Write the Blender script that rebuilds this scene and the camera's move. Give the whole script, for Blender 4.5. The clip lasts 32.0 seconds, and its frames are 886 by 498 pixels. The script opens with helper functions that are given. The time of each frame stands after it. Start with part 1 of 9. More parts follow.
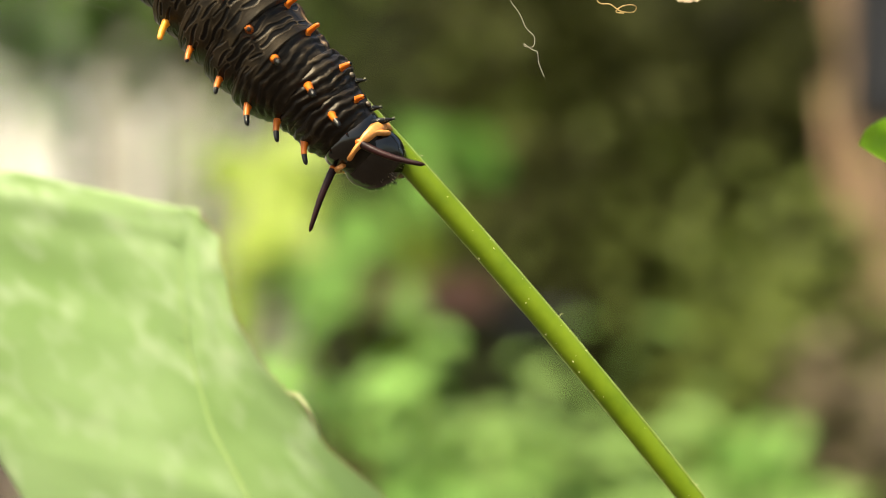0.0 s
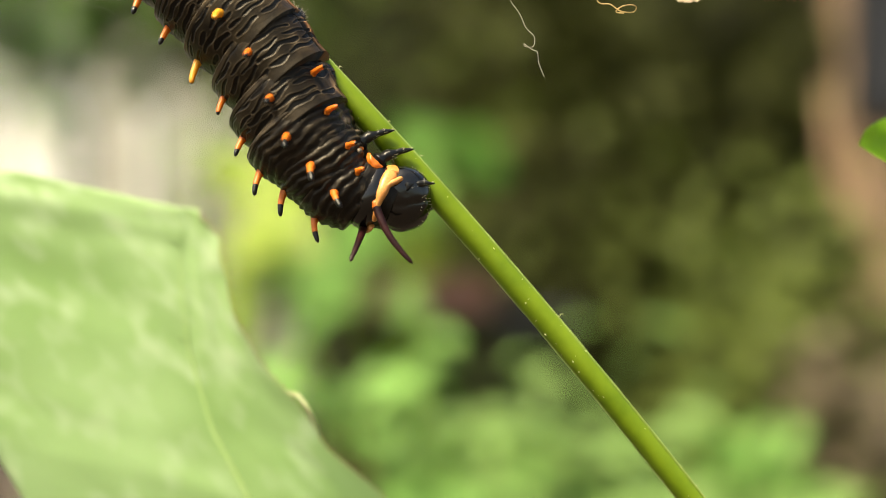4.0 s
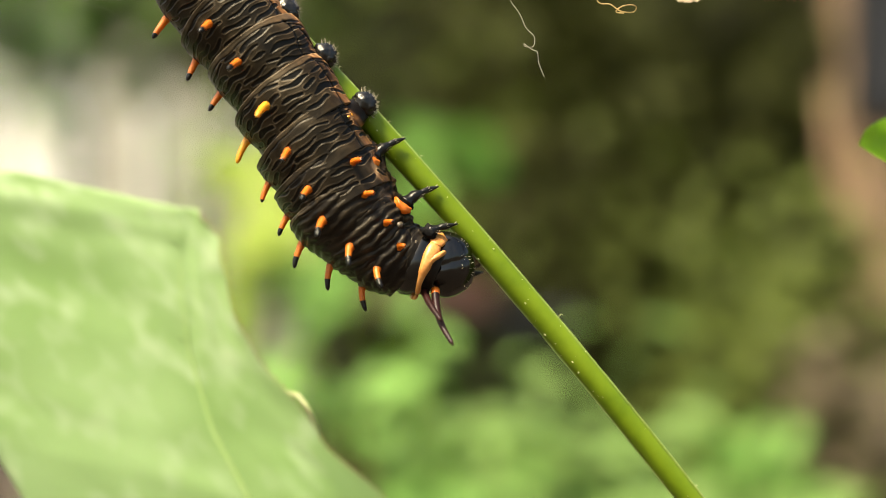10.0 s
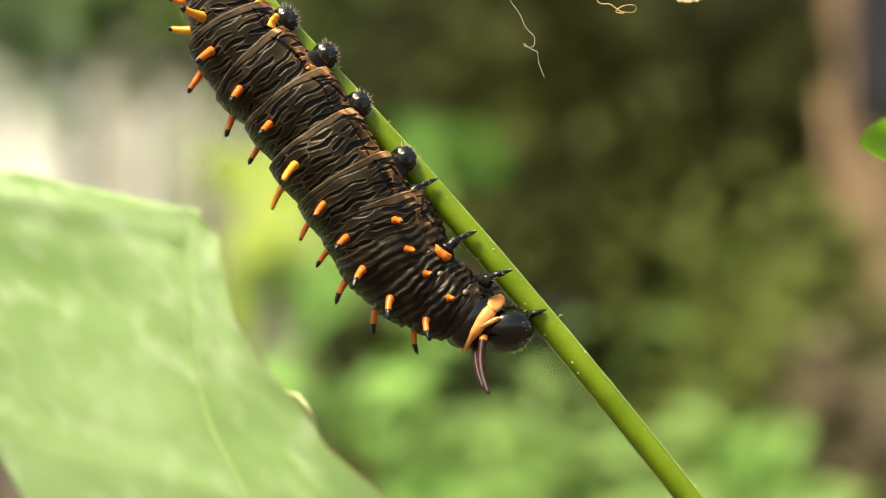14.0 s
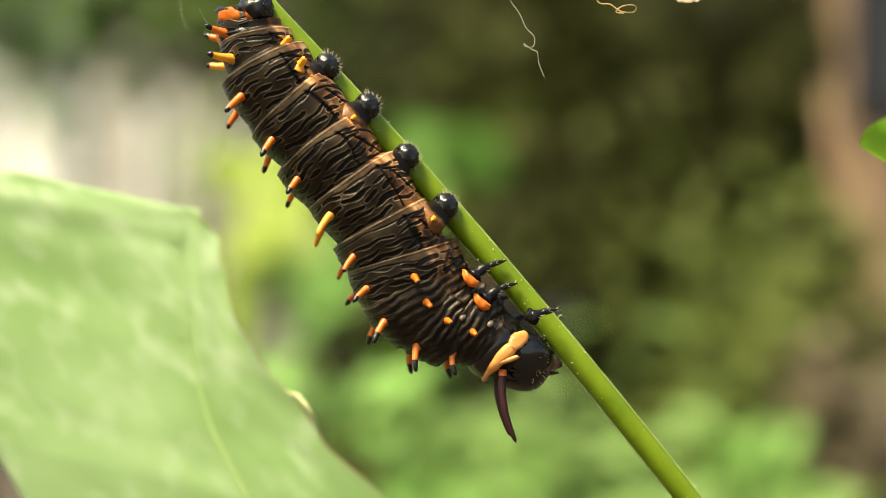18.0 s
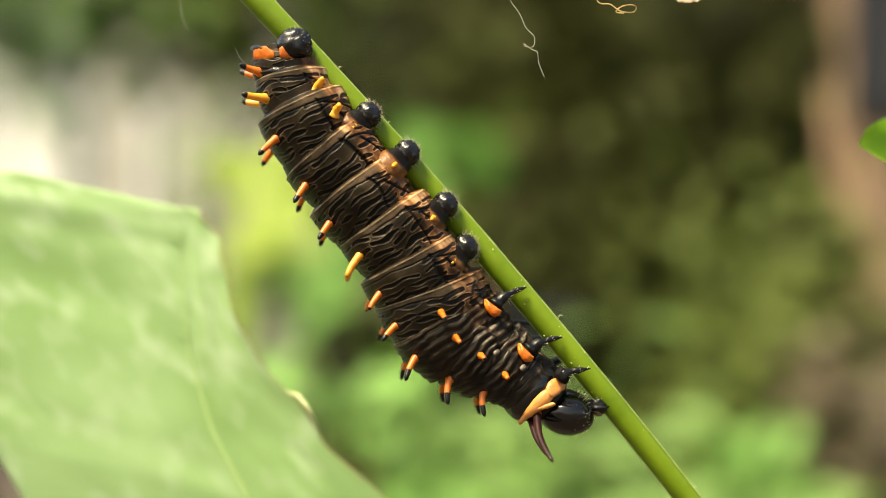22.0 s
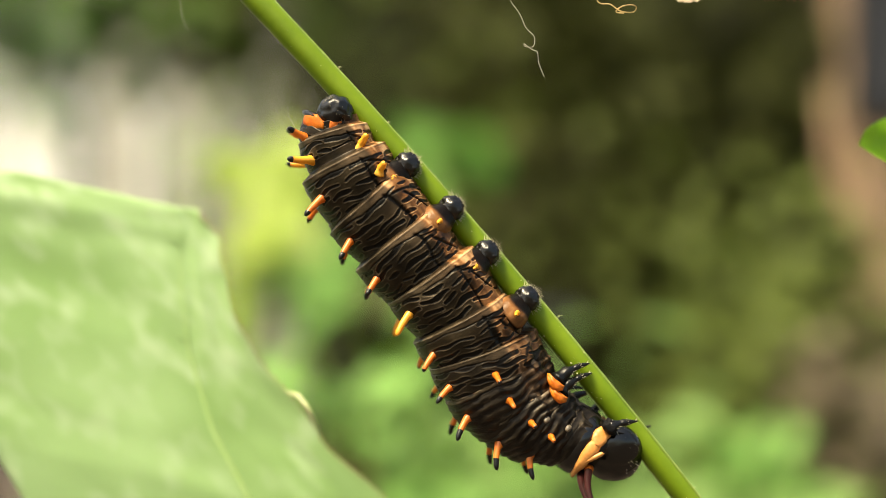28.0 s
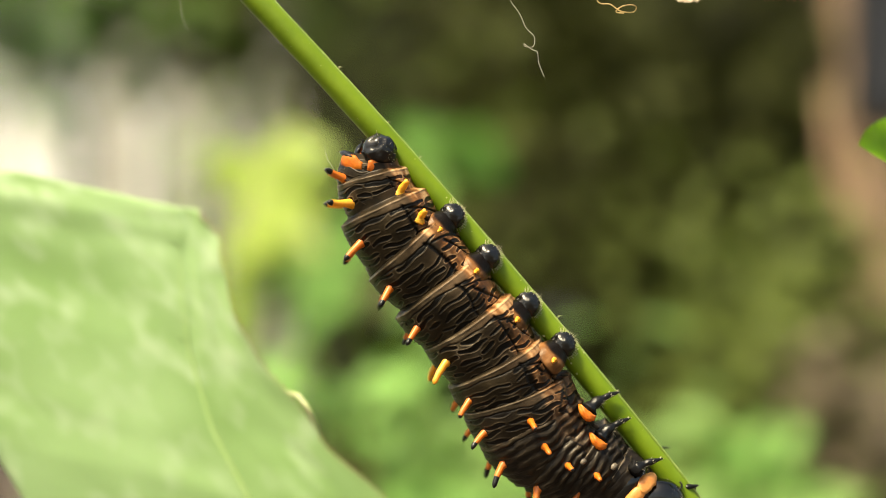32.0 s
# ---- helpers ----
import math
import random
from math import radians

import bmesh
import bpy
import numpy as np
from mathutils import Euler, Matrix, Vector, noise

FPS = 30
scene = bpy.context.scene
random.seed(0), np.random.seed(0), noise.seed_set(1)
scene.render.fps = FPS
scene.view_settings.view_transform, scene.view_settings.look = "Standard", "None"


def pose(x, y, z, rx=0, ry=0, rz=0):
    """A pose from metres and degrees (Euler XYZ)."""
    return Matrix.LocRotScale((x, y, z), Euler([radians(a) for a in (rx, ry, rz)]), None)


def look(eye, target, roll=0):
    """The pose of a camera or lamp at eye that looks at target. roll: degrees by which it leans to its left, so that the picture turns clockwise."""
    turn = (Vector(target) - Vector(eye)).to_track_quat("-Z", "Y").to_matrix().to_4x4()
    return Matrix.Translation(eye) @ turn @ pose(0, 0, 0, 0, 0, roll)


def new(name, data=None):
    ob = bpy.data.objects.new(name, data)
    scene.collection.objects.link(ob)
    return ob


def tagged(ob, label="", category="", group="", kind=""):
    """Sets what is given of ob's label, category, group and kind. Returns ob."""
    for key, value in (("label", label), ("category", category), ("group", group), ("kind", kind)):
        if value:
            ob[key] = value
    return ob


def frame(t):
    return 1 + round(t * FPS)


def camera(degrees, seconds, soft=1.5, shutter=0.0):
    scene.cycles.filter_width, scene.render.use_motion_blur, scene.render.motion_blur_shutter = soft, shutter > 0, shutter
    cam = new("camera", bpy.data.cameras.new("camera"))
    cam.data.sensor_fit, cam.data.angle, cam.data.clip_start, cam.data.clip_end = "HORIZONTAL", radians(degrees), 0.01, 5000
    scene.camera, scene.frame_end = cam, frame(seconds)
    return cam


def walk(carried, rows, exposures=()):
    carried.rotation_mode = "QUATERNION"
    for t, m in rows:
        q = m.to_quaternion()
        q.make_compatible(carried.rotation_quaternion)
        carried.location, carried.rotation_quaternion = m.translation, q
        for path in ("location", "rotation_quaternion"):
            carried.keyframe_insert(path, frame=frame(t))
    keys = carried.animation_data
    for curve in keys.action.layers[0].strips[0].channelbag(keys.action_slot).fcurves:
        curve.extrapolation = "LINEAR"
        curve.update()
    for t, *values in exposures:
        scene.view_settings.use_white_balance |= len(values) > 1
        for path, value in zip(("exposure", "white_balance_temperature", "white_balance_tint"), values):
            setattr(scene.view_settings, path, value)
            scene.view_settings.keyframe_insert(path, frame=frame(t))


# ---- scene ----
# Metres. The camera stands still, EYE metres above the soil, and looks level along +y.
EYE = 0.35
cam = camera(40, 32.0, soft=0.35)
cam.data.dof.use_dof = True
cam.data.dof.focus_distance = 0.1186
cam.data.dof.aperture_fstop = 8.5
walk(cam, [(0.0, pose(0, 0, EYE, 90, 0, 0)), (32.0, pose(0, 0, EYE, 90, 0, 0))], [(0.0, 1.70, 7450, 5), (32.0, 1.70, 7450, 5)])

# ---- world and light ----
world = bpy.data.worlds.new("sky")
world.use_nodes = True
scene.world = world
sky = world.node_tree.nodes.new("ShaderNodeTexSky")
sky.sky_type, sky.sun_disc = "NISHITA", False
sky.dust_density = 4.0
sky.sun_elevation, sky.sun_rotation = radians(62), radians(-120)
backdrop_light = world.node_tree.nodes["Background"]
backdrop_light.inputs["Strength"].default_value = 0.10
world.node_tree.links.new(sky.outputs["Color"], backdrop_light.inputs["Color"])
sun = new("sun", bpy.data.lights.new("sun", "SUN"))
sun.data.energy, sun.data.angle, sun.data.color = 3.6, radians(14), (1.0, 0.93, 0.80)
sun.matrix_world = look((-0.72, -0.52, 2.2), (0, 0.12, 0.35))


# ---- materials ----
def material(name, rough=0.5, metal=0.0, spec=0.5):
    m = bpy.data.materials.new(name)
    m.use_nodes = True
    b = m.node_tree.nodes["Principled BSDF"]
    b.inputs["Roughness"].default_value = rough
    b.inputs["Metallic"].default_value = metal
    b.inputs["Specular IOR Level"].default_value = spec
    return m, m.node_tree.nodes, m.node_tree.links, b


def ramp(nodes, stops):
    r = nodes.new("ShaderNodeValToRGB")
    e = r.color_ramp.elements
    while len(e) < len(stops):
        e.new(0.5)
    for el, (p, c) in zip(e, stops):
        el.position, el.color = p, (*c, 1)
    return r


def grain(nodes, links, scale, detail=4.0, stretch=(1, 1, 1)):
    co = nodes.new("ShaderNodeTexCoord")
    mp = nodes.new("ShaderNodeMapping")
    mp.inputs["Scale"].default_value = stretch
    n = nodes.new("ShaderNodeTexNoise")
    n.inputs["Scale"].default_value, n.inputs["Detail"].default_value = scale, detail
    links.new(co.outputs["Object"], mp.inputs["Vector"])
    links.new(mp.outputs["Vector"], n.inputs["Vector"])
    return n


def relief(nodes, links, b, height, strength, distance):
    bump = nodes.new("ShaderNodeBump")
    bump.inputs["Strength"].default_value, bump.inputs["Distance"].default_value = strength, distance
    links.new(height, bump.inputs["Height"])
    links.new(bump.outputs["Normal"], b.inputs["Normal"])


def plain(name, dark, light, scale, rough=0.5, bump=0.3, depth=0.0002, spec=0.5, stretch=(1, 1, 1), coat=0.0, through_light=0.0, tint=(1, 1, 1)):
    """Two tones mixed by noise at two scales, with fine relief; through_light: share of light that a thin leaf lets pass."""
    m, nodes, links, b = material(name, rough, 0.0, spec)
    n1 = grain(nodes, links, scale, 4.0, stretch)
    n2 = grain(nodes, links, scale * 7.3, 3.0, stretch)
    mix = nodes.new("ShaderNodeMath")
    mix.operation = "MULTIPLY_ADD"
    links.new(n2.outputs["Fac"], mix.inputs[0])
    mix.inputs[1].default_value = 0.35
    links.new(n1.outputs["Fac"], mix.inputs[2])
    r = ramp(nodes, [(0.45, dark), (0.9, light)])
    links.new(mix.outputs[0], r.inputs[0])
    links.new(r.outputs["Color"], b.inputs["Base Color"])
    b.inputs["Coat Weight"].default_value = coat
    b.inputs["Specular Tint"].default_value = (*tint, 1)
    relief(nodes, links, b, n2.outputs["Fac"], bump, depth)
    if through_light:
        t = nodes.new("ShaderNodeBsdfTranslucent")
        links.new(r.outputs["Color"], t.inputs["Color"])
        ms = nodes.new("ShaderNodeMixShader")
        ms.inputs[0].default_value = through_light
        links.new(b.outputs[0], ms.inputs[1])
        links.new(t.outputs[0], ms.inputs[2])
        links.new(ms.outputs[0], nodes["Material Output"].inputs["Surface"])
    return m


def skin_material():
    """Larval skin: velvety black furrows between brown folds, warmer low on the flanks."""
    m, nodes, links, b = material("larva_skin", 0.40, 0.0, 0.16)
    b.inputs["Specular Tint"].default_value = (1.0, 0.9, 0.72, 1)
    fold, flank, dusk = nodes.new("ShaderNodeAttribute"), nodes.new("ShaderNodeAttribute"), nodes.new("ShaderNodeAttribute")
    fold.attribute_name, flank.attribute_name, dusk.attribute_name = "fold", "flank", "dusk"
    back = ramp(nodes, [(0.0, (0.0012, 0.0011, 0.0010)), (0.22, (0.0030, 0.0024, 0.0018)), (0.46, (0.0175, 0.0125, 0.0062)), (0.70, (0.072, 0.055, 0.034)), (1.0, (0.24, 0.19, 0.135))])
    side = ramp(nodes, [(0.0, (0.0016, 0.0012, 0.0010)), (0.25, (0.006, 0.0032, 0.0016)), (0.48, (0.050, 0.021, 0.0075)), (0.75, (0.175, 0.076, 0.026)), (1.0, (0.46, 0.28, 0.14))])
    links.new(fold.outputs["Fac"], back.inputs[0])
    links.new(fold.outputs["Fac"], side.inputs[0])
    mix = nodes.new("ShaderNodeMix")
    mix.data_type = "RGBA"
    links.new(flank.outputs["Fac"], mix.inputs["Factor"])
    links.new(back.outputs["Color"], mix.inputs["A"])
    links.new(side.outputs["Color"], mix.inputs["B"])
    black = nodes.new("ShaderNodeMix")
    black.data_type = "RGBA"
    links.new(dusk.outputs["Fac"], black.inputs["Factor"])
    links.new(mix.outputs["Result"], black.inputs["A"])
    black.inputs["B"].default_value = (0.010, 0.008, 0.007, 1)
    n = grain(nodes, links, 1300.0, 5.0, (1.0, 0.4, 0.4))
    dapple = nodes.new("ShaderNodeMix")
    dapple.data_type, dapple.blend_type = "RGBA", "MULTIPLY"
    dapple.inputs["Factor"].default_value = 0.8
    tone = ramp(nodes, [(0.3, (0.55, 0.5, 0.45)), (0.7, (1.25, 1.2, 1.1))])
    links.new(n.outputs["Fac"], tone.inputs[0])
    links.new(black.outputs["Result"], dapple.inputs["A"])
    links.new(tone.outputs["Color"], dapple.inputs["B"])
    links.new(dapple.outputs["Result"], b.inputs["Base Color"])
    fine = grain(nodes, links, 5200.0, 2.0)
    relief(nodes, links, b, fine.outputs["Fac"], 0.35, 0.00006)
    return m


SKIN = skin_material()
ORANGE = plain("tubercle_orange", (0.52, 0.105, 0.007), (0.74, 0.215, 0.018), 700, 0.4, 0.15, 0.00004, through_light=0.25)
YELLOW = plain("tubercle_yellow", (0.72, 0.28, 0.014), (0.86, 0.43, 0.04), 700, 0.4, 0.15, 0.00004, through_light=0.25)
TAN = plain("collar_tan", (0.42, 0.135, 0.020), (0.66, 0.295, 0.075), 600, 0.45, 0.25, 0.00006)
RED = plain("rear_red_orange", (0.25, 0.046, 0.004), (0.47, 0.125, 0.010), 420, 0.5, 0.5, 0.00010, spec=0.15)
PALE = plain("spot_grey_tan", (0.06, 0.045, 0.026), (0.16, 0.125, 0.08), 700, 0.5, 0.3, 0.00005)
SOOT = plain("velvet_black", (0.002, 0.002, 0.002), (0.006, 0.005, 0.004), 700, 0.7, 0.6, 0.0001, spec=0.1)
BLACK = plain("chitin_black", (0.0016, 0.0016, 0.0016), (0.0045, 0.0040, 0.0038), 700, 0.28, 0.6, 0.00010, spec=0.32, tint=(1, 0.95, 0.85))
FOOTBLACK = plain("foot_black", (0.0016, 0.0016, 0.0016), (0.005, 0.0045, 0.004), 700, 0.27, 0.5, 0.00010, spec=0.45, tint=(1, 0.95, 0.85))
HEADBLACK = plain("head_black", (0.0012, 0.0012, 0.0012), (0.0034, 0.0031, 0.0029), 420, 0.18, 0.06, 0.00004, spec=0.55, tint=(1, 0.96, 0.88))
TENTACLE = plain("tentacle_brown", (0.007, 0.0015, 0.0015), (0.026, 0.005, 0.004), 500, 0.45, 0.3, 0.00006, spec=0.2)
CLAW = plain("claw_amber", (0.10, 0.06, 0.03), (0.2, 0.13, 0.07), 900, 0.3)
HAIR = plain("hair_pale", (0.42, 0.36, 0.24), (0.66, 0.58, 0.42), 900, 0.5, through_light=0.3)
STEM = plain("stem_green", (0.082, 0.136, 0.004), (0.140, 0.205, 0.009), 120, 0.45, 0.25, 0.00005, spec=0.28, tint=(1, 1, 0.7))
RIMGREEN = plain("stem_rim", (0.20, 0.27, 0.06), (0.33, 0.40, 0.13), 500, 0.4)
SPECK = plain("stem_speck", (0.38, 0.40, 0.16), (0.62, 0.60, 0.34), 800, 0.5)
SILK = plain("silk", (0.55, 0.5, 0.4), (0.8, 0.76, 0.66), 900, 0.4, through_light=0.3)
GOLDSILK = plain("dry_fibre", (0.28, 0.17, 0.05), (0.5, 0.34, 0.14), 900, 0.5)
DRYLEAF = plain("dry_leaf", (0.30, 0.20, 0.12), (0.62, 0.52, 0.40), 90, 0.7, 0.6, 0.0004)
REDBARK = plain("red_bark", (0.10, 0.035, 0.015), (0.22, 0.085, 0.04), 120, 0.8, 0.8, 0.0006)


# ---- builders ----
def mesh_of(name, bm, *mats, smooth=True):
    bmesh.ops.recalc_face_normals(bm, faces=bm.faces)
    me = bpy.data.meshes.new(name)
    bm.to_mesh(me)
    bm.free()
    for mat in mats:
        me.materials.append(mat)
    if smooth:
        for p in me.polygons:
            p.use_smooth = True
    return me


def thing(name, label, category, m=None, group="", kind=""):
    ob = new(name)
    ob.empty_display_size = 0.01
    if m is not None:
        ob.matrix_basis = m
    return tagged(ob, label, category, group, kind)


def part(name, me, parent, label="", m=None, kind=""):
    ob = new(name, me)
    ob.parent = parent
    if m is not None:
        ob.matrix_basis = m
    return tagged(ob, label, "", "", kind)


def tube(bm, pts, radii, n=10, slots=None, wobble=0.0):
    """A closed tube through pts with a radius at each; slots: the material slot of each length."""
    rings = []
    up = Vector((0.13, 0.21, 0.97))
    for i, p in enumerate(pts):
        d = (pts[min(i + 1, len(pts) - 1)] - pts[max(i - 1, 0)]).normalized()
        a = d.cross(up)
        if a.length < 0.05:
            a = d.cross(Vector((1, 0, 0)))
        a.normalize()
        b = d.cross(a)
        ring = []
        for j in range(n):
            w = 2 * math.pi * j / n
            r = radii[i] * (1 + wobble * noise.noise(Vector((math.cos(w) * 1.3, math.sin(w) * 1.3, i * 0.37))))
            ring.append(bm.verts.new(p + (a * math.cos(w) + b * math.sin(w)) * r))
        rings.append(ring)
    for i in range(len(rings) - 1):
        for j in range(n):
            f = bm.faces.new((rings[i][j], rings[i][(j + 1) % n], rings[i + 1][(j + 1) % n], rings[i + 1][j]))
            if slots:
                f.material_index = slots[i]
    for ring, k in ((rings[0], 0), (rings[-1], -1)):
        f = bm.faces.new(ring)
        if slots:
            f.material_index = slots[k]


def blob(bm, centre, rx, ry, rz, nu=20, nv=14, lump=0.0, freq=2.0, slot=0):
    """A lumpy ellipsoid."""
    c = Vector(centre)
    rows = []
    for i in range(nv + 1):
        a = math.pi * i / nv
        row = []
        for j in range(nu):
            w = 2 * math.pi * j / nu
            d = Vector((math.sin(a) * math.cos(w), math.sin(a) * math.sin(w), math.cos(a)))
            k = 1 + lump * noise.noise(d * freq + c * 900)
            row.append(bm.verts.new(c + Vector((d.x * rx, d.y * ry, d.z * rz)) * k))
            if i in (0, nv):
                break
        rows.append(row)
    for i in range(nv):
        p, q = rows[i], rows[i + 1]
        for j in range(nu):
            k = (j + 1) % nu
            vs = [p[j % len(p)], p[k % len(p)], q[k % len(q)], q[j % len(q)]]
            vs = [v for n, v in enumerate(vs) if v not in vs[:n]]
            f = bm.faces.new(vs)
            f.material_index = slot


# ---- the stem's line ----
TOP = Vector((-0.01851, 0.12120, 0.37481))
ALONG, TOWARDS, AWAY = Vector((0.65241, 0.01823, -0.75764)), Vector((0.01190, -0.99983, -0.01381)), Vector((-0.75777, 0.00000, -0.65252))
REACH, ARCH = 0.06583, 0.0008
PERCH = Matrix((ALONG, TOWARDS, AWAY)).transposed().to_4x4()
PERCH.translation = TOP


def stem_point(u):
    s = u / REACH
    return Vector((u, 0, -ARCH * 4 * s * (1 - s)))


def build_stem():
    ob = thing("climbing_plant", "slim smooth bright green climbing plant stalk with pale specks", "plant", PERCH)
    bm = bmesh.new()
    pts, rad = [], []
    for i in range(-26, 97):
        u = i * 0.001
        s = u / REACH
        p = stem_point(u) if -0.3 < s < 1.3 else stem_point(REACH * (1.3 if s > 1 else -0.3)) + Vector((u - REACH * (1.3 if s > 1 else -0.3), 0, 0))
        pts.append(p)
        rad.append(0.00128 - 0.00011 * s + 0.00003 * noise.noise(Vector((u * 130, 3, 1))))
    # it arches up past its top, and bends down into the soil
    inv = PERCH.inverted()
    last = PERCH @ pts[-1]
    for k in range(1, 30):
        w = k / 29
        q = last.lerp(Vector((last.x + 0.085, last.y + 0.03, 0.0)), w)
        q.x += 0.03 * math.sin(math.pi * w)
        pts.append(inv @ q)
        rad.append(0.00125 + 0.0006 * w)
    tube(bm, pts, rad, 28, None, 0.03)
    part("stalk", mesh_of("stalk", bm, STEM), ob)
    # pale strip along one edge, colour standing for a rim of light
    bm = bmesh.new()
    rim_strip = [stem_point(i * 0.001) + Vector((0, 0.0003, -0.00119)) for i in range(-20, 92)]
    tube(bm, rim_strip, [0.00007 + 0.00003 * noise.noise(Vector((i * 0.31, 1, 2))) for i in range(len(rim_strip))], 8)
    part("rim_strip", mesh_of("rim_strip", bm, RIMGREEN), ob, "pale strip put in for the rim of light along the stem")
    # the same painted rim of light on the opposite edge
    bm = bmesh.new()
    rim_strip = [stem_point(i * 0.001) + Vector((0, 0.0003, 0.00119)) for i in range(-20, 92)]
    tube(bm, rim_strip, [0.00006 + 0.00003 * noise.noise(Vector((i * 0.31, 5, 2))) for i in range(len(rim_strip))], 8)
    part("rim_strip", mesh_of("rim_strip", bm, RIMGREEN), ob, "pale strip put in for the rim of light along the stem")
    rng = random.Random(4)
    bm = bmesh.new()
    for _ in range(70):
        u, a = rng.uniform(-0.01, 0.085), rng.uniform(-0.5, 2.6)
        c = stem_point(u) + Vector((0, math.sin(a), -math.cos(a))) * 0.00126
        r = rng.choice((0.00003, 0.00003, 0.00004, 0.00007))
        blob(bm, c, r * rng.uniform(0.8, 1.6), r, r, 6, 4)
    part("specks", mesh_of("specks", bm, SPECK), ob, "tiny pale wax specks", kind="stuff")
    bm = bmesh.new()
    for u, h in ((0.0436, 0.0006), (0.0105, 0.0004), (0.0178, 0.0003), (0.0225, 0.0004), (0.0655, 0.0003)):
        c = stem_point(u) + Vector((0, 0.0003, -0.0012))
        tube(bm, [c, c + Vector((-0.0001, 0, -h * 0.6)), c + Vector((0.0001, 0, -h))], [0.00006, 0.00005, 0.00002], 6)
    part("stem_hair", mesh_of("stem_hair", bm, SPECK), ob, "short pale hairs", kind="stuff")
    return ob


# ---- the caterpillar ----
RAD = 0.00557


def tubercle(length, base, bend, tip=0.3, mat=None):
    """A fleshy horn along +z, leaning to +x, with a black tip."""
    bm = bmesh.new()
    n = 12
    pts, rad, slots = [], [], []
    for i in range(n + 1):
        s = i / n
        pts.append(Vector((bend * length * (1.25 * s * s - 0.25 * s), 0, length * (s - 0.12))))
        rad.append(base * (1.55 - 0.60 * min(1, s / 0.35) ** 0.7 - 0.36 * s) * (1 - max(0, (s - 0.86) / 0.14) ** 2.4 * 0.62))
        slots.append(1 if s >= 1 - tip else 0)
    tube(bm, pts, [max(r, base * 0.12) for r in rad], 12, slots, 0.12)
    return mesh_of("tubercle", bm, mat or ORANGE, BLACK)


LATTICE = np.random.RandomState(7)
SHUFFLE = LATTICE.permutation(256)
SLOPES = LATTICE.normal(size=(256, 3))
SLOPES /= np.linalg.norm(SLOPES, axis=1)[:, None]


def field(x, y, z):
    """Smooth noise, about -0.8 to 0.8, over whole arrays at once."""
    p = np.stack(np.broadcast_arrays(x, y, z), -1).astype(float)
    base = np.floor(p).astype(int)
    f = p - base
    w = f * f * f * (f * (f * 6 - 15) + 10)
    total = 0.0
    for i in (0, 1):
        for j in (0, 1):
            for k in (0, 1):
                h = SHUFFLE[(SHUFFLE[(SHUFFLE[(base[..., 0] + i) & 255] + base[..., 1] + j) & 255] + base[..., 2] + k) & 255]
                d = (SLOPES[h] * (f - (i, j, k))).sum(-1)
                total = total + d * (w[..., 0] if i else 1 - w[..., 0]) * (w[..., 1] if j else 1 - w[..., 1]) * (w[..., 2] if k else 1 - w[..., 2])
    return 1.5 * total


def soft(e0, e1, v):
    t = np.clip((v - e0) / (e1 - e0), 0, 1)
    return t * t * (3 - 2 * t)


def bell(v, width):
    return np.exp(-(v / width) ** 2)


def dashes(index, radius, span):
    """Black bars in staggered rows round a ring of the body: x, start and end angle, half width, tilt."""
    rng = random.Random(100 + index)
    out = []
    rows = 5
    for k in range(rows):
        x = span * (-0.29 + 0.77 * k / (rows - 1))
        a = rng.uniform(-3.2, -2.4)
        while a < 3.0:
            long = rng.choice((0.0012, 0.0020, 0.0028, 0.0036, 0.0048)) / radius
            if rng.random() < 0.95:
                out.append((x + rng.uniform(-0.00016, 0.00016), a, a + long, rng.uniform(0.00014, 0.00026), rng.uniform(-0.0004, 0.0004)))
            a += long + rng.uniform(0.0004, 0.0009) / radius
    return out


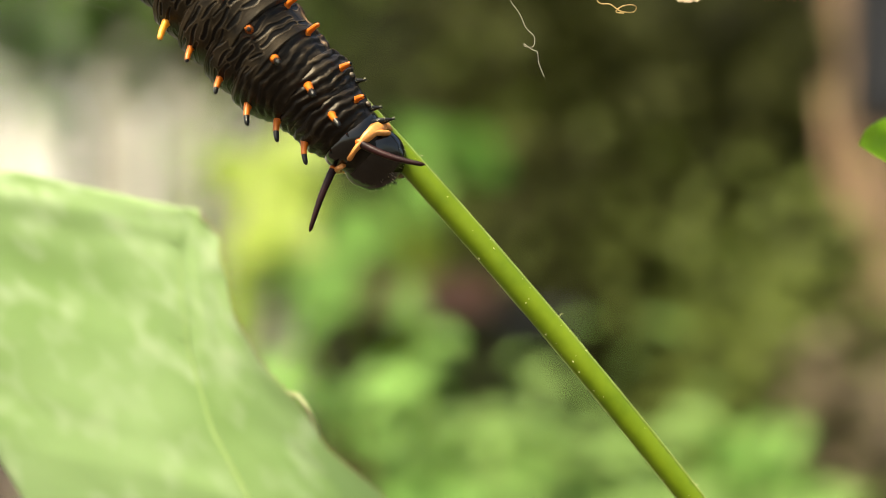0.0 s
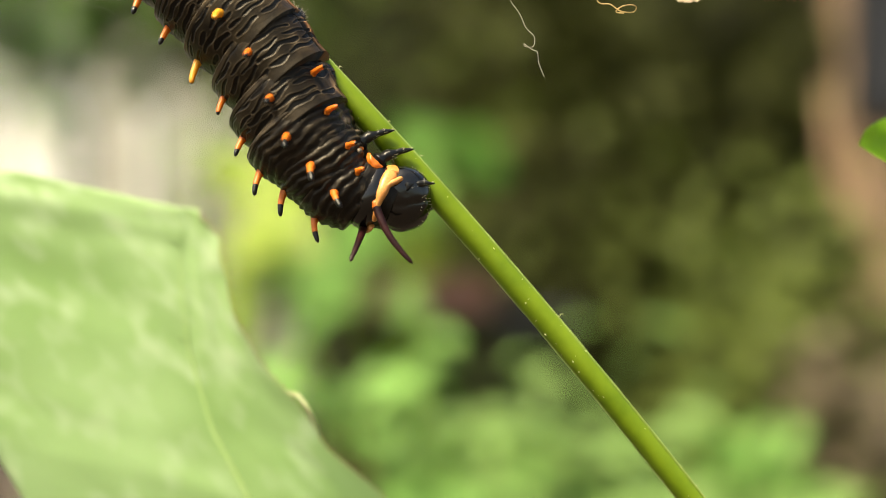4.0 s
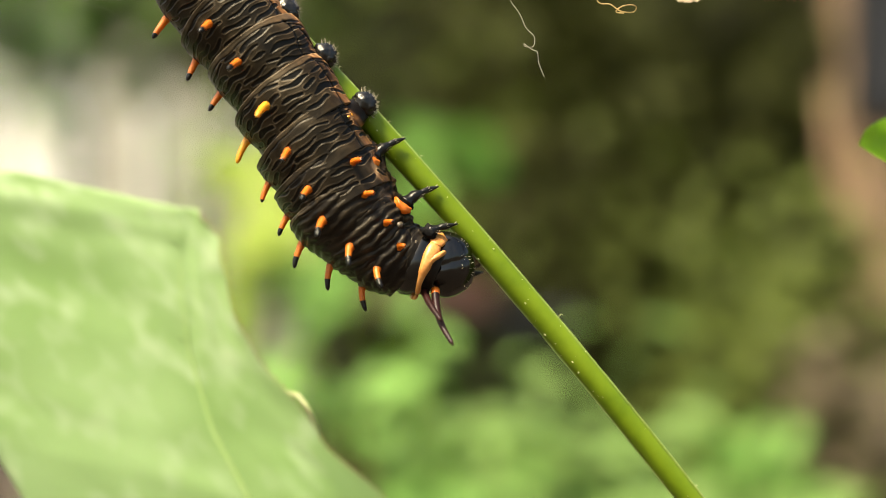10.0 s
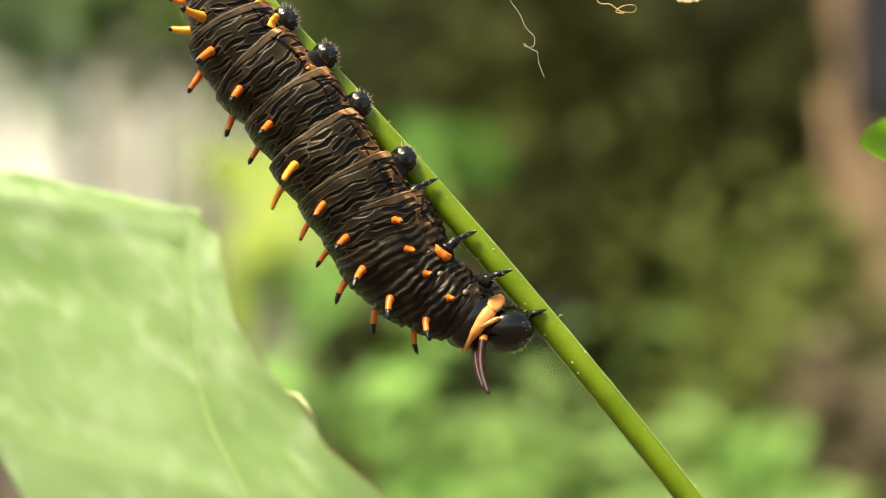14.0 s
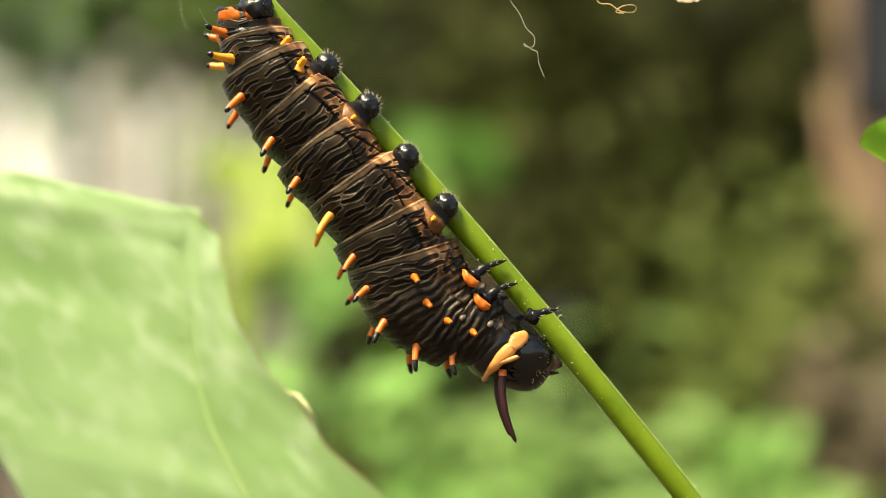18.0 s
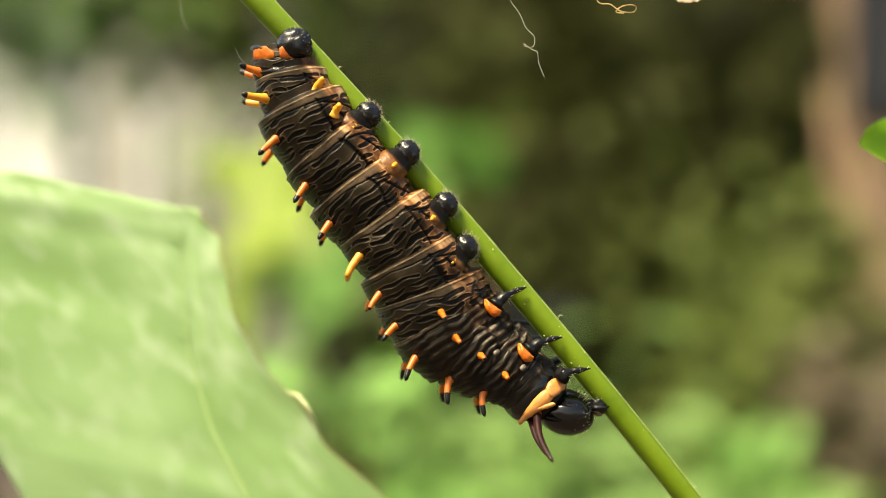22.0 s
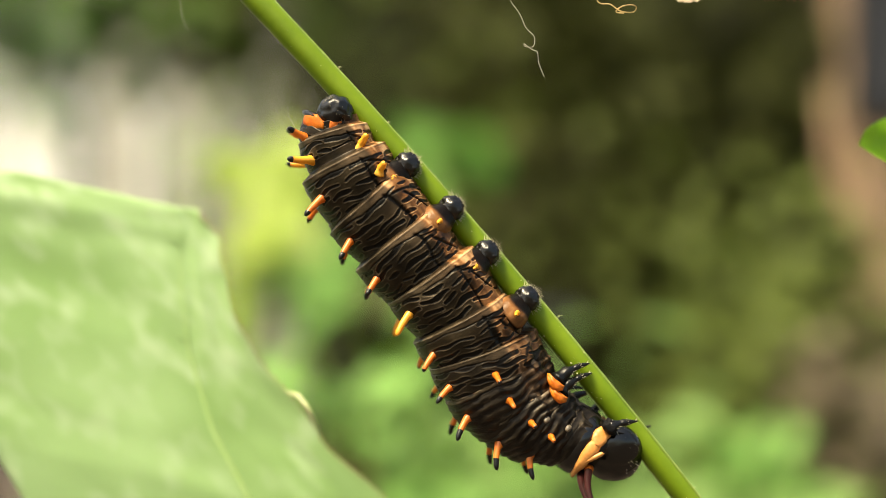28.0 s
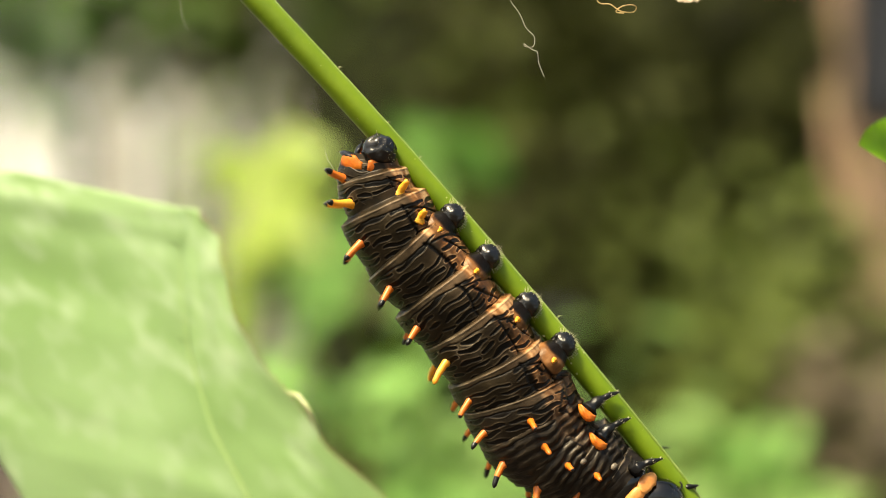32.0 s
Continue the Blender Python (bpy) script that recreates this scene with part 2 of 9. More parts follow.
def girth(name, index, radius, length, dusk, warm, tail=0.0, nose=0.0, belly=0.17, pleats=0.0, lobes=False):
    """One ring of the body: a barrel along x whose proud rear lip overlaps the ring behind. z is the back, y one flank."""
    na, nx = 320, 116
    half = length * 0.76
    x = np.linspace(-half, half, nx + 1)[:, None]
    w = (2 * np.pi * np.arange(na) / na)[None, :]
    w = np.where(w > np.pi, w - 2 * np.pi, w)
    x, w = np.broadcast_arrays(x, w)
    c, d = np.cos(w), np.sin(w)                      # c: back, d: flank
    o = index * 7.31
    sway = field(d * 1.6 + o, c * 1.6, 0.3)
    jit = field(d * 5.0, c * 5.0 + o, x * 420)
    fuzz = field(d * 13.0, c * 13.0 + o, x * 1500)
    u = x / length
    xs = x + 0.00032 * sway + 0.00013 * jit
    us = xs / length
    aw = np.degrees(np.abs(w))
    lowside = soft(112, 125, aw + 8 * jit + 5 * sway)
    # profile: widest at the rear lip, drawn in to the front under the next ring's lip
    edge = u + 0.018 * sway + 0.006 * jit
    body = 1.028 - 0.075 * soft(-0.42, 0.60, u) ** 0.9 + 0.022 * np.cos((u + 0.05) * 4.4) - 0.20 * soft(-0.476, -0.60, edge) - 0.016 * soft(100, 125, aw) * soft(-0.30, -0.46, u)
    body = body * (1 - tail * np.maximum(0, -u * 1.3) ** 2 - nose * np.maximum(0, u * 1.3) ** 2)
    lip = bell(edge + 0.474, 0.020) * (0.55 + 0.8 * field(d * 7 + o, c * 7, 3.0))
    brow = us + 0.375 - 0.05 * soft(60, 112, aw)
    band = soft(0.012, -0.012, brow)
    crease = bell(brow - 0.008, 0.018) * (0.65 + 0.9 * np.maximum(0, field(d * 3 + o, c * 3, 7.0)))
    # bars, each with a pale outline
    dist = np.full(x.shape, 9.0)
    for bx, a0, a1, hw, tilt in dashes(index, radius, length):
        m, h = (a0 + a1) / 2, (a1 - a0) / 2
        i0, i1 = np.searchsorted(x[:, 0], (bx - 0.0009, bx + 0.0009))
        ww, xx, jj = w[i0:i1], xs[i0:i1], jit[i0:i1]
        dw = np.maximum(0, np.abs(ww - m) - h) * radius
        dx = xx - bx - tilt * (ww - m) / (2 * h) - 0.00009 * np.sin((ww - m) * radius / 0.00042 + bx * 9000) - 0.00010 * jj
        fat = hw * (1 - 0.35 * np.minimum(1, np.abs(ww - m) / h) ** 2 + 0.5 * jj)
        dist[i0:i1] = np.minimum(dist[i0:i1], (np.hypot(dw, dx) - fat) / 0.0001)
    plain_part = (1 - band) * (1 - 0.2 * lowside)
    if pleats:
        plain_part = plain_part * 0.3
    bar = soft(0.30, -0.30, dist) * plain_part
    rim = bell(dist - 0.80, 0.42) * plain_part
    swell = 0.5 + 0.7 * field(x * 800, d * 3 + o, c * 3)
    pleat = np.zeros(x.shape)
    if pleats:
        phase = x / 0.00086 + 0.7 * sway + 0.15 * jit + 0.45 * field(d * 2.6 + o, c * 2.6, x * 260)
        pleat = np.cos(2 * np.pi * phase) * (0.65 + 0.6 * field(d * 4, c * 4 + o, x * 500))
    r = radius * (body * (1 + pleats * pleat) + 0.004 * swell)
    k = min(1.0, radius / RAD)
    r = r + k * (0.00009 * lip - 0.00006 * bar + 0.00004 * rim - 0.00010 * crease * (1 - lowside) + 0.000012 * fuzz)
    # the fleshy strip low on the flank, cut by dark lines
    gap = np.zeros(x.shape)
    corner = np.zeros(x.shape)
    if lobes:
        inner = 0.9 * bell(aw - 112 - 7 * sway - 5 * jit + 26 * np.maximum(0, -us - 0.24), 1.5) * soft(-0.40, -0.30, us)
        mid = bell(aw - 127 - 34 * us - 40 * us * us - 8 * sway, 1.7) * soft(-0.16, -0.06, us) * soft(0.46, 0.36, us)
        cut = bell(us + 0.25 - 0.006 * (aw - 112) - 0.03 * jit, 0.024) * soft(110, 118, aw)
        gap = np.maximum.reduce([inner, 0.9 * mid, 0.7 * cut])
        corner = soft(-0.24, -0.30, us - 0.006 * (aw - 112)) * lowside
        full = bell(us + 0.02, 0.30) * bell(aw - 123, 11) + 0.5 * bell(us + 0.36, 0.12) * bell(aw - 123, 12)
        r = r + radius * 0.035 * full - 0.00022 * gap
    elif not tail:
        knob = field(x * 520 + o, d * 4.5, c * 4.5)
        pit = bell(knob - 0.32, 0.10) * lowside
        r = r + radius * 0.075 * knob * lowside
        gap = 0.8 * pit
    r = r * (1 - belly * np.maximum(0, -c) ** 3)
    murk = field(x * 330 + o, d * 2.2, c * 2.2)
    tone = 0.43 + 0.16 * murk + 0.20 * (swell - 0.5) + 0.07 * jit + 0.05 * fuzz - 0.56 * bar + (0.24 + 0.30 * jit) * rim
    # shade in the crease and past the lip's edge is put into the tone
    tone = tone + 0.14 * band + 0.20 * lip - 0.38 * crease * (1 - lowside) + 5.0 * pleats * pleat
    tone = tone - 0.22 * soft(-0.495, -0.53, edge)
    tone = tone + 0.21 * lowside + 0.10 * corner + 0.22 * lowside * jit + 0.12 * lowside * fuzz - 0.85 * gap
    side = lowside * warm + 0.10 * warm * soft(84, 104, aw) + 0.12 * warm * band * soft(60, 100, aw)
    patch = 0.5 + 0.9 * field(x * 420, d * 1.4 + o, c * 1.4)
    dark = dusk * (0.55 + 0.6 * patch) * (1 - 0.5 * rim) * (1 - 0.45 * np.maximum(0, pleat)) * (1 - 0.5 * lip)
    co = np.stack((x, d * r, c * r), -1).reshape(-1, 3)
    faces = []
    for i in range(nx):
        for j in range(na):
            q = (j + 1) % na
            faces.append((i * na + j, i * na + q, (i + 1) * na + q, (i + 1) * na + j))
    faces.append(tuple(range(na))[::-1])
    faces.append(tuple(nx * na + j for j in range(na)))
    me = bpy.data.meshes.new(name)
    me.from_pydata(co.tolist(), [], faces)
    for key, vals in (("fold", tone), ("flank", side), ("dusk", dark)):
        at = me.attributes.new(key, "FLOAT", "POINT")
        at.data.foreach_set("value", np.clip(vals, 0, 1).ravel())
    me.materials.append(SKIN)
    me.shade_smooth()
    return me


def on_ring(radius, angle, x, side, lean=0.0, aim=None):
    """The pose of a horn on the skin: angle in degrees from the back towards a flank (side 1 or -1)."""
    a = radians(angle) * side
    out = Vector((0, math.sin(a), math.cos(a)))
    fwd = Vector((1, 0, 0))
    tip = out if aim is None else Vector((0, math.sin(radians(aim) * side), math.cos(radians(aim))))
    z = (tip + fwd * lean).normalized()
    xx = (fwd - z * fwd.dot(z)).normalized()
    m = Matrix((xx, z.cross(xx), z)).transposed().to_4x4()
    m.translation = out * radius + fwd * x
    return m


def ribbon(bm, a0, a1, radius, side, x0, x1, half, thick, sag):
    """A low cushion laid over a ring from angle a0 to a1; half: its half width along the way."""
    n, m, rings = 18, 14, []
    for i in range(n + 1):
        q = i / n
        a = radians(a0 + (a1 - a0) * q) * side
        out = Vector((0, math.sin(a), math.cos(a)))
        xc = x0 + (x1 - x0) * q - sag * math.sin(math.pi * q) * 0.4
        ring = []
        for j in range(m):
            t = 2 * math.pi * j / m
            k = 1 + 0.28 * noise.noise(Vector((q * 5 + a0, math.cos(t) * 1.2, math.sin(t) * 1.2)))
            ring.append(bm.verts.new(Vector((xc + half(q) * k * math.cos(t), 0, 0)) + out * (radius + thick * k * math.sin(t))))
        rings.append(ring)
    for p, q in zip(rings, rings[1:]):
        for j in range(m):
            bm.faces.new((p[j], p[(j + 1) % m], q[(j + 1) % m], q[j]))
    bm.faces.new(rings[0])
    bm.faces.new(rings[-1])


def hairs(bm, centre, axis, spread, count, length, seed):
    rng = random.Random(seed)
    for _ in range(count):
        d = (Vector(axis) + Vector((rng.uniform(-1, 1), rng.uniform(-1, 1), rng.uniform(-1, 1))) * spread).normalized()
        c = Vector(centre)
        l = length * rng.uniform(0.5, 1.1)
        k = Vector((rng.uniform(-1, 1), rng.uniform(-1, 1), rng.uniform(-1, 1))) * l * 0.2
        tube(bm, [c + d * 0.0, c + d * l * 0.5 + k * 0.4, c + d * l + k], [0.000024, 0.000019, 0.000008], 4)


# segment: radius share, spacing, darkness, warmth, horn length, horn lean, horn bend
BODY = {
    "t_one": (0.58, 0.0034, 1.0, 0.0), "t_two": (0.70, 0.0037, 0.97, 0.0), "t_three": (0.81, 0.0040, 0.85, 0.1),
    "a_one": (0.92, 0.0042, 0.62, 0.35), "a_two": (0.97, 0.0042, 0.35, 0.6), "a_three": (1.01, 0.0044, 0.12, 1.0),
    "a_four": (1.0, 0.0047, 0.0, 1.0), "a_five": (0.98, 0.0048, 0.0, 1.0), "a_six": (0.95, 0.0048, 0.0, 1.0),
    "a_seven": (0.90, 0.0047, 0.0, 0.8), "a_eight": (0.71, 0.0042, 0.0, 0.8), "a_nine": (0.56, 0.0034, 0.05, 0.9),
    "a_ten": (0.40, 0.0032, 0.3, 1.0),
}
HORN = {
    "t_two": (0.00291, 0.00039, 0.15, 0.35, 0.35), "t_three": (0.00314, 0.00042, 0.15, 0.3, 0.35), "a_one": (0.00325, 0.00042, 0.05, 0.25, 0.35),
    "a_two": (0.00280, 0.00039, 0.0, 0.2, 0.28), "a_three": (0.00280, 0.00039, 0.0, 0.2, 0.15), "a_four": (0.00347, 0.00045, -0.05, 0.2, 0.06),
    "a_five": (0.00291, 0.00040, 0.0, 0.1, 0.25), "a_six": (0.00314, 0.00042, 0.0, 0.1, 0.28), "a_seven": (0.00336, 0.00044, 0.05, 0.1, 0.22),
    "a_eight": (0.0033, 0.00048, -0.15, -0.1, 0.2), "a_nine": (0.0027, 0.00044, -0.25, -0.1, 0.25),
}


def build_caterpillar():
    """Returns the thing and its keyed parts."""
    cat = thing("caterpillar", "dark brown wrinkled caterpillar with orange black-tipped horns crawling on a stem", "caterpillar", PERCH)
    got = {}
    for i, (key, (share, span, dusk, warm)) in enumerate(BODY.items()):
        r = RAD * share
        tail = 0.75 if key == "a_ten" else 0.12 if key in ("a_nine",) else 0.0
        nose = {"t_one": 0.10, "t_two": 0.25, "t_three": 0.17, "a_one": 0.14}.get(key, 0.0)
        bare = key in ("t_one", "t_two", "t_three", "a_one", "a_two")
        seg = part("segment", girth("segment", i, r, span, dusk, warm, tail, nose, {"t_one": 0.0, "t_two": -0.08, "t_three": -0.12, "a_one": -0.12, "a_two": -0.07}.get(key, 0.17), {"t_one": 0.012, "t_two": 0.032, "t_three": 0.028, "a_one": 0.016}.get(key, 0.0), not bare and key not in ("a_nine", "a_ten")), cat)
        got[key] = seg
        if key == "a_ten":
            seg.data.materials[0] = RED
        if key in HORN:
            l, b, lean, bend, tip = HORN[key]
            l *= 0.94
            mat = YELLOW if key in ("a_four", "a_eight") else ORANGE
            me = tubercle(l, b, bend, tip, mat)
            for side in (1, -1):
                part("horn", me, seg, "orange horn with a black tip", on_ring(r * 0.97, 44 if side > 0 else 24, (-0.0005 if key in ("a_three", "a_four", "a_five", "a_six") else 0.0), side, lean + (0.16 if side > 0 else 0.34) * (key not in ("a_eight", "a_nine")), 36 if side > 0 else 10))
        # shorter horns on each flank
        if key in ("t_two", "t_three", "a_one", "a_two"):
            length, tip = {"t_two": (0.0014, 0.0), "t_three": (0.0017, 0.12), "a_one": (0.0021, 0.0), "a_two": (0.0023, 0.12)}[key]
            me = tubercle(length, 0.00036, 0.2, tip)
            for side in (1, -1):
                part("flank_horn", me, seg, "short orange horn", on_ring(r * 0.97, 98 if key != "t_two" else 90, 0.0002, side, 0.1))
        if key in ("t_one", "t_two", "t_three"):
            if key != "t_one":
                bm = bmesh.new()
                blob(bm, (0, 0, 0), 0.0003, 0.0004, 0.00025, 12, 8, 0.25, 2.0)
                me = mesh_of("pale_spot", bm, PALE)
                for side in (1, -1):
                    part("pale_spot", me, seg, "pale grey-tan spot", on_ring(r * 0.97, 116, 0.0011, side))
        # breathing pores
        if key not in ("t_two", "t_three", "a_nine", "a_ten", "t_one"):
            bm = bmesh.new()
            tube(bm, [Vector((0.00016 * math.cos(q), 0.00030 * math.sin(q), 0.00002)) for q in [k * 0.4488 for k in range(15)]], [0.00005] * 15, 6, [1] * 15)
            blob(bm, (0, 0, 0), 0.00015, 0.00028, 0.00005, 14, 8)
            me = mesh_of("spiracle", bm, BLACK, PALE)
            for side in (1, -1):
                part("spiracle", me, seg, "black breathing pore", on_ring(r * 1.005, 84, -0.16 * span, side))
        # low horns on the rear and the far side's feet
        if key in ("a_seven", "a_eight"):
            me = tubercle(0.0019 if key == "a_eight" else 0.0014, 0.00048, 0.1, 0.0, YELLOW)
            for side in (1, -1):
                part("low_horn", me, seg, "yellow-orange low horn", on_ring(r * 0.97, 122, 0.0002, side, -0.5 if key == "a_seven" else -0.9, 150))
        if key in ("a_three", "a_four", "a_five", "a_six"):
            bm = bmesh.new()
            blob(bm, (0, 0, 0), 0.0011, 0.0009, 0.0012, 18, 12, 0.15, 2.0)
            part("far_proleg", mesh_of("far_proleg", bm, BLACK), seg, "black stubby clasping foot", on_ring(r * 0.95, 150, 0.0, -1))
        if key in ("t_one", "t_two", "t_three"):
            bm = bmesh.new()
            pts = [Vector((0, 0, 0.0005 * k)) + Vector((0.00012 * k * k * 0.4, 0, 0)) for k in range(8)]
            tube(bm, pts, [0.0006, 0.00055, 0.00045, 0.0004, 0.0003, 0.00022, 0.00012, 0.00004], 10)
            part("far_leg", mesh_of("far_leg", bm, BLACK), seg, "thin black jointed leg", on_ring(r * 0.85, 152, 0.0003, -1))
    # collar, shield
    bm = bmesh.new()
    r = RAD * 0.58
    for side in (1, -1):
        ribbon(bm, 10, 108, r * 1.02, side, 0.0015, 0.0014, lambda q: 0.00026 + 0.00042 * soft(0.15, 0.75, q) * (1 - 0.3 * soft(0.9, 1.0, q)), 0.00036, 0.0007)
        ribbon(bm, 72, 100, r * 1.02, side, 0.0014, 0.0024, lambda q: 0.00034 * math.sin(math.pi * (0.15 + 0.7 * q)) ** 0.6, 0.00034, 0.0)
        ribbon(bm, 104, 144, r * 1.03, side, 0.0014, 0.0017, lambda q: 0.00080 * math.sin(math.pi * (0.12 + 0.76 * q)) ** 0.6, 0.00034, 0.0002)
    part("collar", mesh_of("collar", bm, TAN), got["t_one"], "tan-orange patches of the collar behind the head")
    bm = bmesh.new()
    blob(bm, (0.0003, 0, 0.0001), 0.0022, r * 1.04, r * 1.08, 36, 24, 0.04, 2.0)
    part("neck_shield", mesh_of("neck_shield", bm, HEADBLACK), got["t_one"], "glossy black plate behind the head")
    # tail plate
    bm = bmesh.new()
    r = RAD * 0.50
    r9 = RAD * 0.56
    for side in (1, -1):
        ribbon(bm, 30, 82, r9 * 0.96, side, -0.0017, -0.0013, lambda q: 0.00075 * math.sin(math.pi * (0.1 + 0.8 * q)) ** 0.5, 0.00022, 0.0004)
        ribbon(bm, 92, 145, r9 * 0.97, side, -0.0014, -0.0008, lambda q: 0.00085 * math.sin(math.pi * (0.1 + 0.8 * q)) ** 0.5, 0.00024, 0.0004)
    part("tail_flap", mesh_of("tail_flap", bm, RED), got["a_nine"], "red-orange plates of the tail")
    bm = bmesh.new()
    for side in (1, -1):
        ribbon(bm, 20, 150, r9 * 0.985, side, 0.0001, 0.0006, lambda q: 0.00026 + 0.00018 * math.sin(q * 17), 0.00026, 0.0003)
        ribbon(bm, 8, 60, r9 * 0.93, side, -0.0026, -0.0022, lambda q: 0.00034 * math.sin(math.pi * (0.1 + 0.8 * q)), 0.00026, 0.0)
    part("tail_stripe", mesh_of("tail_stripe", bm, BLACK), got["a_nine"], "broken black stripes")
    bm = bmesh.new()
    blob(bm, (-0.0007, 0, r * 0.72), 0.0011, r * 0.6, 0.0005, 20, 12, 0.1, 2.0)
    hairs(bm, (-0.0018, 0.0003, r * 0.7), (-1, 0, 0.6), 0.9, 30, 0.0005, 5)
    part("tail_plate", mesh_of("tail_plate", bm, BLACK), got["a_ten"], "black hairy tail plate")
    bm = bmesh.new()
    tube(bm, [Vector((-0.0006, 0.0012, 0.0033)), Vector((-0.0018, 0.0012, 0.0042)), Vector((-0.0030, 0.001, 0.0046))], [0.000014, 0.000012, 0.000006], 5)
    part("silk_wisp", mesh_of("silk_wisp", bm, SILK), got["a_nine"], "clinging strand of silk")
    # head
    head = part("head", head_mesh(), cat, "glossy black round head")
    got["head"] = head
    for side in (1, -1):
        bm = bmesh.new()
        for k in range(6):
            a = radians(-50 + k * 26)
            blob(bm, (0.0018 + 0.00035 * math.cos(a), side * 0.0025, -0.0009 + 0.00042 * math.sin(a)), 0.00012, 0.00012, 0.00012, 8, 6)
        part("ocelli", mesh_of("ocelli", bm, BLACK), head, "cluster of tiny black eyes")
        bm = bmesh.new()
        tube(bm, [Vector((0.0023, side * 0.0016, -0.0010)), Vector((0.0030, side * 0.0018, -0.0012)), Vector((0.0035, side * 0.0018, -0.0013)), Vector((0.0040, side * 0.0018, -0.0015))], [0.00034, 0.00030, 0.00020, 0.00008], 12, None, 0.2)
        part("antenna", mesh_of("antenna", bm, BLACK), head, "stubby black antenna")
        bm = bmesh.new()
        blob(bm, (0.0032, side * 0.0006, -0.0013), 0.00085, 0.00062, 0.00075, 24, 18, 0.3, 3.0)
        part("mandible", mesh_of("mandible", bm, BLACK), head, "glossy black jaw")
    bm = bmesh.new()
    blob(bm, (0.0032, 0, -0.0006), 0.0006, 0.0010, 0.0005, 24, 16, 0.25, 2.6)
    part("upper_lip", mesh_of("upper_lip", bm, CLAW), head, "dark amber upper lip")
    bm = bmesh.new()
    rng = random.Random(8)
    for k in range(90):
        a, h = rng.uniform(0, 6.28), rng.uniform(-1, 0.5)
        d = Vector((0.25 + 0.5 * (h + 1), math.sin(a), math.cos(a) - 0.2)).normalized()
        hairs(bm, (d.x * 0.0030, d.y * 0.0031, d.z * 0.0024), d, 0.4, 1, 0.00032, k)
    part("head_hair", mesh_of("head_hair", bm, HAIR), head, "short pale bristles", kind="stuff")
    # the long pair behind the head
    for key in ("horn_near", "horn_far"):
        bm = bmesh.new()
        n = 22
        pts = [Vector((0.0072 * i / n, 0, 0.0005 * math.sin(math.pi * i / n) - 0.0003 * i / n)) for i in range(n + 1)]
        tube(bm, pts, [0.00040 * (1 - i / n) ** 0.7 * 0.62 + 0.00018 for i in range(n)] + [0.00006], 14, [0 if i < 2 else 1 for i in range(n + 1)], 0.08)
        got[key] = part("tentacle", mesh_of("tentacle", bm, ORANGE, TENTACLE), cat, "long dark purple-brown tentacle with an orange base")
    # clasping feet
    for key in ("p_three", "p_four", "p_five", "p_six", "p_tail"):
        k = 1.18 if key == "p_tail" else 1.0
        foot = part("proleg", proleg_mesh(k, len(got), key == "p_tail"), cat, "orange-brown fleshy clasping leg with a black foot")
        got[key] = foot
        bm = bmesh.new()
        big = 1.2 if key == "p_tail" else 1.06
        blob(bm, (0, 0.0, 0.0003), 0.00122 * k * big, 0.00118 * k * big, 0.00124 * k * big, 44, 32, 0.12, 2.4)
        blob(bm, (-0.0011 * k, 0.0003, 0.0001), 0.00026, 0.0003, 0.0004, 12, 10, 0.2, 2.6)
        blob(bm, (0.0006 * k, 0.0008 * k, 0.0000), 0.0004, 0.0003, 0.0005, 14, 10, 0.2, 2.6)
        part("foot", mesh_of("foot", bm, FOOTBLACK), foot, "glossy black foot pad")
        if key != "p_tail":
            part("knob", tubercle(0.0007, 0.00024, 0.1, 0.0, YELLOW), foot, "small yellow-orange knob above the foot", pose(0.0002, 0.0026, 0.0018, -80, 0, 0))
        bm = bmesh.new()
        for i in range(26):
            a = radians(-60 + i * 7.0)
            d = Vector((math.sin(a), 0.25 * math.sin(i * 2.4), -math.cos(a)))
            hairs(bm, Vector((0, 0, 0.0003)) + d * 0.00115 * k, d, 0.3, 2, 0.00060, i + 3)
        part("bristles", mesh_of("bristles", bm, HAIR), foot, "fine pale bristles", kind="stuff")
    # jointed legs
    for key in ("l_one", "l_two", "l_three"):
        bm = bmesh.new()
        n = 20
        pts = [Vector((0.0046 * i / n, 0, 0.0009 * (i / n) ** 1.3 - 0.0004 * math.sin(math.pi * i / n))) for i in range(n + 1)]
        rad = [1.05, 1.04, 1.0, 0.94, 0.88, 0.80, 0.64, 0.60, 0.66, 0.64, 0.58, 0.50, 0.40, 0.36, 0.39, 0.36, 0.31, 0.26, 0.19, 0.12, 0.04]
        first = 8 if key == "l_one" else 4
        tube(bm, pts[first:], [v * 0.00088 for v in rad[first:]], 16, None, 0.25)
        leg = part("leg", mesh_of("leg", bm, BLACK), cat, "pointed black jointed leg")
        got[key] = leg
        bm = bmesh.new()
        blob(bm, (0.0019 if key == "l_one" else 0.0010, -0.0001, -0.0001), 0.0007, 0.0007, 0.0008, 22, 16, 0.3, 2.0)
        part("leg_base", mesh_of("leg_base", bm, SOOT), leg)
        if key != "l_one":
            bm = bmesh.new()
            blob(bm, (0, 0, 0), 0.00046, 0.00050, 0.00104, 30, 24, 0.14, 1.8)
            for v in bm.verts:
                v.co.x += 240 * v.co.z ** 2 - 0.18 * v.co.z
                v.co.x *= 1.0 + 380 * v.co.z if v.co.z > 0 else 1.0
            part("leg_swelling", mesh_of("leg_swelling", bm, ORANGE), leg, "orange swelling above the leg", pose(0.0002, 0.0007, -0.0001, 0, 12, 0))
        bm = bmesh.new()
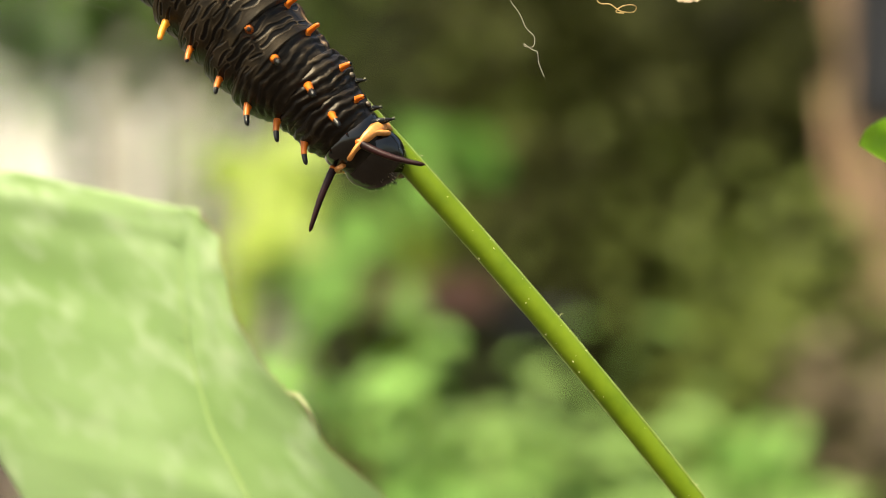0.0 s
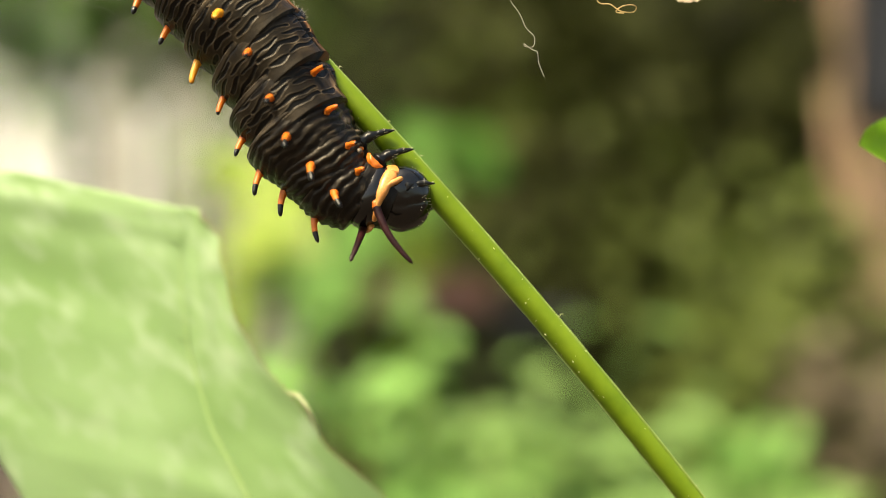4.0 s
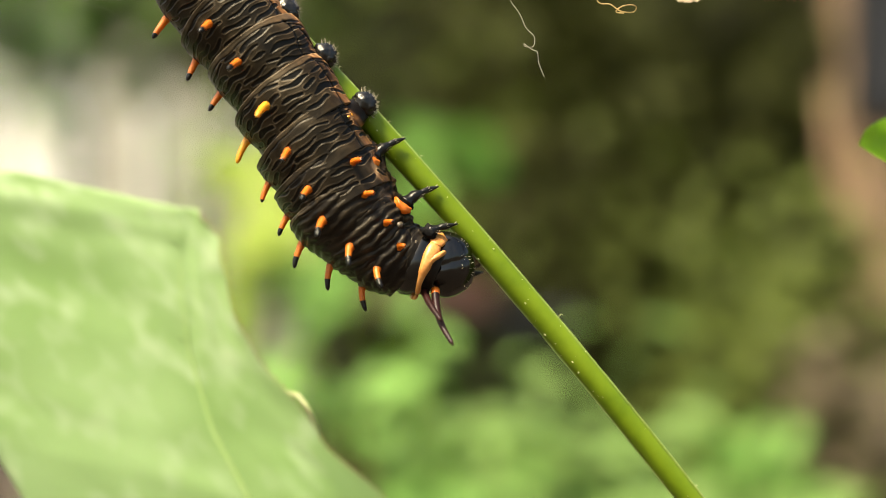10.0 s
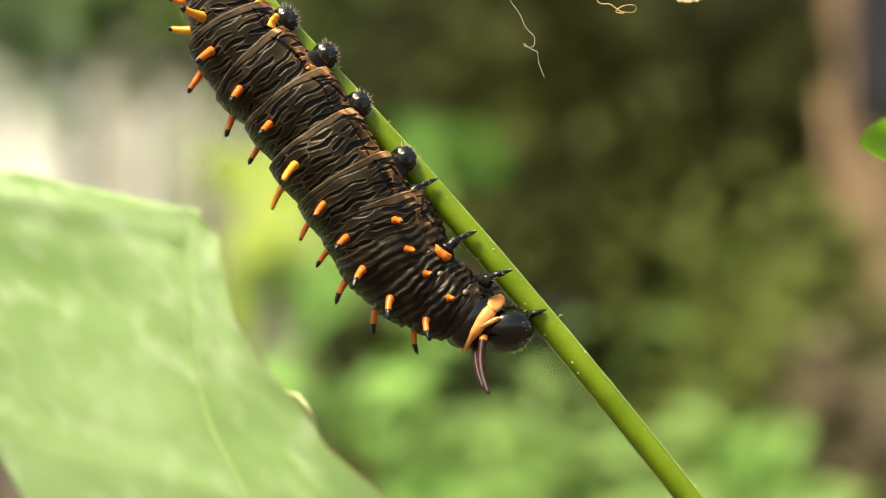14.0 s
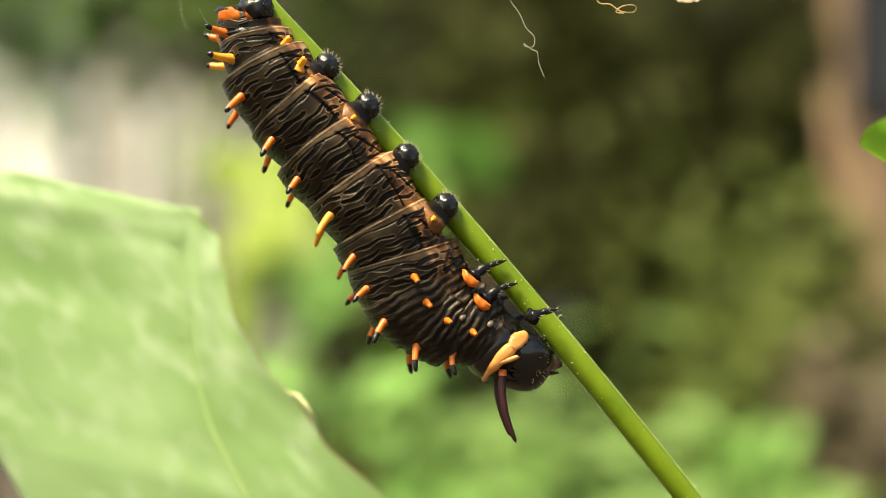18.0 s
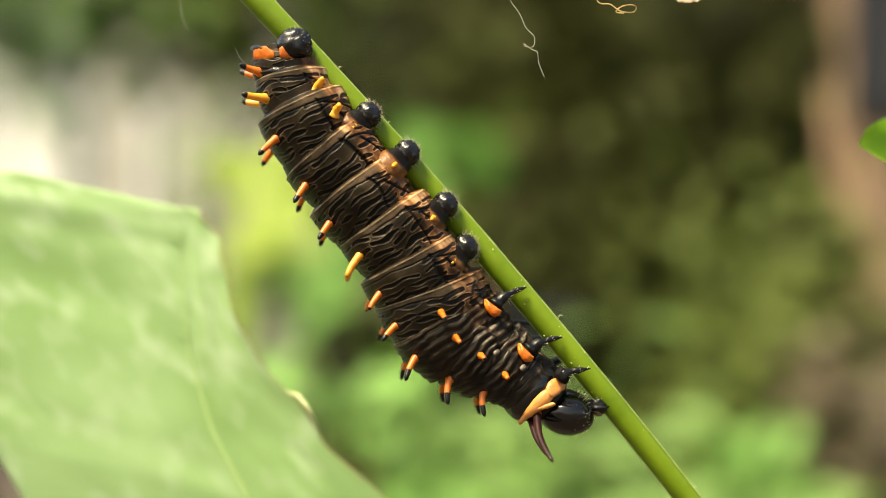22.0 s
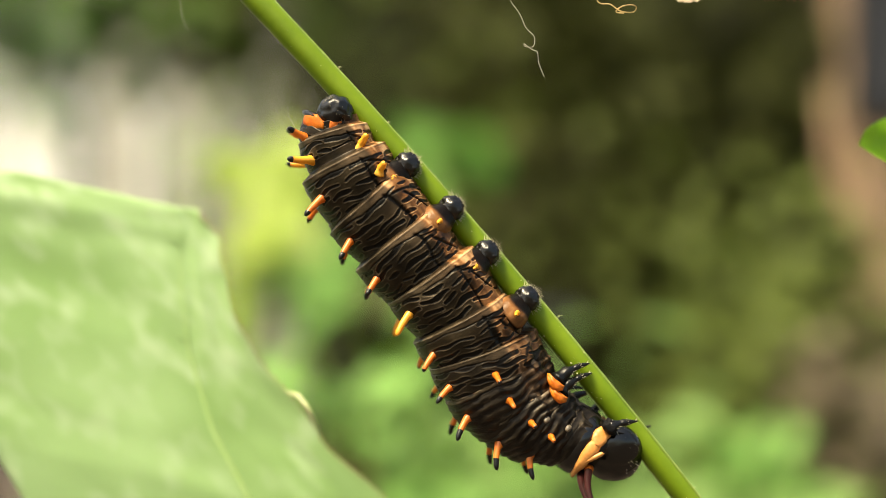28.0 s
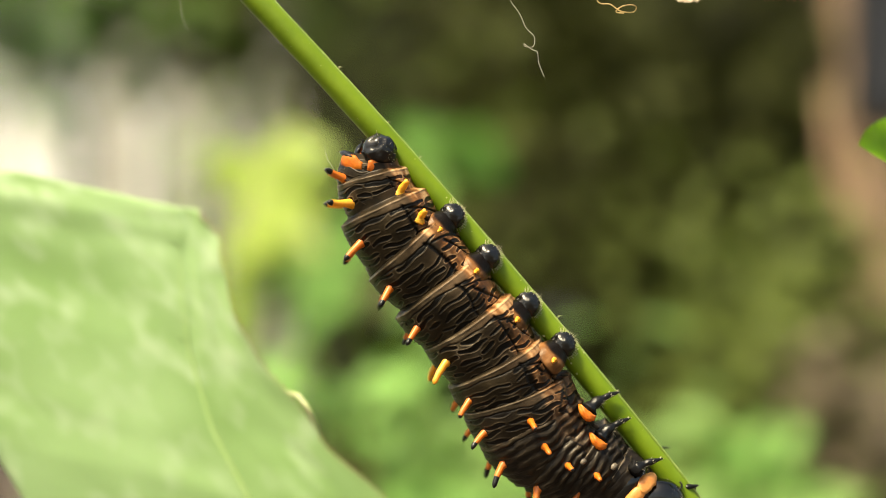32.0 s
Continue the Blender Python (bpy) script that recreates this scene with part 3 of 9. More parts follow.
        hairs(bm, (0.0022, 0, 0.0002), (0.6, 0, -0.3), 1.0, 22, 0.0008, 2)
        hairs(bm, (0.0034, 0, 0.0004), (0.7, 0, -0.2), 0.9, 20, 0.0006, 4)
        hairs(bm, (0.0042, 0, 0.0007), (1.0, 0, 0), 0.6, 10, 0.0005, 6)
        part("leg_hair", mesh_of("leg_hair", bm, HAIR), leg, "fine pale bristles", kind="stuff")
    return cat, got


def proleg_mesh(k, seed, rear):
    """A stout leg along z: black above the foot, an orange band, a black crease, and tan flesh where it joins the flank."""
    bm = bmesh.new()
    n, rings = 40, []
    shape = [(0.0004, 0.90, 0.0001), (0.0008, 1.22, 0.0002), (0.0012, 1.42, 0.0003), (0.0016, 1.60, 0.0005), (0.0020, 1.70, 0.0006), (0.0024, 1.74, 0.0007),
             (0.0027, 1.68, 0.0008), (0.0029, 1.56, 0.0008), (0.0031, 1.62, 0.0008), (0.0034, 1.76, 0.0008), (0.0039, 1.78, 0.0008), (0.0046, 1.60, 0.0006), (0.0050, 0.8, 0.0004)]
    fine = []
    for (z0, r0, y0), (z1, r1, y1) in zip(shape, shape[1:]):
        fine += [(z0 + (z1 - z0) * q / 4, r0 + (r1 - r0) * q / 4, y0 + (y1 - y0) * q / 4) for q in range(4)]
    for z, r, y in fine + [shape[-1]]:
        ring = []
        for j in range(n):
            a = 2 * math.pi * j / n
            d = Vector((math.cos(a), math.sin(a), 0))
            w = r * (0.00070 if rear else 0.001) * (1 + 0.07 * noise.noise(d * 1.3 + Vector((seed * 3.1, 0, z * 700))) + 0.03 * noise.noise(d * 4 + Vector((0, seed, z * 2500))))
            ring.append(bm.verts.new(Vector((d.x * w * k, y + 0.0005 * min(1, z / 0.0016) + d.y * w, z * (k if rear else 1)))))
        rings.append(ring)
    for p, q in zip(rings, rings[1:]):
        for j in range(n):
            bm.faces.new((p[j], p[(j + 1) % n], q[(j + 1) % n], q[j]))
    bm.faces.new(rings[0])
    bm.faces.new(rings[-1])
    if rear:
        return mesh_of("proleg", bm, RED)
    me = mesh_of("proleg", bm, SKIN)
    tone, side = [], []
    for v in me.vertices:
        p = v.co * 1000 + Vector((seed * 5, 0, 0))
        z = v.co.z * 1000 + 0.22 * noise.noise(p * 0.8)
        band = 1 / (1 + math.exp(-(z - 1.35) * 16)) * (1 - math.exp(-((z - 2.95) / 0.24) ** 2))
        tone.append(max(0.0, min(1.0, 0.10 + band * (0.62 + 0.22 * noise.noise(p * 1.1)))))
        side.append(1.0)
    for key, vals in (("fold", tone), ("flank", side), ("dusk", [0.0] * len(tone))):
        me.attributes.new(key, "FLOAT", "POINT").data.foreach_set("value", vals)
    return me


def head_mesh():
    bm = bmesh.new()
    blob(bm, (0.0001, 0, 0), 0.0032, 0.0033, 0.0024, 64, 48)
    for v in bm.verts:
        c = v.co
        # two lobes with a shallow seam over the crown
        seam = math.exp(-(c.y / 0.00035) ** 2) * (0.5 + 0.5 * max(0, c.z) / 0.0026)
        c *= 1 - 0.055 * seam + 0.03 * noise.noise(c * 600) + 0.012 * noise.noise(c * 2400)
        # a sunken face between the lobes
        c *= 1 - 0.16 * math.exp(-((c.y / 0.0009) ** 2 + ((c.z + 0.0007) / 0.0012) ** 2)) * (c.x > 0)
        if c.x > 0.001:
            c.x *= 0.93
        if c.z < -0.001:
            c.z *= 0.92
    return mesh_of("head", bm, HEADBLACK)


# ---- the leaves near the stem ----


def leaf_material():
    """Pale green blade, clouded, with whitish blotches and streaks that put patchy glare into the colour."""
    m, nodes, links, b = material("leaf_blotched_green", 0.42, 0.0, 0.4)
    cloud, spots, fine = grain(nodes, links, 60.0, 2.0, (1.2, 1, 0.8)), grain(nodes, links, 250.0, 1.0, (1.5, 1, 0.55)), grain(nodes, links, 1500.0, 3.0)
    for n, size in ((cloud, (0.8, 1, 1.3)), (spots, (0.75, 1, 1.35))):
        lay = n.inputs["Vector"].links[0].from_node
        lay.vector_type = "TEXTURE"
        lay.inputs["Rotation"].default_value, lay.inputs["Scale"].default_value = (0, radians(-42), 0), size
    base = ramp(nodes, [(0.3, (0.262, 0.41, 0.132)), (0.7, (0.383, 0.54, 0.235))])
    pale = ramp(nodes, [(0.47, (0, 0, 0)), (0.86, (1, 1, 1))])
    mix = nodes.new("ShaderNodeMix")
    mix.data_type = "RGBA"
    links.new(cloud.outputs["Fac"], base.inputs[0])
    links.new(spots.outputs["Fac"], pale.inputs[0])
    drift = grain(nodes, links, 45.0, 2.0)
    where = ramp(nodes, [(0.38, (0.35, 0.35, 0.35)), (0.62, (1, 1, 1))])
    links.new(drift.outputs["Fac"], where.inputs[0])
    both = nodes.new("ShaderNodeMath")
    both.operation = "MULTIPLY"
    links.new(pale.outputs["Color"], both.inputs[0])
    links.new(where.outputs["Color"], both.inputs[1])
    links.new(both.outputs[0], mix.inputs["Factor"])
    links.new(base.outputs["Color"], mix.inputs["A"])
    mix.inputs["B"].default_value = (0.62, 0.72, 0.47, 1)
    links.new(mix.outputs["Result"], b.inputs["Base Color"])
    relief(nodes, links, b, fine.outputs["Fac"], 0.15, 0.0002)
    t = nodes.new("ShaderNodeBsdfTranslucent")
    links.new(mix.outputs["Result"], t.inputs["Color"])
    ms = nodes.new("ShaderNodeMixShader")
    ms.inputs[0].default_value = 0.45
    links.new(b.outputs[0], ms.inputs[1])
    links.new(t.outputs[0], ms.inputs[2])
    links.new(ms.outputs[0], nodes["Material Output"].inputs["Surface"])
    return m


LEAFTOP = leaf_material()
VEIN = plain("leaf_vein", (0.34, 0.50, 0.16), (0.43, 0.58, 0.22), 300, 0.45, through_light=0.3)
FRESH = plain("fresh_leaf", (0.24, 0.46, 0.015), (0.38, 0.62, 0.035), 120, 0.35, 0.3, 0.0001, through_light=0.5)
BRIGHT = plain("shrub_bright", (0.130, 0.272, 0.048), (0.24, 0.435, 0.108), 12, 0.6, 0.3, 0.0006, spec=0.25, through_light=0.4)
LIME = plain("shrub_lime", (0.40, 0.52, 0.09), (0.58, 0.68, 0.18), 12, 0.4, 0.3, 0.0006, through_light=0.5)
MIDGREEN = plain("shrub_green", (0.082, 0.112, 0.021), (0.152, 0.19, 0.042), 12, 0.6, 0.3, 0.0006, spec=0.2, through_light=0.35)
COOL = plain("shrub_cool_green", (0.115, 0.205, 0.045), (0.23, 0.36, 0.105), 12, 0.6, 0.3, 0.0006, spec=0.25, through_light=0.35)
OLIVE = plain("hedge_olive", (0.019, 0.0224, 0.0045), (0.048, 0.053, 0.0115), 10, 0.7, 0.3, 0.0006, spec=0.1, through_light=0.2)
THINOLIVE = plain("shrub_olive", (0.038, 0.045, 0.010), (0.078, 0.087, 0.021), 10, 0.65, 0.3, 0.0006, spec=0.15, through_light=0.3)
WITHERED = plain("leaf_withered", (0.080, 0.062, 0.038), (0.165, 0.132, 0.083), 12, 0.7, 0.3, 0.0006, spec=0.2, through_light=0.25)
MARGIN = plain("leaf_margin", (0.16, 0.11, 0.05), (0.26, 0.20, 0.09), 300, 0.6)
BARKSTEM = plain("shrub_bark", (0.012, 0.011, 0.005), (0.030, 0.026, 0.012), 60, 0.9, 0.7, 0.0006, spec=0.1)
TWIG = plain("twig_brown", (0.05, 0.03, 0.018), (0.13, 0.085, 0.05), 60, 0.8, 0.7, 0.0006)
TRUNK = plain("trunk_tan", (0.085, 0.052, 0.030), (0.36, 0.235, 0.14), 10, 0.8, 0.8, 0.004, stretch=(1, 1, 0.3))
SOIL = plain("soil", (0.018, 0.012, 0.008), (0.06, 0.042, 0.028), 9, 0.95, 0.9, 0.01)
BOARD = plain("dark_board", (0.009, 0.010, 0.004), (0.024, 0.024, 0.010), 7, 0.9, 0.6, 0.003, spec=0.1, stretch=(1, 1, 0.15))
PLANK = plain("plank_red_brown", (0.045, 0.017, 0.010), (0.10, 0.036, 0.020), 14, 0.7, 0.6, 0.003, stretch=(0.2, 1, 1))
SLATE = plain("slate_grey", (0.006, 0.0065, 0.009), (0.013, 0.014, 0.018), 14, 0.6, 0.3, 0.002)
BEIGE = plain("beige_paint", (0.34, 0.32, 0.26), (0.46, 0.44, 0.36), 5, 0.85, 0.4, 0.002)
LIMEWASH = plain("white_plaster", (0.60, 0.59, 0.52), (0.80, 0.79, 0.71), 5, 0.85, 0.4, 0.002)


def blade(corner, across, rise, push, right, left, bays, ny=60, nx=46, wave=0.0004, thick=0.00022, seed=1.0):
    """A leaf blade on a midrib through the corner points; right, left: half widths along it; bays: how the right edge is lobed."""
    def curve(vals, s):
        k = s * (len(vals) - 1)
        i = min(int(k), len(vals) - 2)
        f = k - i
        f = f * f * (3 - 2 * f) if not isinstance(vals[0], Vector) else f
        return vals[i] * (1 - f) + vals[i + 1] * f
    bm = bmesh.new()
    sides = []
    for face in (0, 1):
        grid = []
        for i in range(ny + 1):
            s = i / ny
            m = curve(corner, s)
            row = []
            for j in range(nx + 1):
                w = -1 + 2 * j / nx
                if w > 0:
                    reach = curve(right, s) + bays * (math.sin(s * 31) * 0.5 + math.sin(s * 17 + 1.0) * 0.5)
                    p = m + across * (w * reach) - rise * (w * reach * 0.10)
                else:
                    p = m + across * (w * curve(left, s)) - rise * (w * curve(left, s) * 0.22)
                bow = wave * (noise.noise(Vector((s * 4, w * 2.2, seed))) + 0.4 * noise.noise(Vector((s * 11, w * 7, seed))))
                crease = 0.00003 * (1 - math.exp(-abs(w) * 9))
                p = p + push * (bow + crease + 0.0006 * w * w * math.sin(s * 5 + seed))
                row.append(bm.verts.new(p + push * (thick * face)))
            grid.append(row)
        sides.append(grid)
    for grid in sides:
        for i in range(ny):
            for j in range(nx):
                bm.faces.new((grid[i][j], grid[i][j + 1], grid[i + 1][j + 1], grid[i + 1][j]))
    a, b = sides
    rim = [(i, 0) for i in range(ny + 1)] + [(ny, j) for j in range(1, nx + 1)] + [(i, nx) for i in range(ny - 1, -1, -1)] + [(0, j) for j in range(nx - 1, 0, -1)]
    for (i, j), (k, l) in zip(rim, rim[1:] + rim[:1]):
        bm.faces.new((a[i][j], a[k][l], b[k][l], b[i][j]))
    edge = [a[i][nx].co.copy() for i in range(6, ny + 1)]
    return bm, edge


def build_big_leaf():
    leaf = thing("large_leaf", "broad pale green lobed leaf with lighter blotches and a raised midrib", "leaf", pose(0, 0, 0))
    mid = [Vector((-0.01997, 0.13700, 0.31445)), Vector((-0.02188, 0.13700, 0.32195)), Vector((-0.02614, 0.13800, 0.32956)), Vector((-0.02904, 0.13900, 0.33845)), Vector((-0.03016, 0.14000, 0.34617)), Vector((-0.03040, 0.14050, 0.35137)), Vector((-0.03090, 0.14100, 0.35491))]
    across, rise, push = Vector((1, 0, 0)), Vector((0, 0, 1)), Vector((0, 1, 0))
    k = 0.139 / 2154
    right = [306 * k, 262 * k, 194 * k, 122 * k, 84 * k, 70 * k, 50 * k]
    left = [420 * k, 455 * k, 540 * k, 580 * k, 560 * k, 500 * k, 430 * k]
    bm, edge = blade(mid, across, rise, push, right, left, 9 * k)
    part("blade", mesh_of("blade", bm, LEAFTOP), leaf)
    bm = bmesh.new()
    tube(bm, edge, [0.00009 + 0.00004 * noise.noise(Vector((i * 0.5, 2, 2))) for i in range(len(edge))], 6)
    part("margin", mesh_of("margin", bm, MARGIN), leaf, "thin brown margin of the leaf")
    bm = bmesh.new()
    tube(bm, [p + Vector((0, -0.00002, 0)) for p in mid], [0.00036, 0.00030, 0.00023, 0.00018, 0.00012, 0.00005, 0.00001], 10)
    part("midrib", mesh_of("midrib", bm, VEIN), leaf, "paler raised midrib")
    rng = random.Random(2)
    for i, (n, side) in enumerate([(1.3, -1), (2.2, -1), (3.1, -1), (4.0, -1), (4.8, -1), (1.8, 1), (2.9, 1), (3.9, 1)]):
        a = mid[int(n)].lerp(mid[int(n) + 1], n % 1)
        l = (300 if side < 0 else 95) * k
        bm = bmesh.new()
        pts = [a + Vector((side * l * w, 0.0008 * w - 0.00005 + 0.0006 * (1 - math.exp(-w * 6)), l * (0.55 * w - 0.10 * w * w))) for w in [q / 8 for q in range(9)]]
        tube(bm, pts, [0.00010 * (1 - 0.8 * q / 8) for q in range(9)], 6)
        part("side_vein", mesh_of("side_vein", bm, VEIN), leaf)
    bm = bmesh.new()
    lobe = [Vector((-0.01736, 0.13450, 0.33433)), Vector((-0.01581, 0.13300, 0.33401)), Vector((-0.01464, 0.13250, 0.33259)), Vector((-0.01402, 0.13300, 0.33104)), Vector((-0.01366, 0.13500, 0.32926))]
    tube(bm, lobe, [0.00005, 0.00018, 0.00022, 0.00018, 0.00005], 12)
    part("rolled_edge", mesh_of("rolled_edge", bm, SPECK), leaf, "pale rolled edge of the leaf")
    bm = bmesh.new()
    foot = mid[0]
    tube(bm, [foot, foot + Vector((0.004, 0.002, -0.03)), foot + Vector((0.006, 0.006, -0.12)), Vector((foot.x + 0.004, foot.y + 0.01, 0.0))], [0.0011, 0.0012, 0.0014, 0.0018], 12)
    part("petiole", mesh_of("petiole", bm, STEM), leaf, "green leaf stalk rising from the soil")
    return leaf


def leaf_shape(bm, base, direction, normal, length, width, curl=0.2, n=7, slot=0, fold=0.18, blunt=1.0):
    """One pointed leaf with a folded midrib, in two-sided strips."""
    d = direction.normalized()
    side = d.cross(normal).normalized()
    up = side.cross(d)
    rows = []
    for i in range(n + 1):
        s = i / n
        w = width * max(0.0, math.sin(math.pi * s ** 0.75)) ** blunt * 0.5
        c = base + d * (length * s) - up * (curl * length * s * s)
        rows.append((bm.verts.new(c - side * w + up * w * fold * 2), bm.verts.new(c), bm.verts.new(c + side * w + up * w * fold * 2)))
    for a, b in zip(rows, rows[1:]):
        for k in (0, 1):
            f = bm.faces.new((a[k], a[k + 1], b[k + 1], b[k]))
            f.material_index = slot


def build_small_leaf():
    ob = thing("small_leaf", "small fresh bright green leaf on a thin stalk", "leaf")
    bm = bmesh.new()
    tip, root = Vector((0.04450, 0.12800, 0.36170)), Vector((0.06117, 0.13500, 0.35520))
    d = root - tip
    leaf_shape(bm, root, -d, Vector((0.0, -0.75, 0.7)), d.length * 1.0, 0.014, 0.06, 24, blunt=0.55)
    r = bmesh.ops.solidify(bm, geom=bm.faces[:], thickness=0.00022)
    part("blade", mesh_of("blade", bm, FRESH), ob)
    bm = bmesh.new()
    tube(bm, [root, root + Vector((0.006, 0.002, -0.01)), root + Vector((0.012, 0.005, -0.12)), Vector((root.x + 0.012, root.y + 0.01, 0))], [0.0005, 0.0008, 0.0011, 0.0015], 10)
    part("stalk", mesh_of("stalk", bm, STEM), ob)


def build_hanging_twig():
    ob = thing("dry_twig", "dry brown twig with flaking pale bark and reddish fringe", "twig")
    a, b = Vector((0.00269, 0.12600, 0.37884)), Vector((0.04813, 0.12400, 0.37792))
    bm = bmesh.new()
    pts = [a.lerp(b, i / 30) + Vector((0, 0, 0.0008 * noise.noise(Vector((i * 0.3, 0, 0))))) for i in range(31)]
    end = pts[-1]
    pts += [end + Vector((0.004, 0, -0.002)), end + Vector((0.010, 0.002, -0.03)), end + Vector((0.013, 0.006, -0.15)), Vector((end.x + 0.013, end.y + 0.008, 0))]
    tube(bm, pts, [0.0009 + 0.0012 * min(1, i / 12) for i in range(31)] + [0.0022, 0.0024, 0.0028, 0.0034], 14, None, 0.2)
    part("branch", mesh_of("branch", bm, TWIG), ob)
    rng = random.Random(12)
    bm = bmesh.new()
    c0, c1 = Vector((0.02184, 0.12350, 0.37700)), Vector((0.02758, 0.12350, 0.37700))
    n = 26
    lo = []
    for i in range(n + 1):
        p = c0.lerp(c1, i / n)
        drop = 0.0021 * abs(math.sin(math.pi * i / n)) ** 0.5 + 0.0003 * noise.noise(Vector((i * 0.6, 3, 1))) - 0.00005
        row = [bm.verts.new(p + Vector((0, 0.0006 * math.sin(k * 0.9), -drop * k / 4)) + Vector((0, rng.uniform(-1, 1), rng.uniform(-1, 1))) * 0.00006) for k in range(5)]
        lo.append(row)
    for p, q in zip(lo, lo[1:]):
        for k in range(4):
            bm.faces.new((p[k], q[k], q[k + 1], p[k + 1]))
    bmesh.ops.solidify(bm, geom=bm.faces[:], thickness=0.0003)
    part("bark_flake", mesh_of("bark_flake", bm, DRYLEAF), ob, "pale flaking bark")
    bm = bmesh.new()
    for i in range(16):
        p = Vector((0.03216, 0.12350, 0.37655)).lerp(Vector((0.03876, 0.12350, 0.37655)), i / 15)
        l = rng.uniform(0.0011, 0.00155)
        tube(bm, [p, p + Vector((rng.uniform(-1, 1) * 0.0002, 0, -l * 0.6)), p + Vector((rng.uniform(-1, 1) * 0.0003, 0, -l))], [0.00022, 0.00016, 0.00005], 6)
    part("fringe", mesh_of("fringe", bm, REDBARK), ob, "short reddish fringe", kind="stuff")


def thread(name, label, pts, r, mat):
    """A fine strand; pts are smoothed into a curve."""
    bm = bmesh.new()
    fine = []
    for i in range(len(pts) - 1):
        p0, p1, p2, p3 = pts[max(i - 1, 0)], pts[i], pts[i + 1], pts[min(i + 2, len(pts) - 1)]
        for k in range(6):
            f = k / 6
            fine.append(0.5 * (2 * p1 + (p2 - p0) * f + (2 * p0 - 5 * p1 + 4 * p2 - p3) * f * f + (3 * p1 - p0 - 3 * p2 + p3) * f ** 3))
    fine.append(pts[-1])
    tube(bm, fine, [r * (1 + 0.3 * noise.noise(Vector((i * 0.4, 0, 0)))) for i in range(len(fine))], 6)
    ob = new(name, mesh_of(name, bm, mat))
    return tagged(ob, label, "thread")


# ---- the garden behind ----
def build_ground():
    bm = bmesh.new()
    n = 60
    grid = []
    for i in range(n + 1):
        row = []
        for j in range(n + 1):
            x, y = (i / n - 0.5), (j / n - 0.5)
            x, y = math.copysign(abs(2 * x) ** 3, x) * 60, math.copysign(abs(2 * y) ** 3, y) * 60 + 0.6
            near = max(0, 1 - math.hypot(x, y) / 6)
            row.append(bm.verts.new((x, y, -0.004 + near * 0.012 * noise.noise(Vector((x * 3, y * 3, 0))) - near * 0.004)))
        grid.append(row)
    for i in range(n):
        for j in range(n):
            bm.faces.new((grid[i][j], grid[i + 1][j], grid[i + 1][j + 1], grid[i][j + 1]))
    tagged(new("ground", mesh_of("ground", bm, SOIL)), "dark crumbly garden soil", "ground", kind="structure")


def box(bm, centre, sx, sy, sz, bevel=0.004, turn=None):
    g = bmesh.ops.create_cube(bm, size=1.0)
    vs = g["verts"]
    for v in vs:
        v.co = Vector((v.co.x * sx, v.co.y * sy, v.co.z * sz))
        if turn:
            v.co = turn @ v.co
        v.co += Vector(centre)
    es = [e for e in bm.edges if e.verts[0] in vs and e.verts[1] in vs]
    bmesh.ops.bevel(bm, geom=es, offset=bevel, segments=2, affect="EDGES")


def build_backing():
    """An added dark board backing that blocks the sky behind the hedge, open to the light at one end."""
    ob = tagged(new("wall_back"), "dark board backing added behind the hedge to block the sky", "fence", kind="structure")
    ob.empty_display_size = 0.01
    ob.location = (0, 2.1, 0)
    bm = bmesh.new()
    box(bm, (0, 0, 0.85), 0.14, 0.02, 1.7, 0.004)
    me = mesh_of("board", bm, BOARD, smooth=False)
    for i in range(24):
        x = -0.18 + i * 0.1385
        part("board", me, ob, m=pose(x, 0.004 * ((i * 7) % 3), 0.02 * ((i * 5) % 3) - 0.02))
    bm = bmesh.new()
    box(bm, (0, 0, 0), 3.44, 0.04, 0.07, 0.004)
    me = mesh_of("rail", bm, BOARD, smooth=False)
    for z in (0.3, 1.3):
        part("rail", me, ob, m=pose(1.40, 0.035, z))


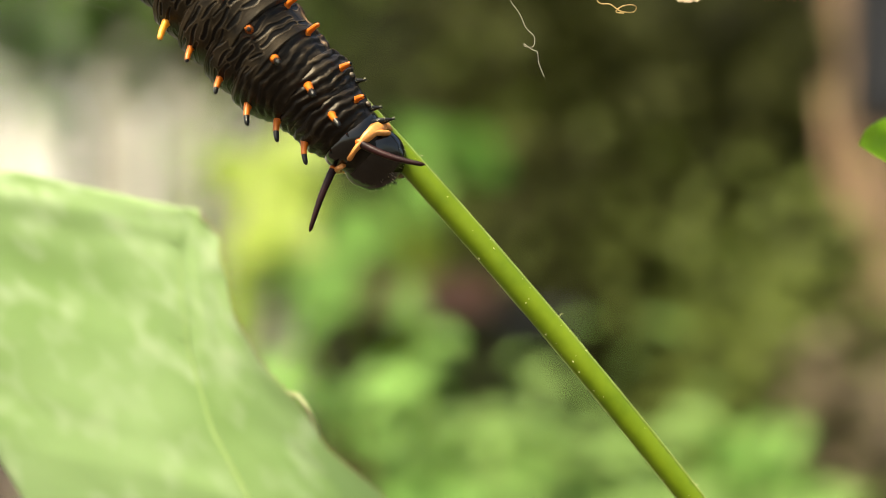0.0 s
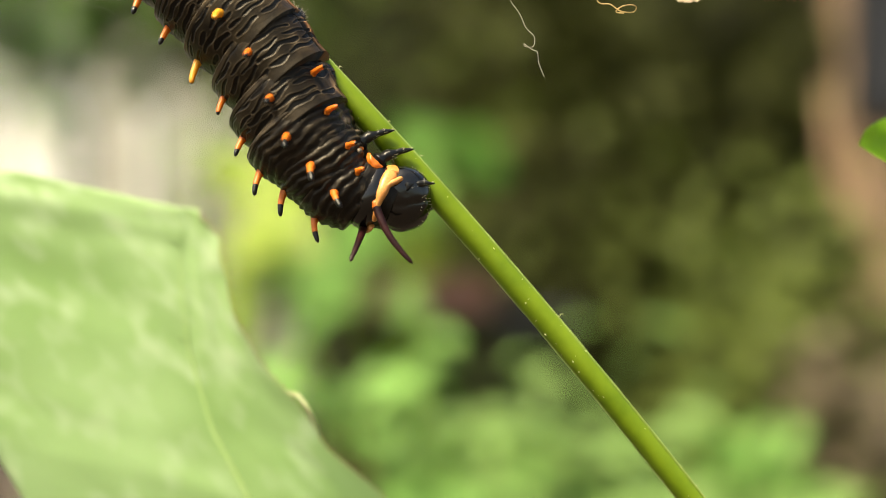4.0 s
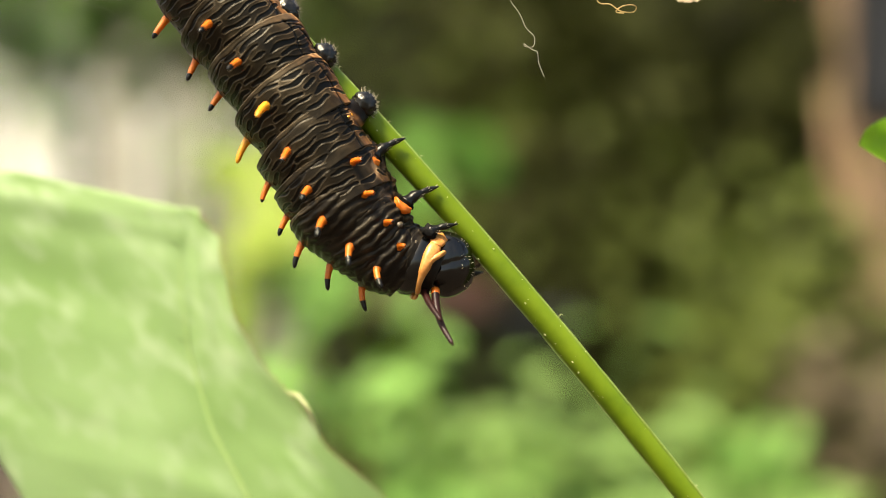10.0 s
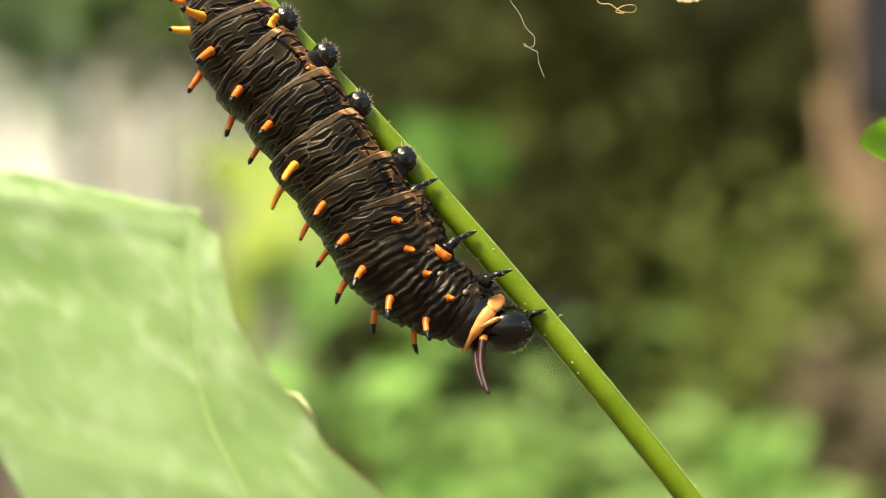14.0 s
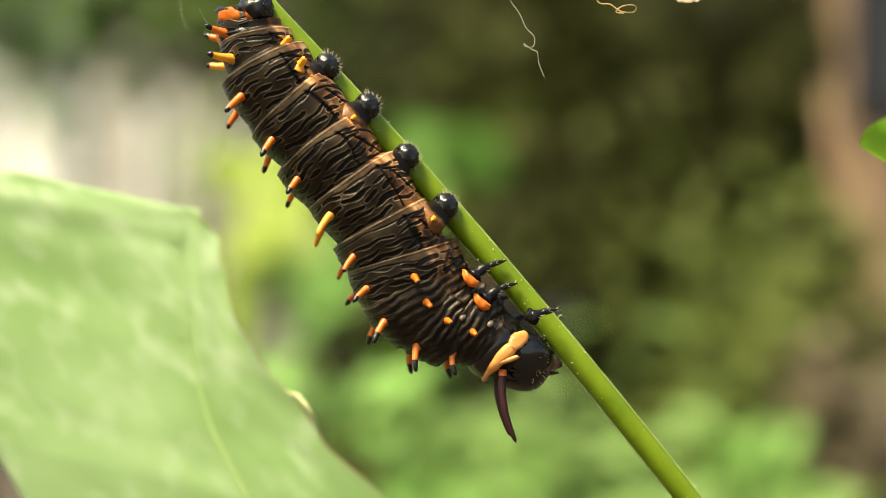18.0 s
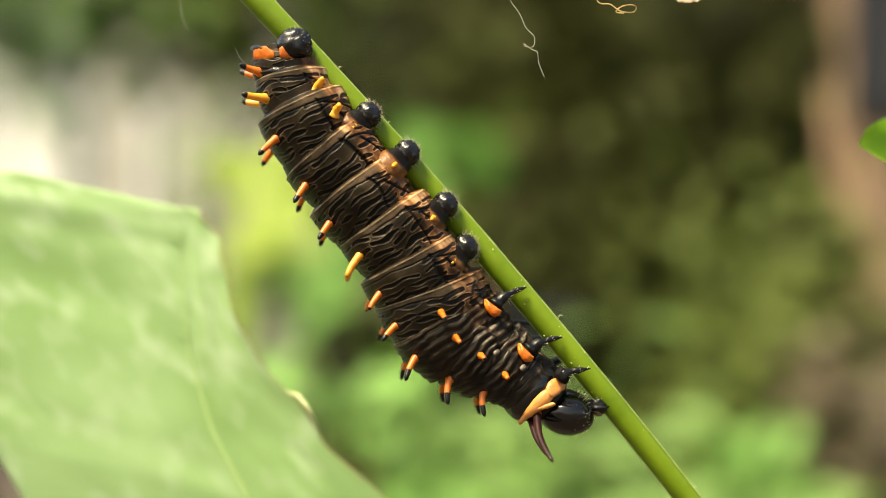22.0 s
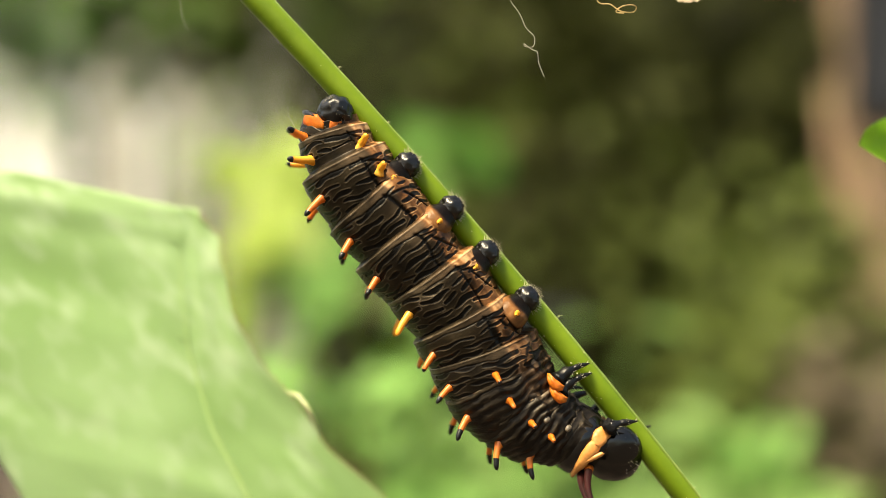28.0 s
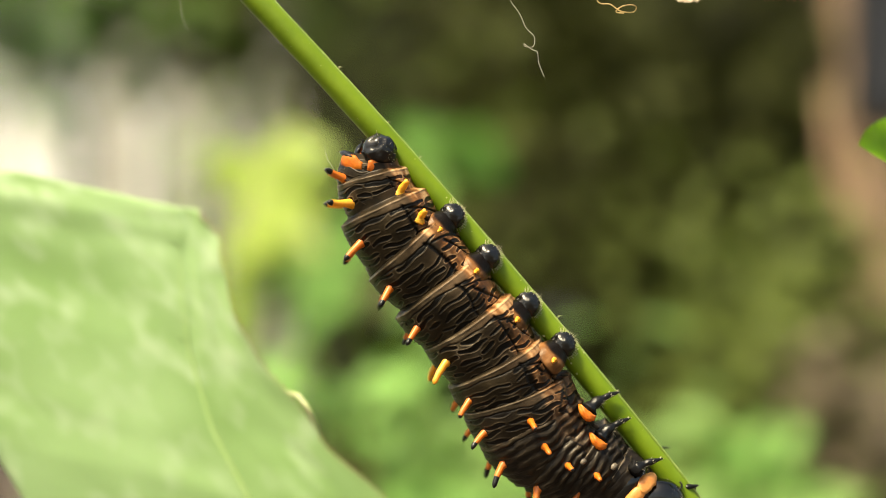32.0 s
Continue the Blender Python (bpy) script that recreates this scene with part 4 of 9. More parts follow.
def build_shrub(name, label, at, height, spread, count, size, mat, seed, low=0.15, lean=(0, 0), group="", flat=0.5, lift=0.3, stout=1.0):
    rng = random.Random(seed)
    ob = thing(name, label, "shrub", pose(at[0], at[1], 0), group)
    tips = []
    for s in range(5):
        bm = bmesh.new()
        a = rng.uniform(0, 6.28)
        end = Vector((math.cos(a) * spread * rng.uniform(0.2, 0.7) + lean[0], math.sin(a) * spread * rng.uniform(0.2, 0.6) + lean[1], height * rng.uniform(0.7, 1.0)))
        mid = end * 0.5 + Vector((rng.uniform(-1, 1), rng.uniform(-1, 1), 0)) * spread * 0.2
        pts = [Vector((0, 0, -0.01)).lerp(mid, k / 4) for k in range(4)] + [mid.lerp(end, k / 4) for k in range(5)]
        tube(bm, pts, [0.006 * stout * (1 - 0.1 * k) * (height / 0.4) ** 0.5 for k in range(9)], 7, None, 0.2)
        part("stem", mesh_of("stem", bm, BARKSTEM), ob)
        tips.append(pts)
    bm = bmesh.new()
    for _ in range(count):
        pts = rng.choice(tips)
        k = rng.uniform(low, 1.0) * (len(pts) - 1)
        p = pts[int(k)].lerp(pts[min(int(k) + 1, len(pts) - 1)], k % 1)
        off = Vector((rng.gauss(0, 1), rng.gauss(0, 1), rng.gauss(0, 0.7))) * spread * 0.42
        c = p + off
        if c.z < 0.01:
            c.z = 0.01 + rng.random() * 0.03
        d = Vector((rng.uniform(-1, 1), rng.uniform(-1, 1), rng.uniform(-0.5, 0.6)))
        nrm = Vector((rng.gauss(0, flat), rng.gauss(0, flat) - lift, 1))
        l = size * rng.uniform(0.6, 1.25)
        leaf_shape(bm, c, d, nrm, l, l * rng.uniform(0.42, 0.6), rng.uniform(0.05, 0.35), 4)
    part("crown", mesh_of("crown", bm, mat), ob, kind="stuff")
    return ob


def build_broad_plant(name, label, at, leaves, mat, seed):
    """A low plant: each broad leaf on a stalk of its own. leaves: tip point, length, width, facing."""
    ob = thing(name, label, "plant", pose(at[0], at[1], 0))
    rng = random.Random(seed)
    for (p, length, width, face) in leaves:
        p = Vector(p) - Vector((at[0], at[1], 0))
        bm = bmesh.new()
        tube(bm, [Vector((rng.uniform(-0.01, 0.01), rng.uniform(-0.01, 0.01), 0)), Vector((p.x * 0.35, p.y * 0.35, p.z * 0.6)), p], [0.003, 0.0025, 0.0015], 7)
        part("stalk", mesh_of("stalk", bm, STEM), ob)
        bm = bmesh.new()
        d = Vector((p.x + rng.uniform(-0.02, 0.02), rng.uniform(-0.03, 0.01), rng.uniform(-0.02, 0.02)))
        if d.length < 0.01:
            d = Vector((1, 0, 0))
        leaf_shape(bm, p, d, Vector(face), length, width, 0.15, 9)
        bmesh.ops.solidify(bm, geom=bm.faces[:], thickness=0.0004)
        part("leaf", mesh_of("leaf", bm, mat), ob)
    return ob


def build_trunk():
    ob = thing("tree_trunk", "rough tan-brown leaning tree trunk", "tree trunk")
    bm = bmesh.new()
    lo, hi = Vector((0.472, 1.20000, 0.09429)), Vector((0.390, 1.20000, 0.68482))
    lo = lo + (lo - hi) * (lo.z / (hi.z - lo.z))
    pts = [lo.lerp(hi, k / 30) + Vector((0.006 * noise.noise(Vector((k * 0.2, 1, 0))), 0, 0)) for k in range(31)]
    tube(bm, pts, [0.027 - 0.005 * k / 30 + 0.006 * noise.noise(Vector((k * 0.4, 5, 2))) for k in range(31)], 24, None, 0.25)
    part("bark", mesh_of("bark", bm, TRUNK), ob)
    bm = bmesh.new()
    c = pts[14]
    tube(bm, [c, c + Vector((-0.02, 0.0, 0.03)), c + Vector((-0.05, 0.02, 0.11)), c + Vector((-0.06, 0.02, 0.2))], [0.012, 0.010, 0.007, 0.003], 10, None, 0.2)
    part("branch", mesh_of("branch", bm, TRUNK), ob)


build_ground()
build_backing()
STEM_THING = build_stem()
CATERPILLAR, LIMB = build_caterpillar()
build_big_leaf()
build_small_leaf()
build_hanging_twig()
thread("silk_thread", "fine white kinked silk thread hanging from the twig",
       [Vector((0.00609, 0.12020, 0.37684)), Vector((0.00661, 0.11970, 0.37451)), Vector((0.00754, 0.11940, 0.37306)), Vector((0.00813, 0.11920, 0.37164)), Vector((0.00891, 0.11920, 0.37086)), Vector((0.00885, 0.11920, 0.36987)), Vector((0.00806, 0.11900, 0.36978)), Vector((0.00797, 0.11920, 0.37009)), Vector((0.00876, 0.11940, 0.36956)), Vector((0.00924, 0.11920, 0.36931)), Vector((0.00935, 0.11920, 0.36831)), Vector((0.00963, 0.11920, 0.36754)), Vector((0.00990, 0.11920, 0.36688))], 0.000026, SILK)
thread("curled_fibre", "curled golden dry plant fibre hanging from the twig",
       [Vector((0.01478, 0.11970, 0.37645)), Vector((0.01516, 0.11920, 0.37423)), Vector((0.01638, 0.11920, 0.37396)), Vector((0.01738, 0.11920, 0.37330)), Vector((0.01862, 0.11940, 0.37323)), Vector((0.01893, 0.11920, 0.37369)), Vector((0.01834, 0.11900, 0.37387)), Vector((0.01749, 0.11920, 0.37374)), Vector((0.01694, 0.11920, 0.37324)), Vector((0.01771, 0.11920, 0.37308))], 0.00006, GOLDSILK)
thread("silk_strand", "faint pale strand of silk", [Vector((-0.02831, 0.12600, 0.37931)), Vector((-0.02726, 0.12600, 0.37580)), Vector((-0.02708, 0.12600, 0.37439)), Vector((-0.02651, 0.12580, 0.37272))], 0.00002, SILK)
for strand in ([(-0.0378, 0.3764), (-0.0362, 0.3752), (-0.0344, 0.3746), (-0.0331, 0.3731)], [(-0.0371, 0.3762), (-0.0350, 0.3757), (-0.0328, 0.3758), (-0.0308, 0.3764)]):
    thread("silk_strand", "faint pale strand of silk", [Vector((x, 0.126, z)) for x, z in strand], 0.000007, SILK)
build_trunk()
wall = tagged(new("wall_white"), "sunlit white rendered wall", "wall", kind="structure")
bm = bmesh.new()
box(bm, (-0.80, 2.25, 0.6), 1.16, 0.12, 1.2, 0.004)
part("render_coat", mesh_of("render_coat", bm, LIMEWASH, smooth=False), wall)
bm = bmesh.new()
box(bm, (-0.42, 2.178, 0.6), 0.40, 0.016, 1.19, 0.003)
part("beige_panel", mesh_of("beige_panel", bm, BEIGE, smooth=False), wall, "beige boarded part of the wall")
for k in range(3):
    bm = bmesh.new()
    box(bm, (-0.70 + k * 0.17, 2.16, 0.6), 0.02, 0.02, 1.2, 0.002)
    part("batten", mesh_of("batten", bm, LIMEWASH, smooth=False), wall)

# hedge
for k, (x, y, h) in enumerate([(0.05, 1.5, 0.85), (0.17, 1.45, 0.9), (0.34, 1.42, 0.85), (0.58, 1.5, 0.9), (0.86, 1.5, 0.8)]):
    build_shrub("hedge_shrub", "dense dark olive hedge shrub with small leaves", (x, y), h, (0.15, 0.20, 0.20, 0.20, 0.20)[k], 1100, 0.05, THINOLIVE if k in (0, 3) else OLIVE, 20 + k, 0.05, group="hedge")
for k, (x, y, h) in enumerate([(0.08, 1.15, 0.60), (0.28, 1.2, 0.46), (0.0, 1.25, 0.62)]):
    build_shrub("airy_shrub", "thin olive-green shrub before the hedge", (x, y), h, 0.14, (300, 420, 520)[k], 0.026, (THINOLIVE, MIDGREEN, MIDGREEN)[k], 80 + k, 0.2, group="hedge")
for k, (x, y) in enumerate([(-0.36, 1.2), (-0.24, 1.3), (-0.47, 1.25)]):
    build_shrub("overhanging_shrub", "leafy mid-green shrub hanging over the gap", (x, y), (0.82, 0.90, 0.82)[k], 0.14, 1200, 0.036, (COOL, MIDGREEN, BRIGHT)[k], 31 + k, 0.86, group="overhang", stout=0.4)

build_shrub("airy_shrub", "sparse mid-green shrub before the trunk", (0.31, 1.0), 0.46, 0.06, 200, 0.028, MIDGREEN, 93, 0.3, group="hedge")
build_shrub("airy_shrub", "thin pale green shrub before the white wall", (-0.27, 1.7), 0.62, 0.12, 260, 0.035, COOL, 90, 0.3, group="hedge")

build_shrub("airy_shrub", "thin sparse green shrub before the hedge", (0.225, 1.0), 0.42, 0.04, 80, 0.028, MIDGREEN, 95, 0.72, group="hedge")

# low planting
# the last one is added: its dark olive stands for a black gap
for k, (x, y, h, s, n, size, mat, word) in enumerate([
        (-0.10, 0.70, 0.27, 0.10, 800, 0.027, BRIGHT, "bright"), (0.02, 0.66, 0.255, 0.10, 800, 0.027, COOL, "cool"), (0.12, 0.72, 0.235, 0.08, 560, 0.027, COOL, "cool"),
        (0.155, 0.70, 0.18, 0.06, 400, 0.026, MIDGREEN, "dull"), (-0.05, 0.56, 0.245, 0.08, 560, 0.026, BRIGHT, "bright"), (0.08, 0.55, 0.205, 0.07, 520, 0.026, COOL, "cool"),
        (0.235, 0.95, 0.32, 0.06, 420, 0.030, MIDGREEN, "dull"), (0.40, 1.05, 0.33, 0.06, 420, 0.030, WITHERED, "withered brown and"), (0.30, 0.90, 0.27, 0.05, 360, 0.028, WITHERED, "withered brown and"), (0.27, 0.80, 0.20, 0.05, 300, 0.028, THINOLIVE, "dark olive"), (0.185, 0.74, 0.245, 0.035, 280, 0.026, BRIGHT, "bright"), (-0.037, 0.56, 0.275, 0.022, 240, 0.022, OLIVE, "gap-filling dark")]):
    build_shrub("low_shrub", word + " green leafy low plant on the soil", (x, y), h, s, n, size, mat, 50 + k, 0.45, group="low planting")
build_broad_plant("lime_plant", "plant with large yellow-green leaves", (-0.12, 0.70),
                  [(Vector((-0.11504, 0.70000, 0.38607)), 0.05, 0.05, (0.1, -1, 0.4)), (Vector((-0.10692, 0.70000, 0.36495)), 0.05, 0.045, (0.2, -1, 0.3)), (Vector((-0.11992, 0.70000, 0.35032)), 0.05, 0.04, (0, -1, 0.5)), (Vector((-0.10496, 0.72000, 0.39713)), 0.045, 0.04, (0.1, -1, 0.6)), (Vector((-0.12836, 0.72000, 0.41050)), 0.04, 0.03, (0.1, -1, 0.5))], LIME, 3)
build_broad_plant("green_plant", "tall plant with broad mid-green leaves", (-0.02, 0.95),
                  [(Vector((-0.01720, 0.95000, 0.44967)), 0.06, 0.05, (0.1, -1, 0.4)), (Vector((-0.00176, 0.95000, 0.42983)), 0.06, 0.05, (0.2, -1, 0.3)), (Vector((-0.03928, 0.90000, 0.36713)), 0.06, 0.05, (0, -1, 0.6)), (Vector((-0.02674, 0.90000, 0.40891)), 0.05, 0.04, (0, -1, 0.4)), (Vector((-0.05682, 0.85000, 0.31093)), 0.06, 0.05, (0.1, -1, 0.6))], BRIGHT, 4)

# a plank edging, a dark filler for the gap under it, and a slate board
edging = thing("wooden_plank", "low red-brown wooden plank bench", "bench")
bm = bmesh.new()
box(bm, Vector((-0.02161, 0.95000, 0.31516)), 0.125, 0.06, 0.026, 0.003)
part("plank", mesh_of("plank", bm, PLANK, smooth=False), edging)
# legs take the near-black board colour so that the gap stays dark
for x in (-0.05, 0.05):
    p = Vector((-0.02161, 0.95000, 0.31516)) + Vector((x, 0, 0))
    bm = bmesh.new()
    box(bm, (p.x, p.y, (p.z - 0.012) / 2), 0.022, 0.05, p.z - 0.012, 0.003)
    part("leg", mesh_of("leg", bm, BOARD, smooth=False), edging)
# added dark box that stands for the dark gap below the plank
trough = thing("gap_filler", "dark box added to fill the dark gap beneath the plank", "trough")
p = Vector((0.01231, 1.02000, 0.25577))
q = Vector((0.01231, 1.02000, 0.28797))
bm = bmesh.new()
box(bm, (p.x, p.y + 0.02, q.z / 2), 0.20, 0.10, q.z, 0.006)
part("gap_filler_body", mesh_of("gap_filler_body", bm, BOARD, smooth=False), trough)
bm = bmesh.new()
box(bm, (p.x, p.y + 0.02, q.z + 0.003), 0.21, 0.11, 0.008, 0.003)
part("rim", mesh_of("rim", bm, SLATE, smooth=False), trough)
panel = thing("planter_box", "dark blue-grey planter box on a brown post", "planter")
p = Vector((0.43728, 1.12000, 0.52731))
base = Vector((0.43728, 1.12000, 0.46751))
bm = bmesh.new()
box(bm, (p.x, p.y, base.z + 0.14), 0.10, 0.10, 0.28, 0.004)
part("box", mesh_of("box", bm, SLATE, smooth=False), panel)
bm = bmesh.new()
box(bm, (p.x, p.y, base.z / 2), 0.085, 0.07, base.z, 0.004)
part("post", mesh_of("post", bm, TRUNK, smooth=False), panel)


# ---- what moves ----
def placed(rows):
    """Rows of seconds, millimetres and degrees as poses."""
    return [(t, pose(x / 1000, y / 1000, z / 1000, rx, ry, rz)) for t, x, y, z, rx, ry, rz in rows]


def motions():
    # the stem gives way a little as the weight moves down it
    walk(STEM_THING, [(t, PERCH @ pose(0, 0, 0, 0, a, 0)) for t, a in ((0, 0.33), (6, 0.28), (12, 0.2), (18, 0.11), (24, 0.05), (32, 0.0))])
    # the whole animal creeps down the stem
    walk(CATERPILLAR, [(t, PERCH @ Matrix.Translation((u / 1000, 0, 0))) for t, u in [
        (0, -3.46), (0.5, -2.81), (1, -2.21), (1.5, -1.38), (2, -0.97), (2.5, -0.45), (3, 0.16), (3.5, 0.67), (4, 1.57), (4.5, 2.47),
        (5, 3.37), (5.5, 4.28), (6, 4.80), (6.5, 5.25), (7, 5.91), (7.5, 6.78), (8, 7.45), (8.5, 8.53), (9, 9.71), (9.5, 10.21),
        (10, 10.29), (10.5, 10.28), (11, 10.71), (11.5, 11.97), (12, 12.89), (12.5, 14.10), (13, 15.16), (13.5, 16.00), (14, 16.33), (14.5, 16.36),
        (15, 17.35), (15.5, 18.35), (16, 19.35), (16.5, 20.35), (17, 21.22), (17.5, 21.84), (18, 21.85), (18.5, 21.83), (19, 21.99), (19.5, 22.34),
        (20, 22.77), (20.5, 23.39), (21, 24.44), (21.5, 25.51), (22, 26.63), (22.5, 27.39), (23, 27.88), (23.5, 28.00), (24, 28.41), (24.5, 28.71),
        (25, 29.29), (25.5, 30.04), (26, 30.88), (26.5, 31.72), (27, 32.56), (27.5, 33.39), (28, 34.21), (28.5, 34.75), (29, 34.99), (29.5, 35.69),
        (30, 36.44), (30.5, 37.43), (31, 38.28), (31.5, 39.34), (32, 40.23)]])
    walk(LIMB["head"], placed([
        (0, 23.20, 0.83, 1.52, -75, 21, -24), (0.5, 23.70, 0.87, 2.07, -82, 17, -22), (1, 22.72, 0.96, 2.26, -92, 22, -24), (1.5, 22.80, 1.08, 2.59, -104, 29, -25),
        (2, 23.43, 1.19, 2.24, -115, 33, -25), (2.5, 23.84, 1.31, 1.93, -111, 44, -30), (3, 23.17, 1.38, 2.01, -108, 51, -36), (3.5, 23.18, 1.38, 2.09, -104, 51, -35),
        (4, 22.94, 1.33, 1.98, -105, 54, -37), (4.5, 22.70, 1.28, 1.88, -106, 57, -40), (5, 22.47, 1.23, 1.77, -108, 60, -43), (5.5, 22.23, 1.17, 1.66, -111, 62, -46),
        (6, 23.10, 1.11, 2.78, -82, 58, -35), (6.5, 23.14, 1.09, 2.47, -75, 60, -36), (7, 23.68, 1.07, 3.13, -52, 54, -28), (7.5, 23.19, 1.03, 2.43, -71, 58, -31),
        (8, 21.55, 0.99, 2.18, -100, 64, -42), (8.5, 21.39, 0.95, 1.64, -95, 65, -43), (9, 22.71, 0.91, 2.68, -62, 55, -25), (9.5, 23.27, 0.88, 2.49, -86, 56, -25),
        (10, 21.87, 0.85, 2.98, -119, 61, -31), (10.5, 19.43, 0.81, 2.05, -176, 70, -74), (11, 22.55, 0.75, 3.18, -84, 57, -23), (11.5, 24.15, 0.69, 2.97, -53, 51, -17),
        (12, 23.03, 0.63, 2.35, -76, 57, -20), (12.5, 19.98, 0.56, 2.24, -121, 70, -40), (13, 21.52, 0.51, 2.25, -94, 59, -19), (13.5, 23.25, 0.46, 2.38, -57, 54, -14),
        (14, 24.56, 0.41, 2.74, -22, 50, -11), (14.5, 22.64, 0.36, 3.20, -20, 53, -11), (15, 23.03, 0.31, 3.21, -29, 49, -9), (15.5, 23.41, 0.25, 3.22, -38, 45, -7),
        (16, 23.80, 0.20, 3.22, -47, 43, -5), (16.5, 24.17, 0.15, 3.23, -57, 40, -4), (17, 23.50, 0.11, 2.50, -66, 47, -3), (17.5, 24.53, 0.07, 3.02, -64, 39, -2),
        (18, 22.79, 0.03, 3.47, -64, 43, -1), (18.5, 19.74, -0.01, 2.17, -63, 65, 1), (19, 21.82, -0.05, 1.84, -62, 52, 2), (19.5, 24.20, -0.05, 3.00, -42, 41, 1),
        (20, 24.36, -0.06, 3.20, -22, 43, 1), (20.5, 22.72, -0.07, 2.48, -55, 61, 3), (21, 23.79, -0.07, 2.28, -31, 54, 2), (21.5, 23.99, -0.07, 3.07, -7, 47, 2),
        (22, 24.60, -0.07, 3.50, 3, 39, 2), (22.5, 23.66, -0.07, 3.35, -17, 41, 2), (23, 19.72, -0.08, 1.36, -54, 76, 8), (23.5, 21.52, -0.08, 1.14, -41, 67, 4),
        (24, 24.51, -0.09, 2.93, -26, 50, 2), (24.5, 25.05, -0.09, 3.80, -41, 43, 2), (25, 23.37, -0.09, 2.55, -54, 59, 3), (25.5, 23.60, -0.09, 2.80, -35, 54, 3),
        (26, 23.08, -0.09, 2.81, -37, 56, 3), (26.5, 22.55, -0.10, 2.81, -39, 57, 3), (27, 22.03, -0.10, 2.82, -41, 58, 3), (27.5, 21.50, -0.10, 2.83, -44, 59, 4),
        (28, 23.29, -0.10, 2.51, -59, 53, 3), (28.5, 24.63, -0.10, 3.22, -47, 48, 3), (29, 24.79, -0.10, 3.27, -35, 48, 3), (29.5, 24.67, -0.10, 3.31, -35, 48, 3),
        (30, 25.19, -0.10, 3.05, -35, 47, 3), (30.5, 24.92, -0.10, 2.92, -35, 45, 3), (31, 24.39, -0.10, 2.82, -34, 47, 3), (31.5, 23.88, -0.10, 2.69, -34, 46, 3),
        (32, 23.92, -0.10, 2.58, -35, 43, 3)]))
